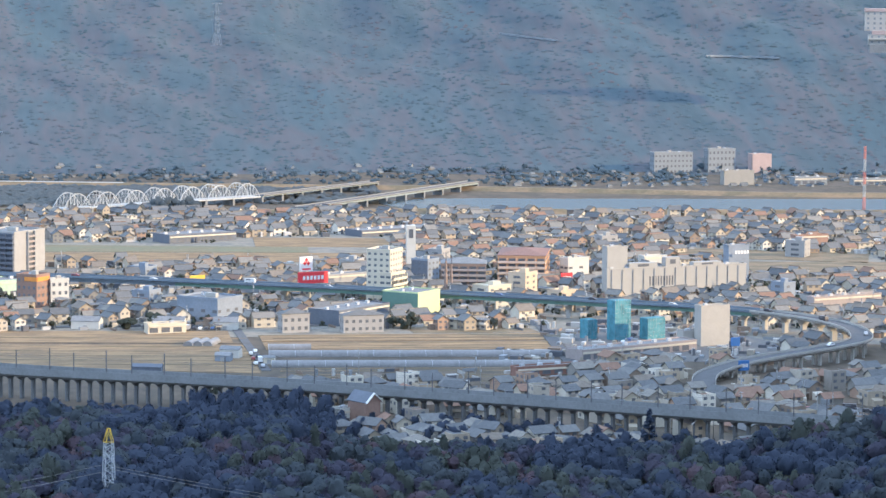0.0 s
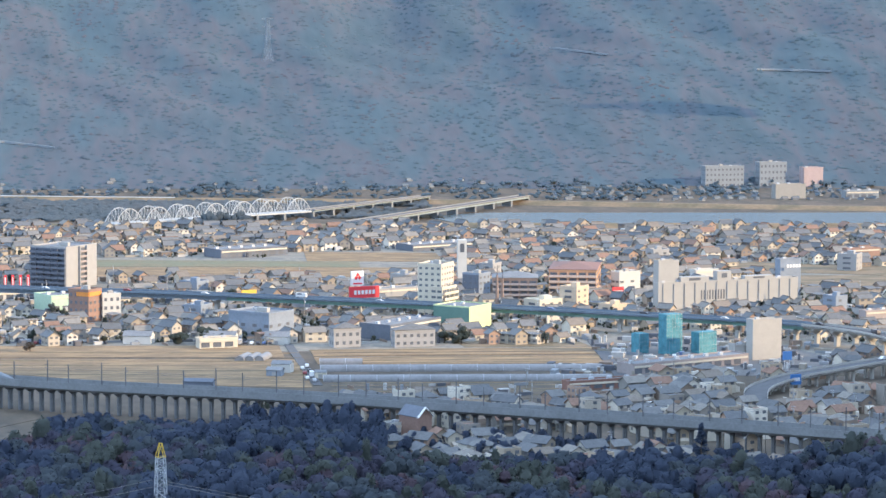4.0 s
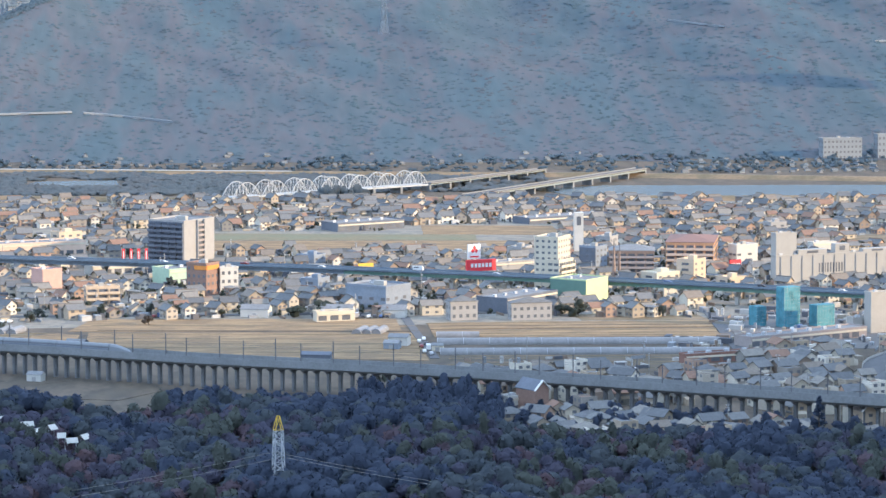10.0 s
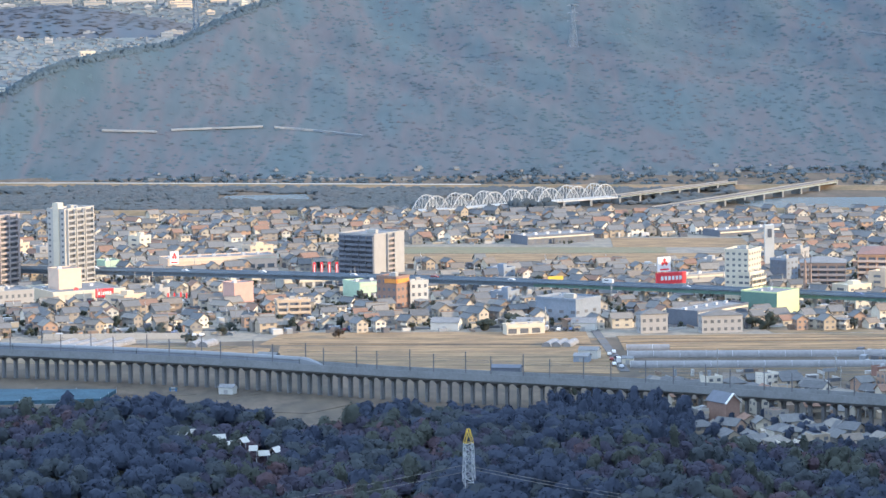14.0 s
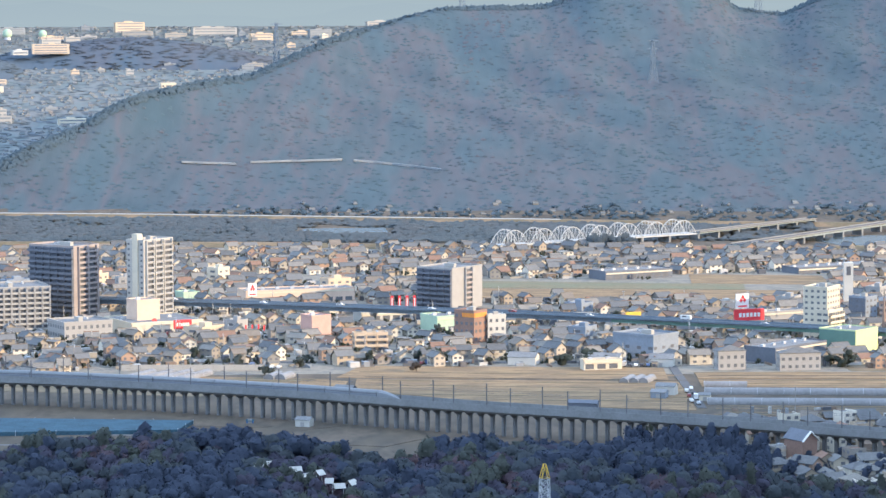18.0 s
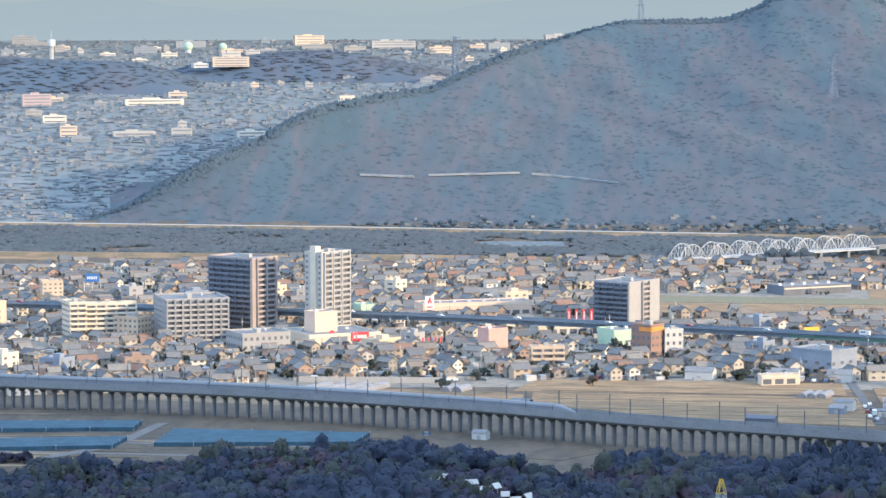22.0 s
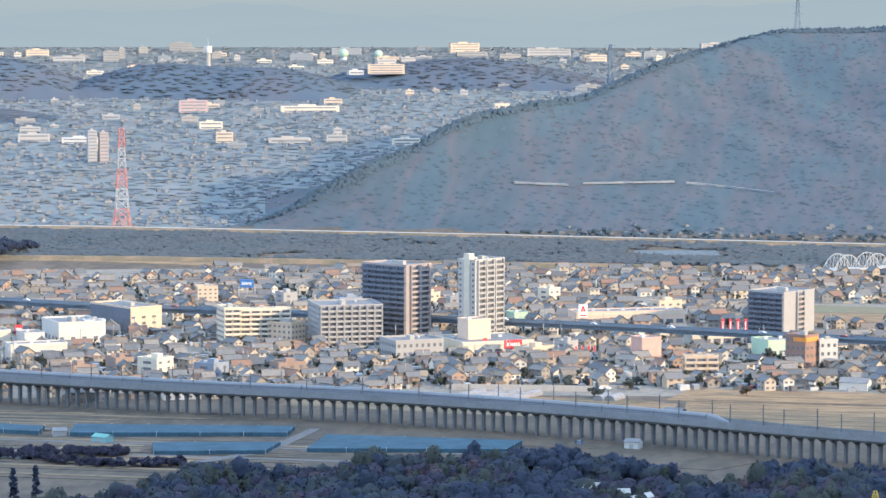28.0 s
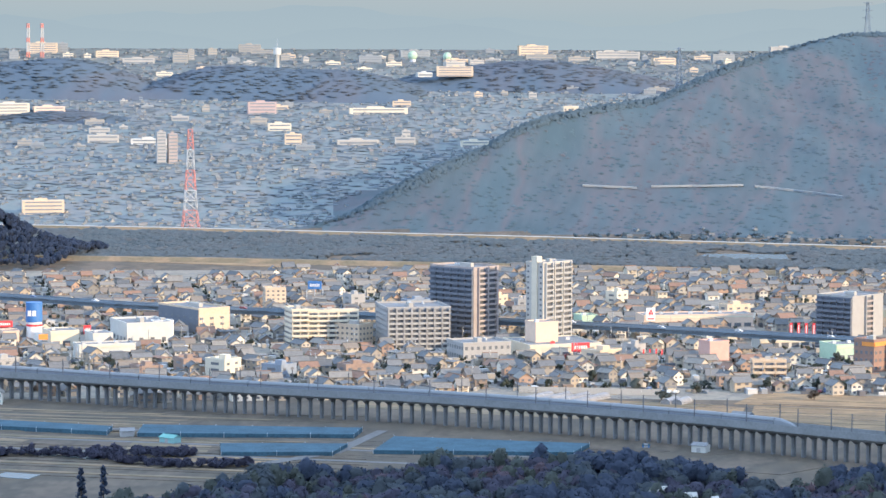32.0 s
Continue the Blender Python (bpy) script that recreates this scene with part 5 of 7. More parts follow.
while count < 26:
    b, d = radians(brng.uniform(-16.5, 15.5)), brng.uniform(1570, 1980)
    x, y = d * math.sin(b), d * math.cos(b)
    if clear_of_all(x, y, 9) and not (-60 < x < 240 and 1860 < y < 2010) and not (230 < x < 400 and y < 1600):
        mid_block(x, y, brng.uniform(8, 14), brng.uniform(9, 18), brng.choice((2, 2, 2, 3, 3, 4)), brng.choice((-35, -55, -70, -28)), brng.choice(("cream", "beige", "grey_wall", "grey_wall", "bluegrey_wall", "brown_wall", "taupe_wall", "beige")))
        count += 1

# ---- houses ----
def near_line(x, y, line, r):
    return any((p.x - x) ** 2 + (p.y - y) ** 2 < r * r for p, _ in line)


FIELDS = [  # centre, half sizes, turn: open land between the houses
    (95, 1925, 95, 34, -14), (165, 1985, 55, 22, -16), (440, 1870, 60, 34, -20), (170, 1480, 90, 48, -8), (-25, 1800, 70, 22, -14),
    (265, 1440, 70, 34, -24), (300, 1500, 62, 30, -24), (-520, 2140, 90, 40, 0), (-80, 1990, 60, 22, -12), (98, 1912, 106, 66, -5), (178, 1975, 40, 44, -4), (466, 1800, 60, 48, -6)]


def inside(x, y, zone, more=0.0):
    cx, cy, hx, hy, turn = zone
    u, v = rotated(x - cx, y - cy, -turn)
    return abs(u) < hx + more and abs(v) < hy + more


def free(x, y, r=5.0):
    if near_line(x, y, road_line[::2], 11 + r) or near_line(x, y, rail_line, 10 + r):
        return False
    if x > 262 and 1290 < y < 1420 and any(abs(p.x - x) < 14 and -6 < p.y - y < 34 for p, _ in road_line[::2]):
        return False
    return not any(inside(x, y, z, r) for z in FOOT) and not any(inside(x, y, z, 2) for z in FIELDS)


def house_kind(w, d, storeys, style, rng):
    """One house with its parts: the walls carry roof, lower roof, windows and door."""
    h = 2.55 * storeys + 0.2
    bm = bmesh.new()
    box(bm, -w / 2, w / 2, -d / 2, d / 2, 0, h)
    rise = d * (0.34 if style == "gable" else 0.29)
    if style == "gable":
        for x in (-w / 2, w / 2):
            v = [bm.verts.new(p) for p in ((x, -d / 2, h), (x, d / 2, h), (x, 0, h + rise - 0.15))]
            bm.faces.new(v if x > 0 else v[::-1])
    elif style == "flat":
        box(bm, -w / 2, w / 2, -d / 2, -d / 2 + 0.2, h, h + 0.8)
        box(bm, w / 2 - 0.2, w / 2, -d / 2 + 0.2, d / 2, h, h + 0.8)
        box(bm, -w / 2, -w / 2 + 0.2, -d / 2 + 0.2, d / 2, h, h + 0.8)
    ob = part("house", bm, "wall")
    if storeys == 2:  # a low wing at one end and a balcony on the front
        wing = bmesh.new()
        v = [wing.verts.new(p) for y in (-d * 0.3, d * 0.35) for p in ((w / 2, y, 0), (w / 2 + 2.6, y, 0), (w / 2 + 2.6, y, 2.5), (w / 2, y, 3.3))]
        for q in ((3, 2, 1, 0), (4, 5, 6, 7), (1, 2, 6, 5), (2, 3, 7, 6)):
            wing.faces.new([v[k] for k in q])
        part("wing", wing, "wall", ob)
        rail = bmesh.new()
        v = [rail.verts.new((x, y, z)) for x in (-w * 0.42, w * 0.12) for y, z in ((-d / 2, 2.75), (-d / 2 - 1.1, 2.75), (-d / 2 - 1.1, 3.9), (-d / 2 - 1.0, 3.9), (-d / 2 - 1.0, 2.9), (-d / 2, 2.9))]
        for k in range(6):
            rail.faces.new((v[k], v[(k + 1) % 6], v[6 + (k + 1) % 6], v[6 + k]))
        rail.faces.new((v[0], v[5], v[4], v[1])), rail.faces.new((v[1], v[4], v[3], v[2]))
        rail.faces.new((v[6], v[7], v[10], v[11])), rail.faces.new((v[7], v[8], v[9], v[10]))
        bmesh.ops.recalc_face_normals(rail, faces=rail.faces)
        part("balcony", rail, "wall", ob)
    roof = bmesh.new()
    if style == "gable":
        gable(roof, w, d, h, rise, 0.6)
    elif style == "hip":
        hip(roof, w, d, h, rise, 0.7)
    else:
        box(roof, -w / 2 + 0.25, w / 2 - 0.25, -d / 2 + 0.25, d / 2, h, h + 0.1)
    part("roof", roof, "dark_roof", ob)
    if storeys == 2 and style != "flat" and w > 8:
        low = bmesh.new()
        v = [low.verts.new(p) for p in ((-w / 2 - 0.3, -d / 2, 3.2), (w / 2 + 0.3, -d / 2, 3.2), (w / 2 + 0.3, -d / 2 - 0.9, 2.75), (-w / 2 - 0.3, -d / 2 - 0.9, 2.75))]
        q = [low.verts.new(p.co - Vector((0, 0, 0.18))) for p in v]
        low.faces.new(v[::-1]), low.faces.new(q)
        for k in range(4):
            low.faces.new((v[k], v[(k + 1) % 4], q[(k + 1) % 4], q[k]))
        bmesh.ops.recalc_face_normals(low, faces=low.faces)
        part("lower_roof", low, "dark_roof", ob)
    wm = mesh_of("window", made(box, -0.85, 0.85, -0.06, 0.02, 0, 1.25), "glass")
    for s in range(storeys):
        for px in ((-w * 0.25, w * 0.25) if s else (-w * 0.2,)):
            part("window", wm, "", ob).matrix_basis = pose(px, -d / 2, 0.9 + 2.75 * s)
        if s:
            part("window", wm, "", ob).matrix_basis = pose(w / 2, d * 0.12, 0.95 + 2.75 * s, 0, 0, 90)
    return ob


rng = random.Random(11)
KINDS = []
for w, d, st, style in ((10, 7, 2, "gable"), (8.5, 7, 2, "gable"), (9, 7.5, 2, "hip"), (11, 7, 1, "gable"), (8, 7, 2, "flat"), (7.5, 6.5, 2, "gable"), (10, 7, 2, "gable"), (7, 7, 3, "flat"), (7, 6, 2, "gable"), (9, 6, 1, "gable")):
    KINDS.append((house_kind(w, d, st, style, rng), style, st))
STYLE = {"gable": "house with a grey tiled gable roof", "hip": "house with a dark hipped tile roof", "flat": "house with a flat roof and parapet"}
for ob, style, st in KINDS:
    tagged(ob, {1: "single-storey ", 2: "two-storey ", 3: "three-storey "}[st] + STYLE[style] + " in the town", "house", "houses in the town")


def lots(u0, u1, v0, v1, du, dv, skew, rng, keep):
    """Building lots on a street grid turned by skew; every fourth row and seventh column is a street."""
    out = []
    for j, v in enumerate(np.arange(v0, v1, dv)):
        for i, u in enumerate(np.arange(u0, u1, du)):
            if i % 9 == 8 or rng.random() > keep:
                continue
            x, y = rotated(u + rng.uniform(-2, 2), v + (5.0 if j % 2 else 0.0) + rng.uniform(-1.5, 1.5), skew)
            out.append((x, y))
    return out


SKEW = 18
town = []
for x, y in lots(-800, 1600, 900, 2400, 11.2, 12.4, SKEW, rng, 0.76):
    d = math.hypot(x, y)
    b = math.degrees(math.atan2(x, y))
    front = 1540 if -200 < x < 240 else (1490 if x <= -200 else 1300)
    if abs(b) > 17.5 or d > 2205 or d < front or (x > 240 and y > 1395 and y < 1560 and x < 345):
        continue
    if free(x, y):
        town.append((d, x, y))
# houses in the shade between the woods and the ramp
for x, y in lots(-200, 1000, 900, 1600, 12.5, 13.0, SKEW, rng, 0.85):
    d = math.hypot(x, y)
    if 105 < x < 330 and 1150 < d < 1390 and free(x, y) and not (x < 215 and d > 1340):
        town.append((d, x, y))
town.sort()
near_town, far_town = town[:285], town[285:]
first = set()
for d, x, y in near_town:
    i = rng.randrange(len(KINDS))
    turn = SKEW + rng.choice((0, 0, -90, -90, -60, 12)) + rng.uniform(-6, 6)
    m = pose(x, y, 0, 0, 0, turn)
    ob = KINDS[i][0]
    if i in first:
        copy_thing(ob, m)
    else:
        first.add(i)
        ob.matrix_basis = m


def house_soup(places, rng, scale=1.0):
    """Many plain houses at once: arrays of walls, roofs and windows."""
    WV, WF, RV, RF, GV, GF = [], [], [], [], [], []
    low = 1.0 if scale > 0.8 else 0.5
    for x, y, z in places:
        w, d = rng.uniform(5.6, 10.5) * scale, rng.uniform(5.0, 7.4) * scale
        e = (2.9 if rng.random() < (0.38 if scale > 0.8 else 0.6) else rng.uniform(4.6, 5.4)) * scale * low
        flat = rng.random() < 0.13
        h = 0.15 if flat else d * rng.uniform(0.30, 0.42)
        turn = radians(SKEW + rng.choice((0, 0, -90, -90, -60, 12)) + rng.uniform(-8, 8))
        c, s = math.cos(turn), math.sin(turn)
        put = lambda p: (x + p[0] * c - p[1] * s, y + p[0] * s + p[1] * c, z + p[2])
        D, W = d / 2, w / 2
        n = len(WV)
        for X in (-W, W):
            WV.extend(put(p) for p in ((X, -D, 0), (X, D, 0), (X, D, e), (X, 0.05, e + h), (X, -0.05, e + h), (X, -D, e)))
        WF.extend([n + k for k in q] for q in ((0, 5, 2, 1), (5, 4, 3, 2), (6, 7, 8, 11), (11, 8, 9, 10), (0, 6, 11, 5), (7, 1, 2, 8), (5, 11, 10, 4), (8, 2, 3, 9)))
        n = len(RV)
        o = 0.6 * scale
        lift = 0.12 * scale
        for X in (-W - o, W + o):
            RV.extend(put(p) for p in ((X, -D - o, e - 0.1), (X, 0, e + h + lift * 2), (X, D + o, e - 0.1), (X, D + o, e - 0.3), (X, 0, e + h - 0.05), (X, -D - o, e - 0.3)))
        RF.extend([n + a, n + (a + 1) % 6, n + 6 + (a + 1) % 6, n + 6 + a] for a in range(6))
        RF.extend([n + k for k in q] for q in ((0, 5, 4, 1), (1, 4, 3, 2), (6, 7, 10, 11), (7, 8, 9, 10)))
        # ridge cap, and a lower wing with its own lean-to roof
        if not flat:
            n = len(RV)
            for X in (-W - o, W + o):
                RV.extend(put(p) for p in ((X, -0.22, e + h + lift), (X, 0.22, e + h + lift), (X, 0.22, e + h + lift + 0.35), (X, -0.22, e + h + lift + 0.35)))
            RF.extend([n + k for k in q] for q in ((0, 3, 2, 1), (4, 5, 6, 7), (0, 4, 7, 3), (1, 2, 6, 5), (3, 7, 6, 2)))
        if rng.random() < 0.7:
            sx, y0_, y1_ = rng.choice((-1, 1)), -D * rng.uniform(0.3, 1.1), D * rng.uniform(0.1, 0.9)
            xa, xb = sx * W, sx * (W + rng.uniform(1.5, 3.0) * scale)
            n = len(WV)
            WV.extend(put(p) for p in ((xa, y0_, 0), (xb, y0_, 0), (xb, y1_, 0), (xa, y1_, 0), (xa, y0_, 2.9 * scale), (xb, y0_, 2.4 * scale), (xb, y1_, 2.4 * scale), (xa, y1_, 2.9 * scale)))
            WF.extend([n + k for k in q] for q in ((0, 1, 5, 4), (1, 2, 6, 5), (2, 3, 7, 6)))
            n = len(RV)
            xc = xb + sx * 0.3
            RV.extend(put(p) for p in ((xa, y0_ - 0.3, 3.2 * scale), (xc, y0_ - 0.3, 2.5 * scale), (xc, y1_ + 0.3, 2.5 * scale), (xa, y1_ + 0.3, 3.2 * scale), (xc, y0_ - 0.3, 2.3 * scale), (xc, y1_ + 0.3, 2.3 * scale)))
            RF.extend([n + k for k in q] for q in ((0, 1, 2, 3), (1, 4, 5, 2)))
        if e > 4 and rng.random() < 0.5:
            n = len(WV)
            bx = rng.uniform(-0.4, 0.0) * w
            WV.extend(put(p) for p in ((bx, -D - 1.0, 2.7), (bx + 3.4, -D - 1.0, 2.7), (bx + 3.4, -D - 1.0, 3.8), (bx, -D - 1.0, 3.8), (bx, -D, 2.7), (bx + 3.4, -D, 2.7), (bx + 3.4, -D, 3.8), (bx, -D, 3.8)))
            WF.extend([n + k for k in q] for q in ((0, 1, 2, 3), (1, 5, 6, 2), (4, 0, 3, 7), (4, 5, 1, 0)))
        for face in range(2):
            for k in range(2 if e > 4 else 1):
                for px in (-0.25, 0.22):
                    n = len(GV)
                    z0 = (0.9 + 2.7 * k) * scale
                    if face:
                        q = ((W + 0.05, px * d - 0.7, z0), (W + 0.05, px * d + 0.7, z0), (W + 0.05, px * d + 0.7, z0 + 1.1), (W + 0.05, px * d - 0.7, z0 + 1.1))
                    else:
                        q = ((px * w - 0.9, -D - 0.05, z0), (px * w + 0.9, -D - 0.05, z0), (px * w + 0.9, -D - 0.05, z0 + 1.1), (px * w - 0.9, -D - 0.05, z0 + 1.1))
                    GV.extend(put(p) for p in q)
                    GF.append([n, n + 1, n + 2, n + 3])
    return WV, WF, RV, RF, GV, GF


def flat_faced(ob):
    ob.data.polygons.foreach_set("use_smooth", np.zeros(len(ob.data.polygons), dtype=bool))
    return ob


def house_field(places, rng, where, scale=1.0, walls="wall_s", roofs="roof_s", panes="glass"):
    WV, WF, RV, RF, GV, GF = house_soup(places, rng, scale)
    flat_faced(soup("house_walls", WV, WF, walls, "cream, brown and white house walls " + where, "houses"))
    flat_faced(soup("house_roofs", RV, RF, roofs, "grey and brown tiled house roofs " + where, "houses"))
    flat_faced(soup("house_windows", GV, GF, panes, "small dark house windows " + where, "houses"))


house_field([(x, y, 0.0) for d, x, y in far_town], rng, "across the plain")
# the far side of the river, under the mountain, and the town beyond it
over = []
for x, y in lots(-1500, 1300, 1900, 3300, 10.5, 11, -10, rng, 0.62):
    d, b = math.hypot(x, y), math.degrees(math.atan2(x, y))
    if abs(b) < 17 and ((b > 8.2 and 2425 < y < 2566 and rng.random() < 0.8) or (-5 < b < 8 and 2520 < y < 2600 and rng.random() < 0.3)):
        over.append((x, y, float(ground_height(np.array(x), np.array(y)))))
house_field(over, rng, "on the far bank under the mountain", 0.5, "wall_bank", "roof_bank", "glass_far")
HILLS = ((-775, 3990, 190, 130), (-1100, 3950, 185, 130), (-470, 4180, 190, 120), (-1000, 3560, 130, 60))
beyond = []
for x, y in lots(-2600, 900, 2300, 4900, 11.5, 12.5, -14, rng, 0.5):
    d, b = math.hypot(x, y), math.degrees(math.atan2(x, y))
    if -17.5 < b < 1 and 2640 < d < 4880:
        mh = float(mountain_height(np.array(x), np.array(y)))
        gh = float(ground_height(np.array(x), np.array(y)))
        if any(((x - hx_) / hw) ** 2 + ((y - hy_) / hd) ** 2 < 1 for hx_, hy_, hw, hd in HILLS):
            continue
        if mh < max(0.5, gh - 0.5) and rng.random() < 0.9 - 0.28 * (d - 2640) / 2000:
            beyond.append((x, y, gh))
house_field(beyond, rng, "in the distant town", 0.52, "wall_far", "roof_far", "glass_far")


# small things between the houses: walls, huts, parked cars, boxes
CV, CF = [], []
for _ in range(9000):
    b, d = radians(rng.uniform(-17.5, 17.5)), 1300 + 880 * rng.random() ** 0.9
    x, y = d * math.sin(b), d * math.cos(b)
    if not free(x, y, -2.0) or (d < 1535 and not (105 < x < 330 and d < 1390)):
        continue
    w, l, h = rng.choice(((1.7, 4.2, 1.5), (2.5, 3.5, 2.4), (0.2, 7.0, 1.6), (0.25, 9.0, 1.2), (3.0, 5.0, 2.6), (1.2, 1.2, 3.2)))
    turn = radians(SKEW + rng.choice((0, 90)))
    c, s = math.cos(turn), math.sin(turn)
    n = len(CV)
    for z in (0, h):
        for u, v in ((-l / 2, -w / 2), (l / 2, -w / 2), (l / 2, w / 2), (-l / 2, w / 2)):
            CV.append((x + u * c - v * s, y + u * s + v * c, z))
    CF.extend([n + k for k in q] for q in ((4, 5, 6, 7), (0, 1, 5, 4), (1, 2, 6, 5), (2, 3, 7, 6), (3, 0, 4, 7)))
for _ in range(420):
    x, y = rng.uniform(205, 350), rng.uniform(1395, 1545)
    if near_line(x, y, road_line[::2], 9) or any(inside(x, y, z, 1) for z in FOOT) or (x < 240 and y > 1440):
        continue
    w, l, h = rng.choice(((1.7, 4.2, 1.5), (1.8, 4.4, 1.7), (1.7, 4.0, 1.5), (0.25, 9.0, 1.4), (3.0, 6.0, 2.6), (1.2, 1.2, 3.2)))
    turn = radians(rng.choice((-20, 70)))
    c, s = math.cos(turn), math.sin(turn)
    n = len(CV)
    for z in (0, h):
        for u, v in ((-l / 2, -w / 2), (l / 2, -w / 2), (l / 2, w / 2), (-l / 2, w / 2)):
            CV.append((x + u * c - v * s, y + u * s + v * c, z))
    CF.extend([n + k for k in q] for q in ((4, 5, 6, 7), (0, 1, 5, 4), (1, 2, 6, 5), (2, 3, 7, 6), (3, 0, 4, 7)))
flat_faced(soup("yard_clutter", CV, CF, "clutter", "walls, huts and parked cars between the houses", "clutter"))

# ---- woods ----
ICO = bmesh.new()
bmesh.ops.create_icosphere(ICO, subdivisions=1, radius=1.0)
ICO_V = np.array([v.co[:] for v in ICO.verts])
ICO_F = np.array([[v.index for v in f.verts] for f in ICO.faces])
ICO.free()
ICO = bmesh.new()
bmesh.ops.create_icosphere(ICO, subdivisions=2, radius=1.0)
FINE_V = np.array([v.co[:] for v in ICO.verts])
FINE_F = np.array([[v.index for v in f.verts] for f in ICO.faces])
ICO.free()
nrng = np.random.default_rng(5)


def clumps(centres, sizes, jag=0.35, fine=False):
    """Uneven leafy clumps: arrays of verts and triangles."""
    n = len(centres)
    base_v, base_f = (FINE_V, FINE_F) if fine else (ICO_V, ICO_F)
    wob = 1 + nrng.uniform(-jag, jag, (n, len(base_v), 1))
    V = base_v[None] * wob * np.asarray(sizes)[:, None, :] + np.asarray(centres)[:, None, :]
    F = base_f[None] + (np.arange(n) * len(base_v))[:, None, None]
    return V.reshape(-1, 3), F.reshape(-1, 3)


def tufts(centres, radius, per, size):
    """Small leaf sprays scattered over round crowns."""
    n = len(centres)
    dirs = nrng.normal(size=(n, per, 3))
    dirs /= np.linalg.norm(dirs, axis=2, keepdims=True)
    dirs[:, :, 2] = np.abs(dirs[:, :, 2]) * 0.9 - 0.15
    p = centres[:, None] + dirs * radius[:, None, :] * nrng.uniform(0.82, 1.18, (n, per, 1))
    a, b = nrng.normal(size=(2, n, per, 3)) * size
    # every spray faces out of its crown
    inward = (np.cross(a * 1.6 + b, a * 2.0 - b * 0.7) * (dirs + np.array([0, 0, 0.3]))).sum(axis=2, keepdims=True) < 0
    b = np.where(inward, -b, b)
    V = np.stack([p - a, p + a * 0.6 + b, p + a - b * 0.7], 2).reshape(-1, 3)
    return V, np.arange(len(V)).reshape(-1, 3)


def joined(*lots_):
    V, F, n = [], [], 0
    for v, f in lots_:
        V.append(v)
        F.append(f + n)
        n += len(v)
    return np.concatenate(V), np.concatenate(F)


def wood(x, y, tall, wide, ground=ground_height, sprays=24):
    """Crowns for trees at x, y: each of several clumps with leaf sprays on them."""
    z = ground(x, y)
    n = len(x)
    k = 2
    off = nrng.normal(size=(n, k, 3)) * np.array([0.27, 0.27, 0.09])
    c = np.stack([x, y, z + tall * 0.55], -1)[:, None] + off * np.stack([wide, wide, tall], -1)[:, None]
    s = np.stack([wide * 0.48, wide * 0.48, tall * 0.34], -1)[:, None] * nrng.uniform(0.75, 1.2, (n, k, 1))
    c, s = c.reshape(-1, 3), s.reshape(-1, 3)
    return joined(clumps(c, s * 0.84, 0.14, True), tufts(c, s * 1.0, int(sprays * 3), 0.32))


def softened(ob, slope=None, own=0.15):
    """Round shading for dense crowns: their normals lean towards the lie of the canopy."""
    me = ob.data
    n = len(me.vertices)
    me.polygons.foreach_set("use_smooth", np.ones(len(me.polygons), dtype=bool))
    co, nn = np.empty(n * 3, np.float32), np.empty(n * 3, np.float32)
    me.vertices.foreach_get("co", co)
    me.vertex_normals.foreach_get("vector", nn)
    co, nn = co.reshape(-1, 3), nn.reshape(-1, 3)
    up = np.zeros_like(nn)
    up[:, 2] = 1
    if slope:
        x, y = co[:, 0].astype(float), co[:, 1].astype(float)
        up[:, 0] = -(slope(x + 9, y) - slope(x - 9, y)) / 18
        up[:, 1] = -(slope(x, y + 9) - slope(x, y - 9)) / 18
        up /= np.linalg.norm(up, axis=1, keepdims=True)
    mixed = up * (1 - own) + nn * own
    mixed /= np.maximum(1e-6, np.linalg.norm(mixed, axis=1, keepdims=True))
    me.normals_split_custom_set_from_vertices(mixed.tolist())
    return ob


def patch_noise(x, y, s, seed):
    return ripple(x / s, y / s, seed)


# the wooded foothill in front
fx = nrng.uniform(-330, 330, 6400)
fy = nrng.uniform(848, 1118, 6400)
keep = (np.abs(np.degrees(np.arctan2(fx, fy))) < 17.5) & (ground_height(fx, fy) > 3)
fx, fy = fx[keep], fy[keep]
sel = patch_noise(fx, fy * 0.6, 0.42, 1.0) * 0.75 + patch_noise(fx, fy * 0.6, 0.16, 2.0) * 0.3 + nrng.normal(size=len(fx)) * 0.14
which = np.digitize(sel, [-0.12, 0.12, 0.40, 0.56])
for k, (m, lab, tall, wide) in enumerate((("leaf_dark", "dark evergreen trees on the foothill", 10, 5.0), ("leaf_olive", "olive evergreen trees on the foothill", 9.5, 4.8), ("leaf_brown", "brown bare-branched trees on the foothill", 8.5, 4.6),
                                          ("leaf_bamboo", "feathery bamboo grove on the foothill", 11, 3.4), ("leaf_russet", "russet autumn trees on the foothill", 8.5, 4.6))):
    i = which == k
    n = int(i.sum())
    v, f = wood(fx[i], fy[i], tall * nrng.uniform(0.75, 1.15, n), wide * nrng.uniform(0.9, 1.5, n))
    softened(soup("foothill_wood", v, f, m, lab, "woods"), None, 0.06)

# a grove between the foothill and the railway
gx, gy = nrng.uniform(-20, 112, 520), nrng.uniform(1165, 1300, 520)
ok = gy < np.interp(gx, [-20, 50, 60, 112], [1262, 1240, 1262, 1236])
gx, gy = gx[ok], gy[ok]
v, f = wood(gx, gy, np.where(gx > 52, 12.5, 8.0) * nrng.uniform(0.8, 1.15, len(gx)), nrng.uniform(3.4, 5.0, len(gx)), lambda a, b: a * 0)
softened(soup("grove", v, f, "leaf_dark", "dark grove below the railway viaduct", "woods"), None, 0.35)

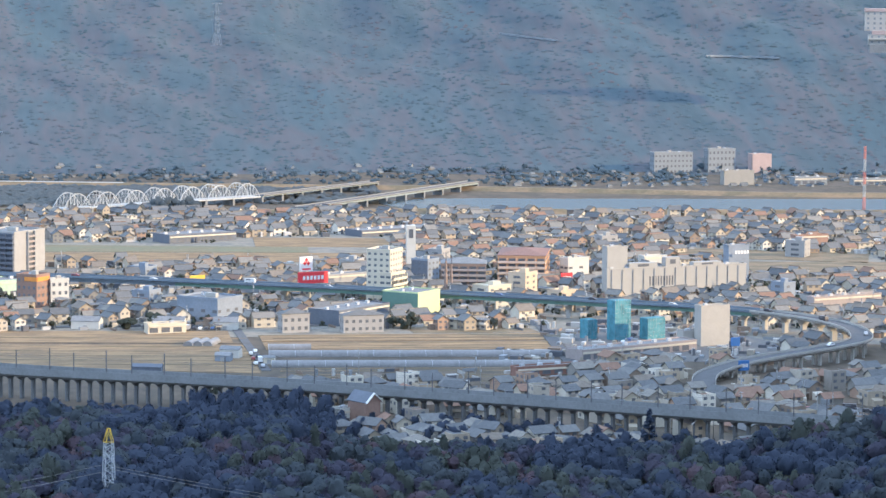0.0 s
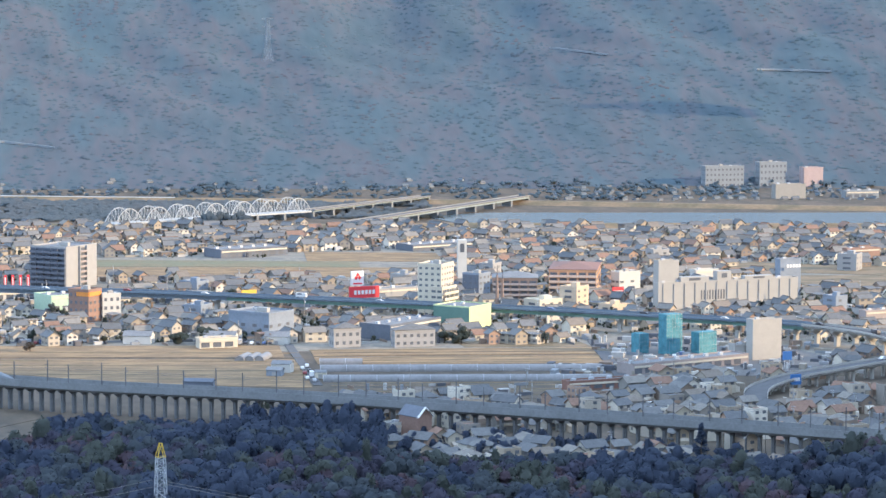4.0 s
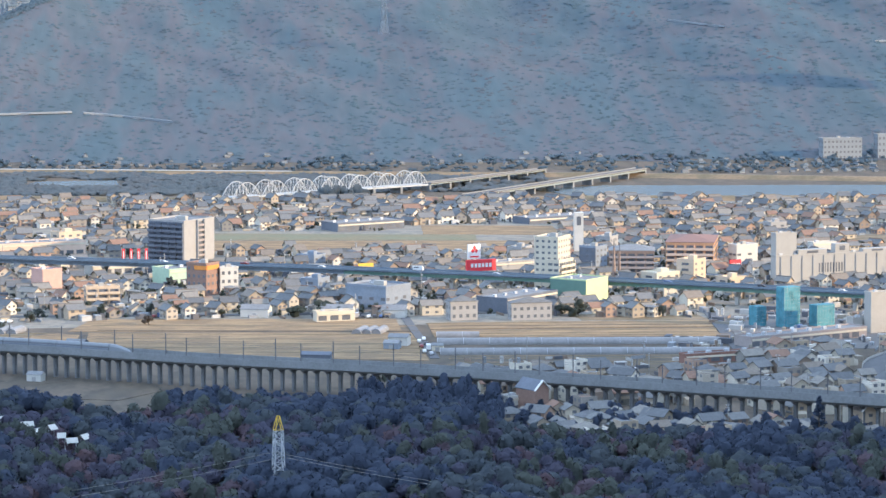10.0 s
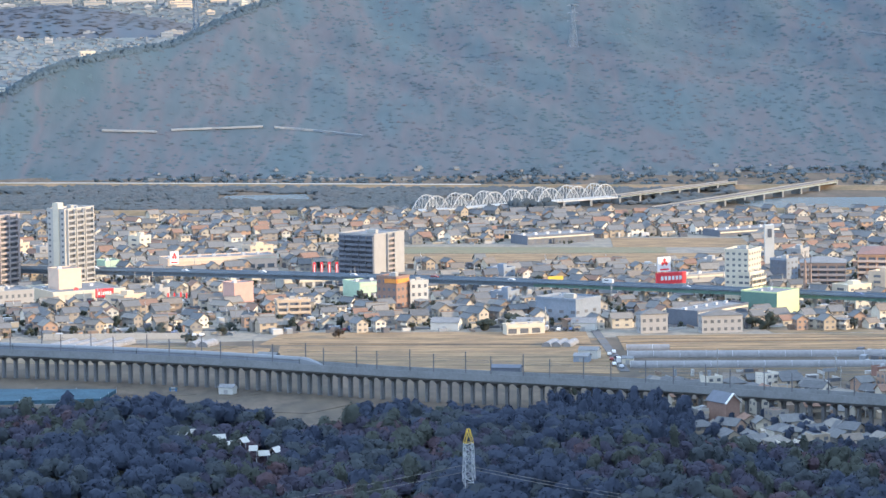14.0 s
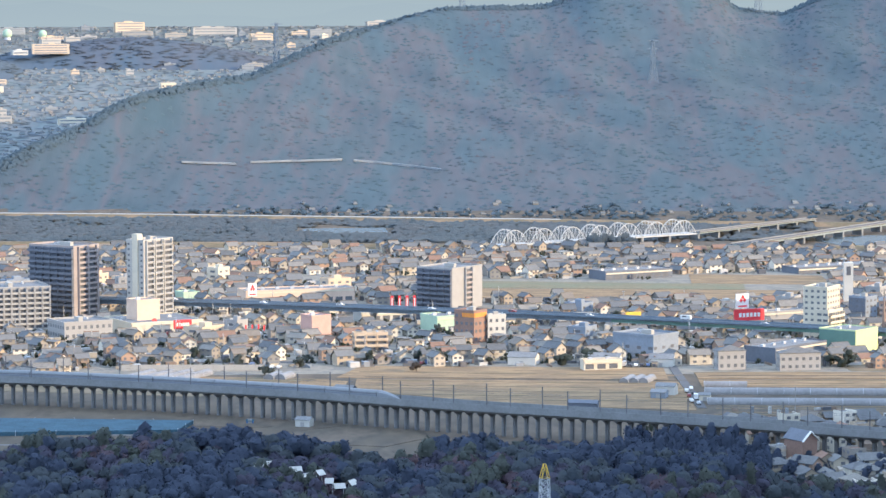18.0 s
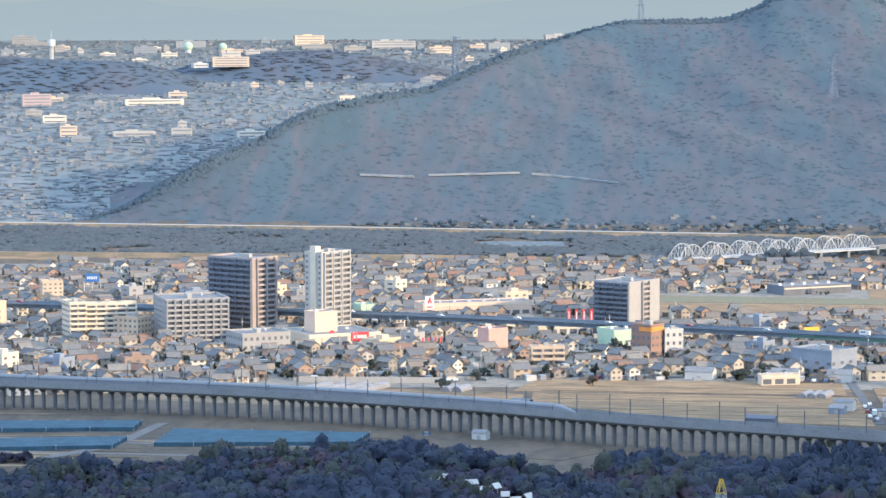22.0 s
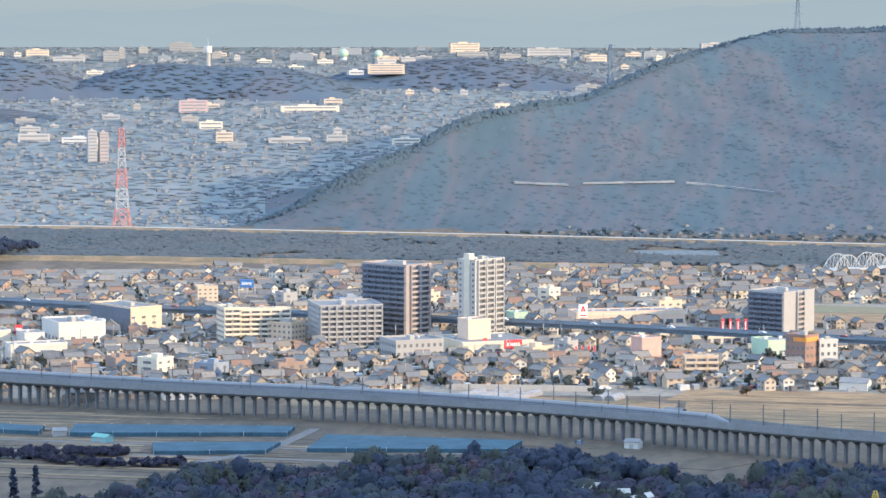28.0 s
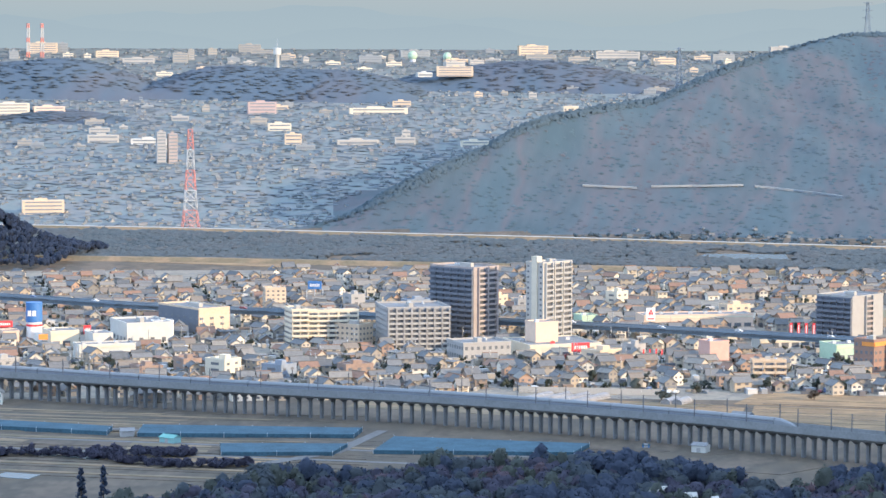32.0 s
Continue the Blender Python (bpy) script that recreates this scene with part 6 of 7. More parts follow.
# garden trees of the shaded quarter in front of the viaduct
qx, qy = nrng.uniform(104, 335, 700), nrng.uniform(1150, 1300, 700)
edge = np.interp(qx, [73, 160, 270, 380], [1271, 1223, 1157, 1090]) - 8
ok = (qy < edge) & (qy > edge - 75) & np.array([not any(inside(a, b, z, 1) for z in FOOT) for a, b in zip(qx, qy)]) & (nrng.random(700) < 0.8)
qx, qy = qx[ok], qy[ok]
v, f = wood(qx, qy, nrng.uniform(4, 9, len(qx)), nrng.uniform(2.5, 4.5, len(qx)), lambda a, b: a * 0, 14)
softened(soup("garden_trees", v, f, "leaf_dark", "dark garden trees among the shaded houses below the viaduct", "trees"), None, 0.15)

# woods on the mountain
mx = nrng.uniform(-600, 980, 15000)
my = nrng.uniform(2560, 3420, 15000)
mh = mountain_height(mx, my)
back = np.interp(mx * 3250 / my, CREST_X, CREST_Y)
keep = (mh > 1.0) & (np.abs(np.degrees(np.arctan2(mx, my))) < 17) & (my < back + 30)
mx, my, mh = mx[keep], my[keep], mh[keep]
sel = patch_noise(mx, my * 0.25, 0.75, 3.0) * 0.6 + patch_noise(mx, my * 0.25, 0.28, 0.4) * 0.5 + patch_noise(mx, my * 0.3, 0.12, 1.7) * 0.25 + nrng.normal(size=len(mx)) * 0.13
which = np.digitize(sel, [-0.22, 0.2, 0.52])
for k, (m, lab) in enumerate((("mtn_dark", "evergreen woodland on the mountain, tinted with haze blue"), ("mtn_grey", "grey-brown bare woodland on the mountain"), ("mtn_brown", "brown winter woodland on the mountain"), ("mtn_red", "reddish late-autumn woodland on the mountain"))):
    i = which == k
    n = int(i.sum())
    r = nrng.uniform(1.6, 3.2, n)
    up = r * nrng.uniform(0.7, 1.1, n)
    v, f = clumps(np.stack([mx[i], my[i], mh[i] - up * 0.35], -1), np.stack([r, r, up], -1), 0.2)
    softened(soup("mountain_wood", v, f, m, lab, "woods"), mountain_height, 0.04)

# taller trees that break the line of the crest
cx = nrng.uniform(-590, 980, 6000)
cb = np.interp(cx, CREST_X, CREST_Y)
cx = cx * cb / 3250
cy = cb + nrng.uniform(-14, 14, 6000)
cr = nrng.uniform(0.9, 2.1, 6000)
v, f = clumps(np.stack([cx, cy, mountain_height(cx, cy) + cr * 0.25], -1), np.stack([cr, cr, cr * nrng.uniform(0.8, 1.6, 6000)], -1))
softened(soup("crest_wood", v, f, "mtn_grey", "trees along the mountain crest, tinted with haze blue", "woods"), mountain_height, 0.08)

# growth along the river
rx = nrng.uniform(-800, 700, 34000)
ry = nrng.uniform(2250, 2560, 34000)
far_edge = np.interp(rx, [-900, -586, -252, 60, 300, 560, 900], [2550, 2535, 2490, 2430, 2395, 2325, 2290])
keep = (ry > 2262 + np.clip(rx, 0, 60) * 0.2) & (ry < far_edge) & (rx < 250) & ~((rx > -142) & (rx < -66) & (ry < 2402) & (ry > 2330)) & (patch_noise(rx, ry, 0.7, 5.0) > -0.55)
keep &= np.abs((ry - 2176) * 0.81 - (rx - 4) * 0.586) > 8
rx, ry = rx[keep], ry[keep]
sel = patch_noise(rx, ry, 0.9, 7.0) + nrng.normal(size=len(rx)) * 0.3
for k, (m, lab) in enumerate((("river_brown", "brown reeds and willow scrub by the river"), ("river_green", "dull green trees along the river"))):
    i = (sel > 0) == bool(k)
    n = int(i.sum())
    tall, wide = nrng.uniform(1.6, 3.4, n) * (1 + 0.35 * patch_noise(rx[i], ry[i], 0.5, 3.0)), nrng.uniform(1.8, 3.6, n)
    v, f = clumps(np.stack([rx[i], ry[i], tall * 0.4], -1), np.stack([wide, wide, tall * 0.6], -1))
    softened(soup("riverside_growth", v, f, m, lab, "bushes"), None, 0.08)

# tall willows in front of the truss, and trees among the houses of the far bank
wx, wy = nrng.normal(86, 9, 46), nrng.normal(2196, 6, 46)
v, f = wood(wx, wy, nrng.uniform(7, 13, 46), nrng.uniform(4, 6, 46), lambda a, b: a * 0, 10)
softened(soup("willow_thicket", v, f, "river_green", "dull green willow thicket in front of the truss bridge", "trees"), None, 0.1)
wx, wy = nrng.uniform(-250, 900, 900), nrng.uniform(2430, 2580, 900)
keep = (wy > np.interp(wx, [-250, 60, 300, 560, 900], [2505, 2450, 2420, 2450, 2450])) & (nrng.random(900) < 0.75)
wx, wy = wx[keep], wy[keep]
v, f = wood(wx, wy, nrng.uniform(2.5, 6, len(wx)), nrng.uniform(3, 5.5, len(wx)), ground_height, 4)
softened(soup("far_bank_trees", v, f, "mtn_grey", "haze-tinted trees between the houses under the mountain", "trees"), None, 0.05)

# tree clumps between the houses of the distant town
tb = np.radians(nrng.uniform(-17.5, 1, 11000))
td = nrng.uniform(2640, 4890, 11000)
tx, ty = td * np.sin(tb), td * np.cos(tb)
keep = mountain_height(tx, ty) < 1
tx, ty = tx[keep], ty[keep]
tr_ = nrng.uniform(2.0, 5.0, len(tx))
v, f = clumps(np.stack([tx, ty, ground_height(tx, ty) + 0.4], -1), np.stack([tr_ * 1.5, tr_, tr_ * 0.14], -1))
softened(soup("distant_trees", v, f, "far_leaf", "haze-tinted trees between the houses of the distant town", "trees"))

hv = []
for hx_, hy_, hw, hd in HILLS:
    a, q = nrng.uniform(0, 6.283, 900), np.sqrt(nrng.uniform(0, 1, 900))
    hv.append(np.stack([hx_ + hw * q * np.cos(a), hy_ + hd * q * np.sin(a)], -1))
HILL_TREES = np.concatenate(hv)

# a wooded knoll beside the plain at the end of the view
kx, ky = nrng.uniform(-760, -585, 1000), nrng.uniform(2150, 2330, 1000)


def knoll(x, y):
    return 46 * bell(x, -690, 70) * bell(y, 2240, 60)


v, f = wood(kx, ky, nrng.uniform(6, 9, 1000), nrng.uniform(3.4, 5.2, 1000), knoll, 10)
softened(soup("knoll_wood", v, f, "leaf_dark", "dark wooded knoll above the river plain", "woods"))


# single trees in the town and along the fields
def tree(x, y, tall, wide, leaf, label, rng):
    t = thing("tree", x, y, 0, rng.uniform(0, 360), label, "tree")
    bm = bmesh.new()
    cyl(bm, 0, 0, 0, tall * 0.55, tall * 0.035, tall * 0.02, 7)
    for k in range(5):
        a = k * 1.256
        beam(bm, (0, 0, tall * (0.3 + 0.05 * k)), (math.cos(a) * wide * 0.45, math.sin(a) * wide * 0.45, tall * (0.55 + 0.06 * k)), tall * 0.012)
    part("trunk", bm, "bark", t)
    n = 9
    c = nrng.normal(size=(n, 3)) * np.array([wide * 0.20, wide * 0.20, tall * 0.13]) + np.array([0, 0, tall * 0.50])
    s = np.stack([np.full(n, wide * 0.22), np.full(n, wide * 0.22), np.full(n, tall * 0.24)], -1) * nrng.uniform(0.7, 1.2, (n, 1))
    v, f = joined(clumps(c, s * 0.85, 0.15), tufts(c, s, 26, 0.26))
    crown = softened(soup("crown", v, f, leaf, "", "", ""), None, 0.3)
    crown.parent = t
    return t


trng = random.Random(4)
for _ in range(150):
    x = trng.uniform(-480, 420)
    y = trng.uniform(1500, 1900)
    if x > 240 and y < 1600 or not free(x, y, 1.0):
        continue
    tree(x, y, trng.uniform(4, 8), trng.uniform(3.5, 7), trng.choice(("garden_leaf", "garden_leaf", "leaf_bamboo", "garden_brown")), "garden tree with a dense dark crown among houses", trng)
for x, y, h, w in ((-20, 1552, 8, 13), (-30, 1556, 7, 10), (38, 1540, 7, 12), (52, 1545, 8, 13), (60, 1542, 6, 10), (178, 1532, 8, 11), (170, 1536, 7, 9), (68, 1300, 8, 6)):
    tree(x, y, h, w, "garden_leaf", "broad dark evergreen tree at the edge of the fields", trng)

hb = np.radians(nrng.uniform(-17.5, 17.5, 5200))
hd = nrng.uniform(1545, 2180, 5200)
hx, hy = hd * np.sin(hb), hd * np.cos(hb)
ok = np.array([free(a, b, -3.0) for a, b in zip(hx, hy)])
hx, hy = hx[ok], hy[ok]
hr = nrng.uniform(0.8, 2.2, len(hx))
hc = np.repeat(np.stack([hx, hy, hr * 0.7], -1), 4, axis=0) + nrng.normal(size=(len(hx) * 4, 3)) * np.repeat(hr, 4)[:, None] * np.array([0.7, 0.7, 0.45])
hs = np.repeat(hr, 4)[:, None] * nrng.uniform(0.3, 0.6, (len(hx) * 4, 1)) * np.array([1, 1, 1.1])
hc[:, 2] = np.maximum(hc[:, 2], 0.2)
v, f = joined(clumps(hc, hs, 0.45), tufts(hc, hs, 3, 0.25))
soup("garden_bushes", v, f, "garden_leaf", "dark garden bushes and hedges between the houses", "bushes")


# two conifers at the edge of the foothill and scrub round the ponds
def conifer(x, y, z, tall, wide, rng):
    t = thing("conifer", x, y, z, rng.uniform(0, 360), "tall dark conifer at the edge of the woods", "tree")
    part("trunk", made(cyl, 0, 0, 0, tall * 0.95, tall * 0.022, tall * 0.004, 7), "bark", t)
    n = 60
    hgt = nrng.uniform(0.18, 1.0, n)
    r = wide * (1.05 - hgt) * nrng.uniform(0.5, 1.0, n)
    a = nrng.uniform(0, 6.283, n)
    c = np.stack([r * np.cos(a), r * np.sin(a), hgt * tall], -1)
    s = np.stack([0.35 + wide * 0.28 * (1.1 - hgt), 0.35 + wide * 0.28 * (1.1 - hgt), np.full(n, tall * 0.03)], -1)
    v, f = joined(clumps(c, s, 0.45), tufts(c, s, 12, 0.3))
    crown = soup("crown", v, f, "leaf_dark", "", "", "")
    crown.parent = t
    return t


conifer(-285, 1095, 2, 20, 3.2, trng)
conifer(-277, 1096, 2, 21, 3.0, trng)
conifer(205, 1052, 16, 15, 3.4, trng)
sx = np.concatenate([nrng.uniform(-400, -255, 260), nrng.uniform(-330, -285, 120)])
sy = np.concatenate([1262 + 12 * np.sin(sx[:260] * 0.05) + nrng.uniform(-5, 5, 260), nrng.uniform(1276, 1290, 120)])
v, f = wood(sx, sy, nrng.uniform(2, 4, len(sx)), nrng.uniform(1.5, 2.6, len(sx)), lambda a, b: a * 0, 16)
softened(soup("pond_scrub", v, f, "leaf_brown", "brown scrub round the ponds", "bushes"), None, 0.3)

# ---- the plain in front: fields, glasshouses, sheds, nets, ponds ----
frng0 = random.Random(17)
field("rice_field", [(-60, 1450), (10, 1400), (94, 1378), (94, 1476), (60, 1480), (-60, 1488)], "stubble", "cut rice field, straw yellow in the sun")
field("rice_field", [(-70, 1494), (88, 1482), (88, 1530), (-60, 1540)], "stubble", "cut rice field with faint plough lines")
field("rice_field", [(102, 1458), (236, 1452), (238, 1482), (102, 1484)], "stubble", "long straw-coloured field beside the glasshouses")
field("rice_field", [(102, 1488), (238, 1486), (240, 1512), (102, 1512)], "stubble", "long straw-coloured field below the houses", 0.2)
field("grass_field", [(178, 1516), (240, 1515), (236, 1545), (176, 1540)], "drygrass", "olive grass field behind the rice land")
field("rice_field", [(104, 1370), (200, 1330), (228, 1400), (104, 1404)], "soil", "brown strips of field beside the railway")
field("bare_field", [(-250, 1452), (-130, 1425), (-80, 1490), (-240, 1512)], "drygrass", "brown bare field behind the railway")
field("bare_field", [(-126, 1432), (-66, 1404), (-64, 1480), (-76, 1488)], "stubble", "straw-brown field behind the railway")
field("town_field", [(-6, 1868), (196, 1856), (200, 1910), (-4, 1926)], "stubble", "wide straw-coloured field among houses", 0.2)
field("town_field", [(-4, 1930), (160, 1916), (162, 1950), (-2, 1974)], "grass", "olive green vegetable field among houses", 0.2)
field("town_field", [(130, 1958), (216, 1946), (216, 2006), (132, 2016)], "stubble", "pale field behind the long sheds", 0.16)
field("town_field", [(408, 1770), (520, 1752), (524, 1838), (412, 1848)], "drygrass", "yellow-green field at the town's edge", 0.2)
field("levee_field", [(-640, 2262), (-430, 2214), (-420, 2236), (-640, 2300)], "stubble", "straw-coloured strip of field under the levee", 0.2)
field("town_field", [(380, 1880), (490, 1836), (505, 1890), (395, 1935)], "drygrass", "yellow-green field between houses", 0.2)
field("town_field", [(-95, 1800), (45, 1770), (48, 1800), (-88, 1828)], "drygrass", "narrow grass field beside the store", 0.2)
for x0, x1, y0, slope, n, gap in ((-60, 92, 1420, -0.10, 7, 15.5), (103, 236, 1462, -0.02, 6, 9.0), (106, 205, 1352, -0.05, 5, 10.0), (-230, -80, 1462, -0.15, 5, 12.0), (-400, -240, 1300, 0.05, 6, 22.0)):
    for k in range(n):
        yk = y0 + k * gap + frng0.uniform(-2, 2)
        bank("field_bund", [(x0 + frng0.uniform(-6, 6), yk), ((x0 + x1) / 2, yk + slope * (x1 - x0) / 2), (x1 + frng0.uniform(-6, 6), yk + slope * (x1 - x0))], 0.5, 0.35, frng0.choice(("soil", "drygrass", "drygrass")), "low dark earth bund between field strips")
field("yard", [(242, 1404), (335, 1400), (345, 1470), (330, 1528), (246, 1528)], "yard", "gravel yard around the building site", 0.15)
field("paddy", [(-420, 1330), (-300, 1290), (-180, 1290), (-100, 1300), (-60, 1330), (-190, 1378), (-400, 1440)], "soil", "dull brown winter paddies below the railway", 0.1)
for q, m in (([(-420, 1300), (-372, 1290), (-366, 1318), (-420, 1330)], "drygrass"), ([(-318, 1296), (-282, 1290), (-284, 1312), (-320, 1318)], "drygrass"), ([(-300, 1258), (-262, 1252), (-240, 1280), (-296, 1284)], "stubble"), ([(-205, 1250), (-120, 1246), (-110, 1290), (-214, 1292)], "soil"), ([(-100, 1290), (-40, 1270), (-22, 1296), (-92, 1322)], "soil")):
    field("paddy_patch", q, m, "small winter paddy patch below the railway", 0.18)
field("pond", [(-362, 1284), (-350, 1272), (-322, 1264), (-318, 1274), (-340, 1286)], "water", "small pond with pale reflected sky", 0.22)
field("pond", [(-352, 1212), (-336, 1208), (-334, 1220), (-350, 1224)], "water", "small pond beside the trees", 0.22)
field("farm_track", [(-222, 1372), (-217, 1372), (-226, 1300), (-250, 1262), (-256, 1264), (-232, 1302)], "yard", "grey gravel farm track between netted plots", 0.25)


# narrow strips of winter paddy, each ploughed or cut at its own time
for k in range(22):
    ya = 1212 + k * 9.5
    xa, xb = -440 + frng0.uniform(-10, 30), -150 + frng0.uniform(-60, 70)
    if k > 13:
        xb = -250 + frng0.uniform(-30, 30) - (k - 13) * 8
    tilt = 0.10 * (xb - xa)
    field("paddy_patch", [(xa, ya + tilt * 0.6), (xb, ya - tilt * 0.3), (xb + 4, ya + 3.5 - tilt * 0.3), (xa, ya + 3.8 + tilt * 0.6)], frng0.choice(("drygrass", "soil", "yard", "drygrass", "soil")), "narrow strip of winter paddy below the railway", 0.2)


def netted_plot(corners, h, label):
    """Low frames covered with blue bird netting over an orchard plot."""
    t = thing("netted_plot", 0, 0, 0, 0, label, "netting", "netted plots")
    bm = bmesh.new()
    c = [Vector((x, y, 0)) for x, y in corners]
    up = [bm.verts.new(v + Vector((0, 0, h))) for v in c]
    lo = [bm.verts.new(v) for v in c]
    bm.faces.new(up)
    for k in range(4):
        bm.faces.new((lo[k], lo[(k + 1) % 4], up[(k + 1) % 4], up[k]))
    bmesh.ops.recalc_face_normals(bm, faces=bm.faces)
    part("net", bm, "blue_net", t)
    post = mesh_of("post", made(cyl, 0, 0, 0, h + 0.5, 0.09, n=6), "steel")
    for k in range(4):
        a, b = c[k], c[(k + 1) % 4]
        n = max(2, int((b - a).length / 16))
        for i in range(n):
            p = a.lerp(b, i / n)
            part("post", post, "", t).matrix_basis = pose(p.x, p.y, 0)
    return t


netted_plot([(-322, 1334), (-228, 1346), (-228, 1368), (-326, 1362)], 1.9, "long orchard plot under blue netting")
netted_plot([(-274, 1284), (-228, 1292), (-226, 1318), (-280, 1310)], 1.8, "square orchard plot under blue netting")
netted_plot([(-212, 1300), (-128, 1308), (-124, 1336), (-210, 1344)], 1.8, "orchard plot under blue netting beside the track")
netted_plot([(-420, 1352), (-336, 1336), (-338, 1354), (-420, 1372)], 2.0, "far orchard plot under blue netting")


def tunnel(name, x, y, long, r, turn, material, label, group=""):
    """A greenhouse tunnel: half-round vinyl skin on hoops."""
    t = thing(name, x, y, 0, turn, label, "greenhouse", group)
    bm = bmesh.new()
    n = 10
    rings = [[bm.verts.new((X, -math.cos(math.pi * k / n) * r, 0.5 + math.sin(math.pi * k / n) * r * 0.85)) for k in range(n + 1)] for X in (0, long)]
    feet = [[bm.verts.new((X, s * r, 0)) for s in (-1, 1)] for X in (0, long)]
    for k in range(n):
        bm.faces.new((rings[0][k], rings[0][k + 1], rings[1][k + 1], rings[1][k]))
    for e in (0, 1):
        bm.faces.new([feet[e][0], *rings[e], feet[e][1]][:: 1 if e == 0 else -1])
    for s, k in ((0, 0), (1, n)):
        bm.faces.new((feet[0][s], rings[0][k], rings[1][k], feet[1][s]))
    bmesh.ops.recalc_face_normals(bm, faces=bm.faces)
    part("skin", bm, material, t)
    hoop = bmesh.new()
    band = [[hoop.verts.new((X, -math.cos(math.pi * k / n) * (r + 0.06), 0.5 + math.sin(math.pi * k / n) * (r + 0.06) * 0.85)) for X in (-0.08, 0.08)] for k in range(n + 1)]
    for k in range(n):
        hoop.faces.new((band[k][0], band[k][1], band[k + 1][1], band[k + 1][0]))
    me = mesh_of("hoop", hoop, "steel")
    for k in range(int(long // 12) + 1):
        part("hoop", me, "", t).matrix_basis = pose(k * 12.0, 0, 0)
    return t


for k in range(2):
    tunnel("greenhouse", 101.5 - k * 1.2, 1434 - k * 35, 130, 2.9, -3, "vinyl", "very long white greenhouse tunnel in the fields", "long greenhouses")
tunnel("greenhouse", 103, 1460, 20, 2.4, -3, "vinyl", "long white greenhouse tunnel in the fields", "long greenhouses")
for k in range(3):
    tunnel("greenhouse", 66 + k * 4.6, 1472, 16, 2.3, 72, "vinyl", "short grey greenhouse tunnel, one of three", "short greenhouses")
for k in range(2):
    tunnel("greenhouse", -102 + k * 5.5, 1486, 14, 2.6, 72, "vinyl", "short grey greenhouse tunnel beside the railway", "short greenhouses")
for k in range(4):
    tunnel("greenhouse", -172 + k * 9, 1476, 34, 2.6, 68, "vinyl", "broad grey greenhouse tunnel behind the railway", "broad greenhouses")
wall_long = thing("sound_wall", -176, 1521, 0, 0, "long pale fence along the housing plots", "fence")
for k in range(14):
    part("panel", made(box, k * 5.0, k * 5.0 + 4.9, -0.1, 0.1, 0, 3.0), "concrete_pale", wall_long)


def shed(x, y, w, d, h, turn, wall, roof, label):
    t = thing("shed", x, y, 0, turn, label, "shed")
    bm = bmesh.new()
    box(bm, -w / 2, w / 2, -d / 2, d / 2, 0, h)
    for X in (-w / 2, w / 2):
        v = [bm.verts.new(p) for p in ((X, -d / 2, h), (X, d / 2, h), (X, 0, h + d * 0.2))]
        bm.faces.new(v if X > 0 else v[::-1])
    part("body", bm, wall, t)
    part("roof", made(gable, w, d, h, d * 0.22, 0.3, 0.15), roof, t)
    part("door", made(box, -0.9, 0.9, -d / 2 - 0.06, -d / 2 - 0.004, 0, 2.0), "grey_wall", t)
    return t


shed(-327, 1336, 6, 5, 2.8, 20, "grey_wall", "vinyl", "grey field shed beside the nets")
shed(-304, 1320, 8, 5, 2.6, -30, "teal_tin", "teal_roof", "teal tin field shed")
shed(-76, 1330, 6.5, 5, 3.2, -20, "white_wall", "flat_roof", "small pale field shed below the railway")
shed(-63, 1428, 9, 5, 4.0, -25, "dark_wall", "flat_roof", "dark shed beyond the railway")
shed(44, 1372, 13, 5, 4.6, -14, "dark_wall", "dark_wall", "long dark shed beside a tree")
shed(84, 1432, 9, 6, 4.2, -20, "white_wall", "flat_roof", "white farm shed beside the lane")
shed(80, 1420, 7, 5, 3.0, -20, "bluegrey_wall", "vinyl", "small blue-grey farm shed")
shed(100, 1410, 5, 4, 3.0, -10, "cream", "flat_roof", "small cream hut beside the greenhouses")
shed(-100, 1340, 3, 2, 1.2, 0, "blue_paint", "blue_net", "blue tarpaulin heap in the field")
for x, y, w in ((60, 1542, 16), (20, 1546, 14), (88, 1538, 12)):
    shed(x, y, w, 9, 4.2, -14, "white_wall", "flat_roof", "low white workshop facing the fields")


def gabled_house(x, y, w, d, h, turn, wall, roof, label):
    t = thing("house", x, y, 0, turn, label, "house")
    bm = bmesh.new()
    box(bm, -w / 2, w / 2, -d / 2, d / 2, 0, h)
    for X in (-w / 2, w / 2):
        v = [bm.verts.new(p) for p in ((X, -d / 2, h), (X, d / 2, h), (X, 0, h + d * 0.5))]
        bm.faces.new(v if X > 0 else v[::-1])
    part("body", bm, wall, t)
    part("roof", made(gable, w, d, h, d * 0.52, 0.4, 0.25), roof, t)
    part("barge_board", made(gable, 0.3, d, h + 0.05, d * 0.52, 0.42, 0.35), "white_paint", t).matrix_basis = pose(w / 2 + 0.5, 0, 0)
    for s in (2.0, 5.0):
        part("window", made(box, w / 2 - 0.02, w / 2 + 0.06, -0.8, 0.8, s, s + 1.2), "glass", t)
    return t


gabled_house(124, 1222, 12, 7, 10.5, -58, "brick_red", "dark_wall", "tall brick-red gabled house with white barge boards")
gabled_house(247, 1176, 9, 7, 7.5, -75, "beige", "taupe_wall", "tall tan gabled house beside the woods")

srng = random.Random(3)
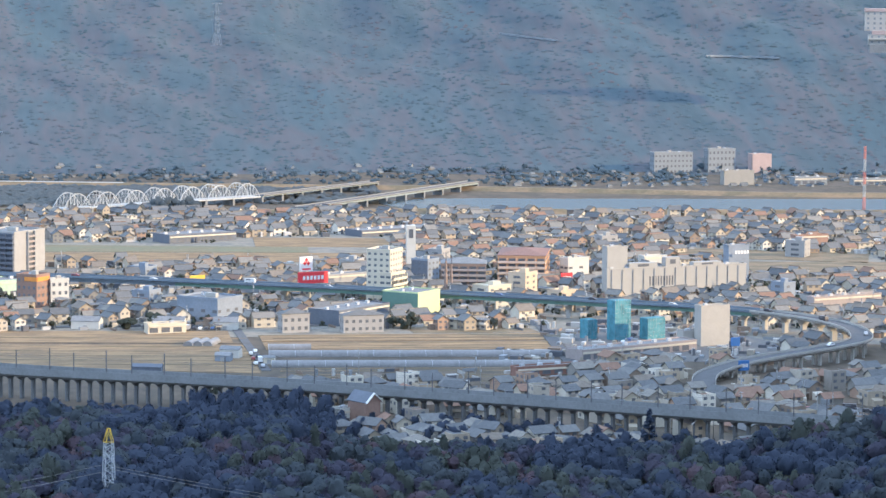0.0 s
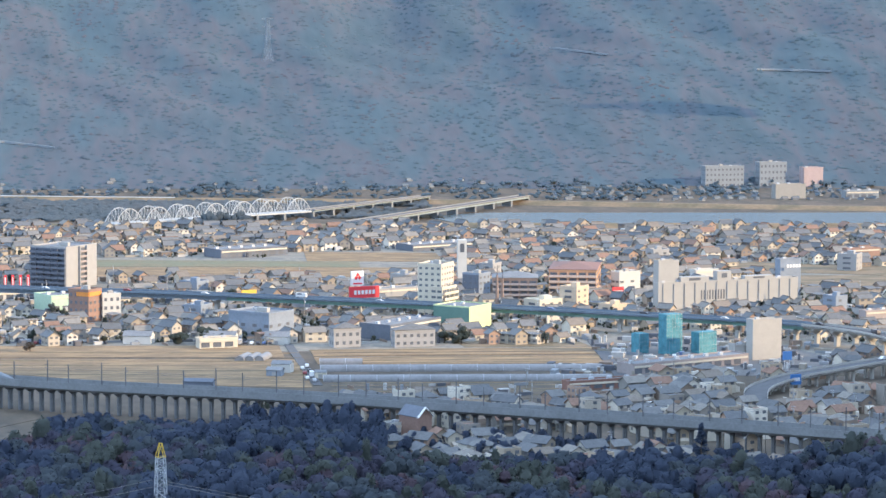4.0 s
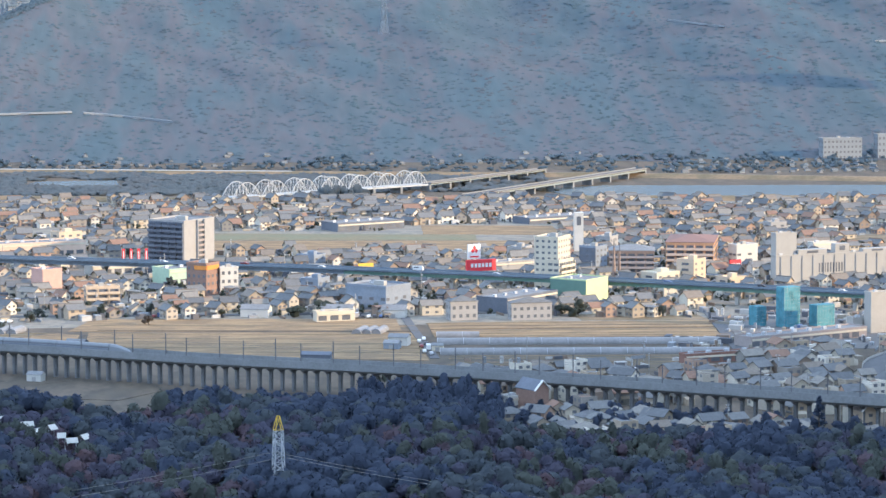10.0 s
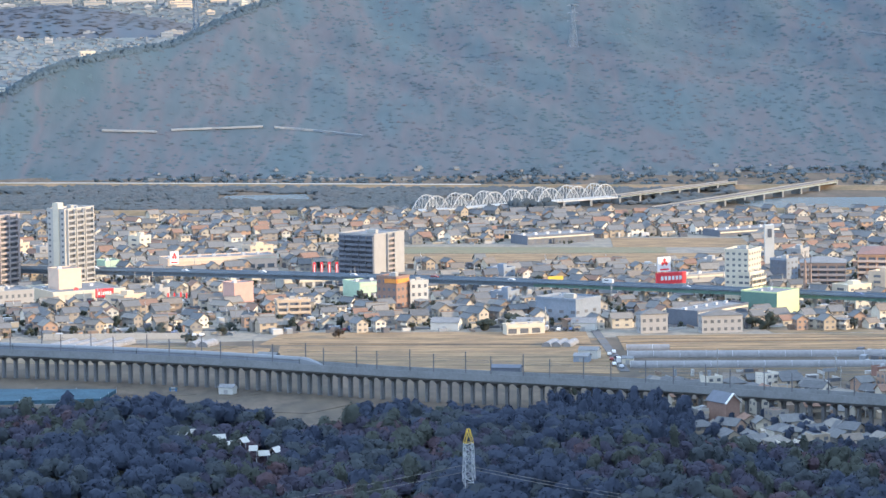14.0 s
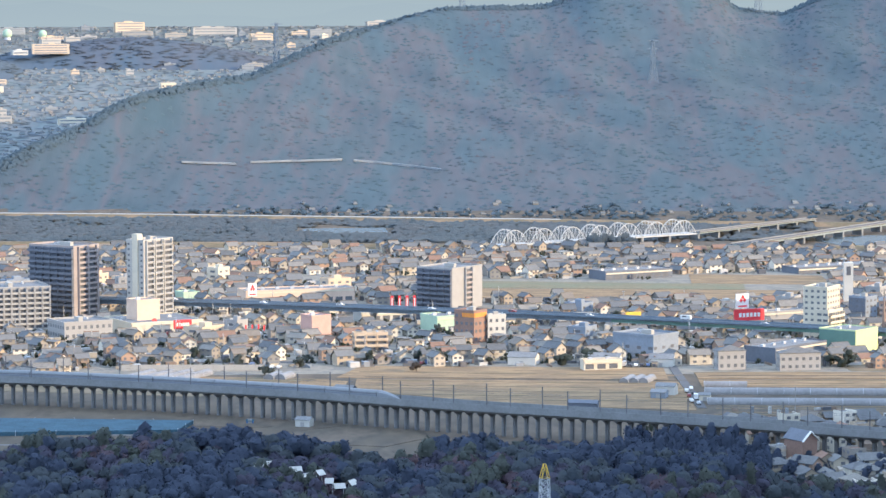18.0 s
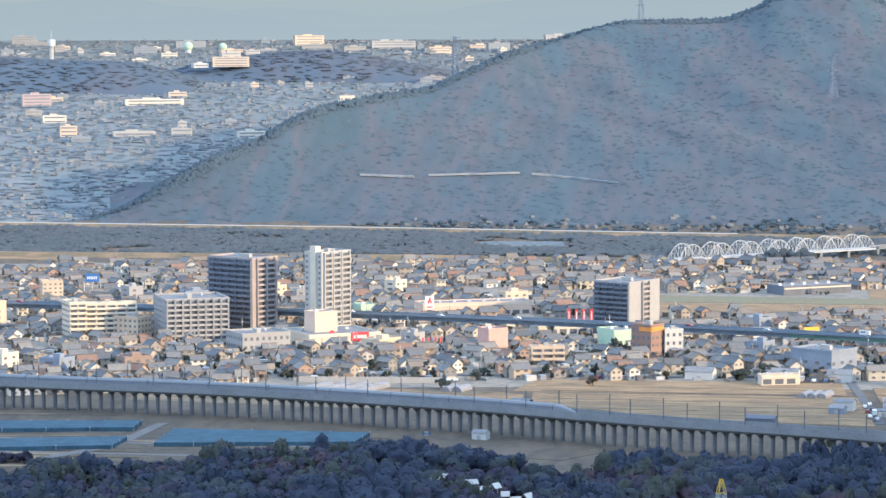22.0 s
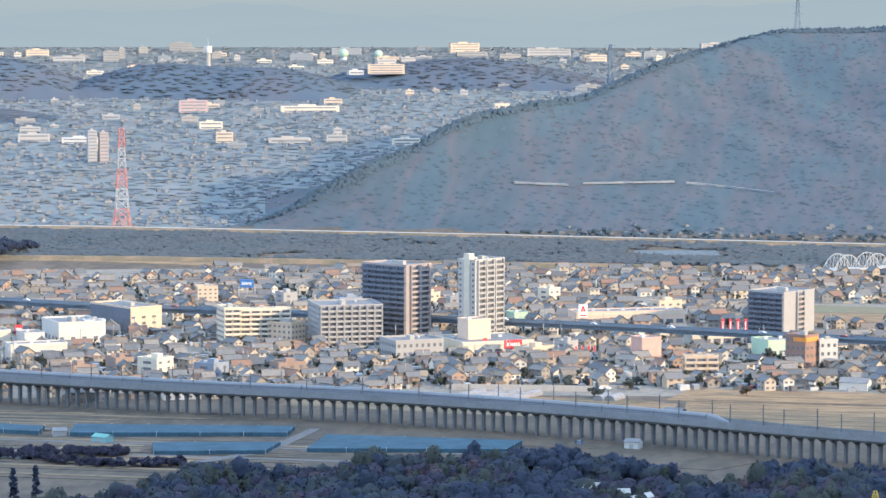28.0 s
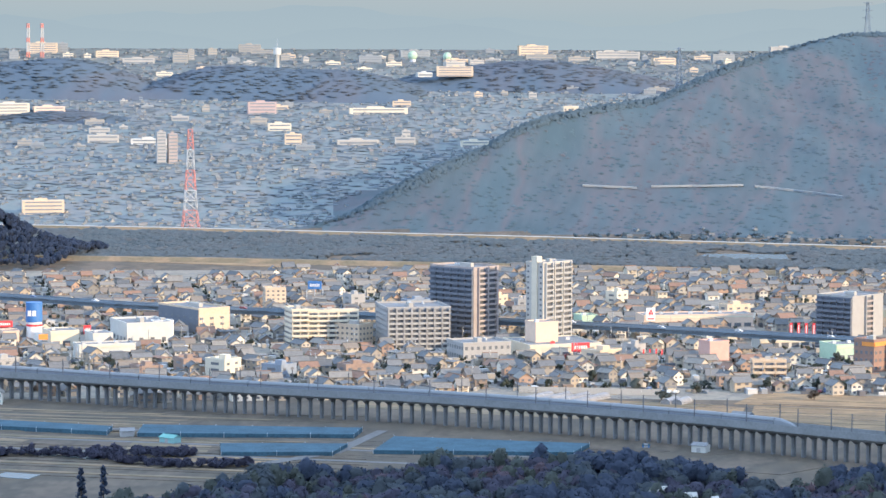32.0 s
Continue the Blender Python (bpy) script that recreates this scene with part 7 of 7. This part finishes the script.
for k in range(9):
    x, y = -68 + k * 3.4 + srng.uniform(-1, 1), 955 + srng.uniform(-8, 8)
    w, d, h = srng.uniform(2.0, 4.5), srng.uniform(1.6, 2.6), srng.uniform(6.0, 7.6)
    t = thing("vinyl_shelter", x, y, float(ground_height(np.array(x), np.array(y))), srng.uniform(-40, 60), "white sheeted shelter in a clearing of the woods", "shelter", "shelters in the woods")
    part("roof_sheet", made(gable, w, d, h, 1.3, 0.2, 0.1), "white_wall", t)
    for sx in (-1, 1):
        part("post", made(cyl, sx * w * 0.42, 0, 0, h, 0.12, n=6), "steel", t)

# ---- streets, poles and parked cars ----
def street(a, b, w, label="grey asphalt street"):
    a, b = Vector((*a, 0)), Vector((*b, 0))
    n = (b - a).normalized()
    s = Vector((-n.y, n.x, 0)) * w / 2
    return sheet("street", [(p.x, p.y) for p in (a - s, b - s, b + s, a + s)], "asphalt", label, "road", 0.3)


street((97, 1385), (92, 1560), 4.2, "grey lane running down between the fields")
street((236, 1395), (246, 1560), 6, "grey street at the end of the fields")
street((278, 1312), (262, 1250), 11, "asphalt road at the foot of the ramp")
street((262, 1270), (420, 1215), 12, "asphalt road below the ramp")
street((-480, 1560), (240, 1548), 5, "street along the front row of houses")

pole_kind = []
for h in (9.5, 11.5):
    t = thing("utility_pole", 0, 0, 0, 0, "slim grey concrete utility pole with cross arms", "utility pole", "utility poles")
    part("shaft", made(cyl, 0, 0, 0, h, 0.2, 0.13, 7), "pole", t)
    arms_bm = made(box, -0.9, 0.9, -0.06, 0.06, h - 0.7, h - 0.55)
    box(arms_bm, -0.7, 0.7, -0.06, 0.06, h - 1.6, h - 1.45)
    part("cross_arms", arms_bm, "steel", t)
    part("transformer", made(cyl, 0.35, 0, h - 3.0, h - 2.0, 0.28, n=8), "steel", t)
    pole_kind.append(t)
prng = random.Random(8)
spots = []
while len(spots) < 125:
    x, y = prng.uniform(-500, 430), prng.uniform(1535, 1830)
    if free(x, y, -3.0) and abs(math.degrees(math.atan2(x, y))) < 17:
        spots.append((x, y))
while len(spots) < 155:
    x, y = prng.uniform(110, 320), prng.uniform(1160, 1380)
    if free(x, y, -2.0):
        spots.append((x, y))
for i, (x, y) in enumerate(spots):
    if i < 2:
        pole_kind[i].matrix_basis = pose(x, y, 0, 0, 0, -20)
    else:
        copy_thing(pole_kind[i % 2], pose(x, y, 0, 0, 0, prng.choice((-20, 70))))


def car_kind(w, h, long, name, label):
    t = thing(name, 0, 0, 0, 0, label, "car", "cars")
    bm = bmesh.new()
    prof = [(-long / 2, 0.35), (long / 2, 0.35), (long / 2, 0.85), (long * 0.28, 0.98), (long * 0.12, h), (-long * 0.38, h), (-long / 2, 0.95)] if name == "car" else [(-long / 2, 0.5), (long / 2, 0.5), (long / 2, h * 0.55), (long * 0.44, h), (-long / 2, h)]
    ends = [[bm.verts.new((x, s * w / 2, z)) for x, z in prof] for s in (-1, 1)]
    n = len(prof)
    bm.faces.new(ends[0]), bm.faces.new(ends[1][::-1])
    for k in range(n):
        bm.faces.new((ends[0][k], ends[1][k], ends[1][(k + 1) % n], ends[0][(k + 1) % n]))
    bmesh.ops.recalc_face_normals(bm, faces=bm.faces)
    part("body", bm, "car", t)
    part("side_glass", made(box, -long * 0.34, long * 0.1, -w / 2 - 0.02, w / 2 + 0.02, h * 0.66, h * 0.92), "glass", t)
    for sx in (-0.3, 0.3):
        for s in (-1, 1):
            part("wheel", made(cyl, 0, 0, -0.12, 0.12, 0.34, n=10), "tyre", t).matrix_basis = pose(sx * long, s * (w / 2 - 0.05), 0.34, 90, 0, 0)
    return t


cars_ = [car_kind(1.7, 1.5, 4.2, "car", "small parked car with painted body"), car_kind(1.9, 2.6, 5.8, "van", "white box van beside the road")]
places = [(60 + k * 3.0, 1534.0, 0.3, 80) for k in range(9)] + [(-30 + k * 3.1, 1545.0, 0.1, 75) for k in range(8)] + [(-190 + k * 3.2, 1668.0, 0.1, 80) for k in range(12)]
places += [(270 + k * 3.2, 1470.0 - k * 0.4, 0.2, 70) for k in range(7)] + [(-120 + k * 3.4, 1530.0, 0.1, 78) for k in range(7)] + [(96 - (k % 2) * 2.6, 1395 + k * 8.5, 0.42, 90) for k in range(7)]
for k in range(26):
    p, head = road_line[int(8 + k * (len(road_line) - 20) / 26)]
    places.append((p.x + (2.2 if k % 2 else -2.2) * math.sin(radians(head)), p.y - (2.2 if k % 2 else -2.2) * math.cos(radians(head)), p.z + 0.02, head))
for k in range(14):
    places.append((266 + k * 5.5, 1266 - k * 1.9 + (2.5 if k % 2 else -2.5), 0.42, -20))
for i, (x, y, z, turn) in enumerate(places):
    j = 1 if i % 7 == 3 else 0
    copy_thing(cars_[j], pose(x, y, z, 0, 0, turn + prng.uniform(-3, 3)))
for c in cars_:
    c.matrix_basis = pose(270 + 4 * cars_.index(c), 1452, 0.16, 0, 0, 20)

# ---- across the river ----
def placed(fn, name, x, y, z, *a, **k):
    t = fn(name, x, y, *a, **k)
    t.location.z = z
    return t


placed(hall, "factory_hall", 533, 2440, 0, 8, 26, 11, -78, "bank_cream", "tan hall with tall recesses on the far river bank")
placed(hall, "store_hall", 590, 2440, 0, 10, 28, 5.6, -80, "bank_grey", "long low pale hall on the far river bank")
placed(hall, "store_hall", 637, 2436, 0, 8, 36, 4.5, -80, "bank_grey", "low white hall on the far river bank")
placed(hall, "store_hall", 684, 2430, 0, 8, 26, 6.5, -80, "bank_cream", "tan low hall on the far river bank")
placed(apartment, "hospital", 500, 2560, 0, 10, 34, 17, -80, "bank_grey", "grey hospital block at the mountain foot", floors=4, bal="", win=1)
placed(apartment, "hospital", 546, 2562, 0, 10, 24, 20, -80, "bank_grey", "grey hospital wing at the mountain foot", floors=4, bal="", win=1)
placed(hall, "red_roof_hall", 583, 2560, 0, 10, 17, 16, -80, "muted_pink", "hall with a red roof at the mountain foot")


def hillside_hotel(x, y, z, turn):
    t = thing("hillside_hotel", x, y, z, turn, "white hillside hotel with rows of windows and red roof bands", "hotel")
    pane = mesh_of("window", made(box, -0.9, 0.9, -0.1, 0.06, 0, 1.8), "glass_far")
    def block(x0, x1, y0, z0, z1, rows, cols, wall):
        part("body", made(box, x0, x1, y0, y0 + 14, z0, z1), wall, t)
        for r in range(rows):
            for c in range(cols):
                part("window", pane, "", t).matrix_basis = pose(x0 + (x1 - x0) * (c + 0.5) / cols, y0, z0 + (z1 - z0) * (r + 0.35) / rows)
    block(0, 38, 0, 14, 31, 4, 7, "store_wall")
    part("roof_band", made(box, -0.6, 38.6, -0.8, 14.5, 31, 33.6), "muted_pink", t, "muted pink-red roof band")
    block(3, 45, -6, 2, 11, 2, 7, "store_wall")
    part("roof_band", made(box, 6, 30, -6.6, 0, 11, 14.2), "muted_pink", t, "muted pink-red roof band")
    part("terrace", made(box, 2, 46, -9, -5.9, 6.6, 7.4), "store_wall", t, "pale terrace slab")
    part("retaining_base", made(box, 4, 44, -7, 10, -5, 2), "concrete", t, "grey retaining base")
    block(43, 66, 3, 4, 34, 6, 4, "white_wall")
    part("stair_tower", made(box, 38.2, 42.8, 2, 12, 2, 34), "grey_wall", t, "shaded stair tower")
    return t


hillside_hotel(715.5, 2708, 101, -12)
placed(apartment, "hillside_house", -294, 2884, 86, 8, 14, 8, -72, "cream", "cream house on the mountain shoulder", floors=2, bal="", win=1)


def contour(x, z, y0=2575.0):
    """Where the slope first reaches height z, going back from the river at x."""
    ys = np.arange(y0, 3300, 2.0)
    hs = mountain_height(np.full_like(ys, x), ys)
    over_ = np.nonzero(hs >= z)[0]
    return float(ys[over_[0]]) if len(over_) else 2800.0


for name, x0, x1, z0, z1, step_, label in (("retaining_wall", -258, -212, 33, 31, 8, "pale retaining wall of a mountain road"), ("retaining_wall", -200, -122, 32, 33, 8, "long pale retaining wall of a mountain road"), ("retaining_wall", -112, -36, 32, 25, 8, "pale retaining wall along the slope road"), ("terrace_wall", 436, 484, 102, 97, 8, "bare pale terrace cut on the slope"), ("terrace_wall", 615, 682, 85, 84, 8, "pale quarry terrace on the slope")):
    t = thing(name, 0, 0, 0, 0, label, "wall")
    n = int(abs(x1 - x0) / step_)
    for k in range(n):
        xa, xb = x0 + (x1 - x0) * k / n, x0 + (x1 - x0) * (k + 1) / n
        za, zb = z0 + (z1 - z0) * k / n, z0 + (z1 - z0) * (k + 1) / n
        ya, yb = contour(xa, za) - 5, contour(xb, zb) - 5
        bm = bmesh.new()
        v = [bm.verts.new(q) for q in ((xa, ya, za - 0.4), (xb, yb, zb - 0.4), (xb, yb, zb + 1.3), (xa, ya, za + 1.3), (xa, ya + 3, za - 0.4), (xb, yb + 3, zb - 0.4), (xb, yb + 3, zb + 1.3), (xa, ya + 3, za + 1.3))]
        for q in ((0, 1, 2, 3), (5, 4, 7, 6), (3, 2, 6, 7), (0, 3, 7, 4), (1, 5, 6, 2)):
            bm.faces.new([v[i] for i in q])
        part("wall_section", bm, "bank_grey", t)

# ---- the distant town and what stands in it ----
frng = random.Random(21)


def far_block(x, y, w, d, h, wall, label, category="building"):
    z = float(ground_height(np.array(float(x)), np.array(float(y)))) - 0.5
    t = thing("distant_building", x, y, z, -70 + frng.uniform(-8, 8), label, category)
    part("body", made(box, -w, 0, 0, d, 0, h), wall, t)
    part("roof_house", made(box, -w * 0.7, -w * 0.3, d * 0.3, d * 0.6, h, h + 1.8), wall, t)
    n = max(1, int(h // 3.2))
    for k in range(n):
        part("window_band", made(box, 0.01, 0.1, d * 0.06, d * 0.94, h * (k + 0.3) / n, h * (k + 0.65) / n), "glass_far", t)
    return t


for x, y, w, d, h, m, lab in (
        (-1060, 3505, 14, 40, 17, "cream", "long cream apartment slab on a rise"), (-1018, 3520, 14, 42, 21, "cream", "long cream apartment slab on a rise"), (-974, 3536, 14, 36, 17, "peach", "long peach apartment slab on a rise"),
        (-752, 3681, 10, 34, 15, "muted_pink", "broad tan apartment block in the distant town"), (-634, 3706, 9, 70, 8, "cream", "long bright low hall with a flat roof"),
        (-728, 3106, 8, 9, 33, "grey_wall", "slim grey tower block in the distant town"), (-717, 3110, 8, 9, 31, "taupe_wall", "slim taupe tower block beside a grey one"),
        (-754, 2697, 10, 37, 13, "beige", "tan three-storey school block with rows of windows"), (-584, 3336, 9, 46, 6, "store_wall", "long pale hall in the distant town"),
        (-450, 3340, 9, 30, 7, "cream", "bright cream hall below the mountain"), (-523, 3348, 9, 22, 9, "store_wall", "stepped pale block in the distant town"), (-516, 3352, 7, 9, 16, "store_wall", "stepped tower of a pale block"),
        (-850, 3300, 10, 34, 9, "store_wall", "pale works hall in the distant town"), (-800, 3290, 10, 40, 7, "white_wall", "pale works hall in the distant town"), (-1000, 3100, 10, 44, 9, "store_wall", "pale hall in the distant town"),
        (-640, 3330, 8, 18, 12, "beige", "small tan block in the distant town"), (-688, 3480, 8, 26, 9, "cream", "small cream block in the distant town")):
    far_block(x, y, w, d, h, m, lab)
for x, y, z, d, h, m in ((-584, 4090, 93, 48, 13, "beige"), (-572, 4094, 93, 26, 19, "store_wall"), (-608, 4085, 92, 20, 6, "white_wall")):
    far_block(x, y, 12, d, h, m, "tan hospital block on a wooded rise").location.z = z
for k in range(34):
    b = radians(-17 + 15.5 * (k + frng.random()) / 34)
    d = frng.uniform(4560, 4840)
    if frng.random() < 0.85 and float(mountain_height(np.array(d * math.sin(b)), np.array(d * math.cos(b)))) < 2:
        far_block(d * math.sin(b), d * math.cos(b), 10, frng.choice((9, 14, 22, 34, 46)), frng.uniform(6, 17), frng.choice(("beige", "bank_cream", "bank_cream", "bank_grey", "store_wall")), "pale factory block on the skyline of the distant town")
for k in range(90):
    b, d = radians(frng.uniform(-17, -1.5)), 4700 - 1400 * frng.random() ** 1.6
    x, y = d * math.sin(b), d * math.cos(b)
    if float(mountain_height(np.array(x), np.array(y))) < 2:
        far_block(x, y, frng.uniform(6, 12), frng.uniform(8, 24), frng.uniform(3, 8), frng.choice(("cream", "bank_cream", "bank_grey", "beige", "store_wall")), "small bright building in the distant town")
tank = thing("water_tower", -822, 4220, 96, 0, "pale water tower on a distant hill", "water tower")
part("stem", made(cyl, 0, 0, -8, 22, 3.2, n=14), "concrete_pale", tank)
part("tank", made(cyl, 0, 0, 22, 31, 5.6, n=16), "white_wall", tank)
part("aerial", made(cyl, 0, 0, 31, 44, 0.5, 0.2, 6), "steel", tank)
for x, y in ((-1256, 4529), (-1236, 4534)):
    lattice("chimney", x, y, 100, 56, 5, 3, "red and white banded chimney on the skyline", ("hazed_red", "white_steel", "hazed_red", "white_steel", "hazed_red"), 0, 0.7, 8)
for x, y, r in ((-690, 4580, 7), (-640, 4590, 6)):
    t = thing("gas_holder", x, y, float(ground_height(np.array(float(x)), np.array(float(y)))), 0, "pale green round gas holder", "tank")
    bm = bmesh.new()
    bmesh.ops.create_icosphere(bm, subdivisions=3, radius=r, matrix=Matrix.Translation((0, 0, r + 2)))
    part("sphere", bm, "mint", t)
    part("skirt", made(cyl, 0, 0, 0, r * 0.8, r * 0.75, r * 0.6, 12), "steel", t)

# wooded rises in the distance
def rise_height(x, y):
    z = np.zeros_like(x)
    for (cx_, cy_, w, d), h in zip(HILLS, (34, 40, 30, 12)):
        u, v_ = (x - cx_) / w, (y - cy_) / d
        f_ = np.clip(1 - np.abs(u) ** 2.6, 0, 1) * np.clip(1 - v_ * v_, 0, 1)
        z = np.maximum(z, ground_height(x, y) - 0.5 + h * f_ * (1 + 0.10 * np.sin(u * 5 + cx_)) * ((np.abs(u) <= 1) & (np.abs(v_) <= 1)))
    return z


def softened_plain(ob):
    ob.data.polygons.foreach_set("use_smooth", np.ones(len(ob.data.polygons), dtype=bool))
    return ob


for cx_, cy_, w, d in HILLS:
    U, V_ = np.meshgrid(np.linspace(-1, 1, 60), np.linspace(-1, 1, 16))
    X, Y = cx_ + U * w, cy_ + V_ * d
    idx = np.arange(U.size).reshape(U.shape)
    quads = np.stack([idx[:-1, :-1], idx[:-1, 1:], idx[1:, 1:], idx[1:, :-1]], -1).reshape(-1, 4)
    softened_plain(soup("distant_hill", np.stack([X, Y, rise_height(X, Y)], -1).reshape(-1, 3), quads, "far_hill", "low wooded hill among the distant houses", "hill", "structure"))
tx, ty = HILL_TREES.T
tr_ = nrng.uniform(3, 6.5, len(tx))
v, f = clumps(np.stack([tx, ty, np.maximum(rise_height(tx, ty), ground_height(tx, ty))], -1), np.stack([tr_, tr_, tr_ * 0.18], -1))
softened(soup("hill_trees", v, f, "far_hill", "haze-tinted woodland on the distant hills", "trees"), rise_height, 0.06)


# ---- backdrop: hazy ridges and the pale sky above them, painted as glowing surfaces ----
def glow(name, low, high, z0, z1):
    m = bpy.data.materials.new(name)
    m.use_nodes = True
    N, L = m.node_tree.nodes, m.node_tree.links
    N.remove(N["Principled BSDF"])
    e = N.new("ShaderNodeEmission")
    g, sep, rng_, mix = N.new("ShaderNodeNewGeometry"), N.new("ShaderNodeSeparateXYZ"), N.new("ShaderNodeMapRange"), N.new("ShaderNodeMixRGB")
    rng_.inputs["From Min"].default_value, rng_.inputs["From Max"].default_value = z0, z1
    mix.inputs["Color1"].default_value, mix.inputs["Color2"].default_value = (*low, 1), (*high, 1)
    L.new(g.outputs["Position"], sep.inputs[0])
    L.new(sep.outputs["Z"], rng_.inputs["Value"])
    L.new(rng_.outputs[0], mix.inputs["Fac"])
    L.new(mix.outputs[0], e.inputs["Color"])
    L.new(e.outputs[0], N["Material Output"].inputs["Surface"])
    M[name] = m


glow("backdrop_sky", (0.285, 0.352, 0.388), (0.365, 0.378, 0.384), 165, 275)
# both ridges glow by themselves; their haze is emitted colour
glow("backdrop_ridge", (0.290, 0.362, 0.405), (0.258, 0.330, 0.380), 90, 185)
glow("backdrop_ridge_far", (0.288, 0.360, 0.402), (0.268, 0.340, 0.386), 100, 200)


def curtain(name, dist, z0, top, material, label):
    bm = bmesh.new()
    prev = None
    for k in range(161):
        b = radians(-24 + 48 * k / 160)
        x, y = dist * math.sin(b), dist * math.cos(b)
        ring = [bm.verts.new((x, y, z0)), bm.verts.new((x, y, top(math.degrees(b))))]
        if prev:
            bm.faces.new((prev[0], ring[0], ring[1], prev[1]))
        prev = ring
    return tagged(part(name, bm, material), label, "backdrop", "", "structure")


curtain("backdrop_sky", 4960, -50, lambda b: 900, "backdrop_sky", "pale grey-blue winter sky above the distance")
curtain("backdrop_ridge_far", 4935, -50, lambda b: 168 + 12 * math.sin(b * 0.55 + 1.2) + 5 * math.sin(b * 1.7) + 2 * math.sin(b * 5.1) + 14 * step01(np.array((b + 6) / 6)), "backdrop_ridge_far", "glowing backdrop of a faint blue ridge on the horizon")
curtain("backdrop_ridge", 4910, -50, lambda b: 142 + 12 * math.sin(b * 0.8 + 2.0) + 4 * math.sin(b * 2.3) + 1.5 * math.sin(b * 7.0) + 10 * step01(np.array((-11 - b) / 4)), "backdrop_ridge", "glowing blue ridge with painted haze behind the distant town")
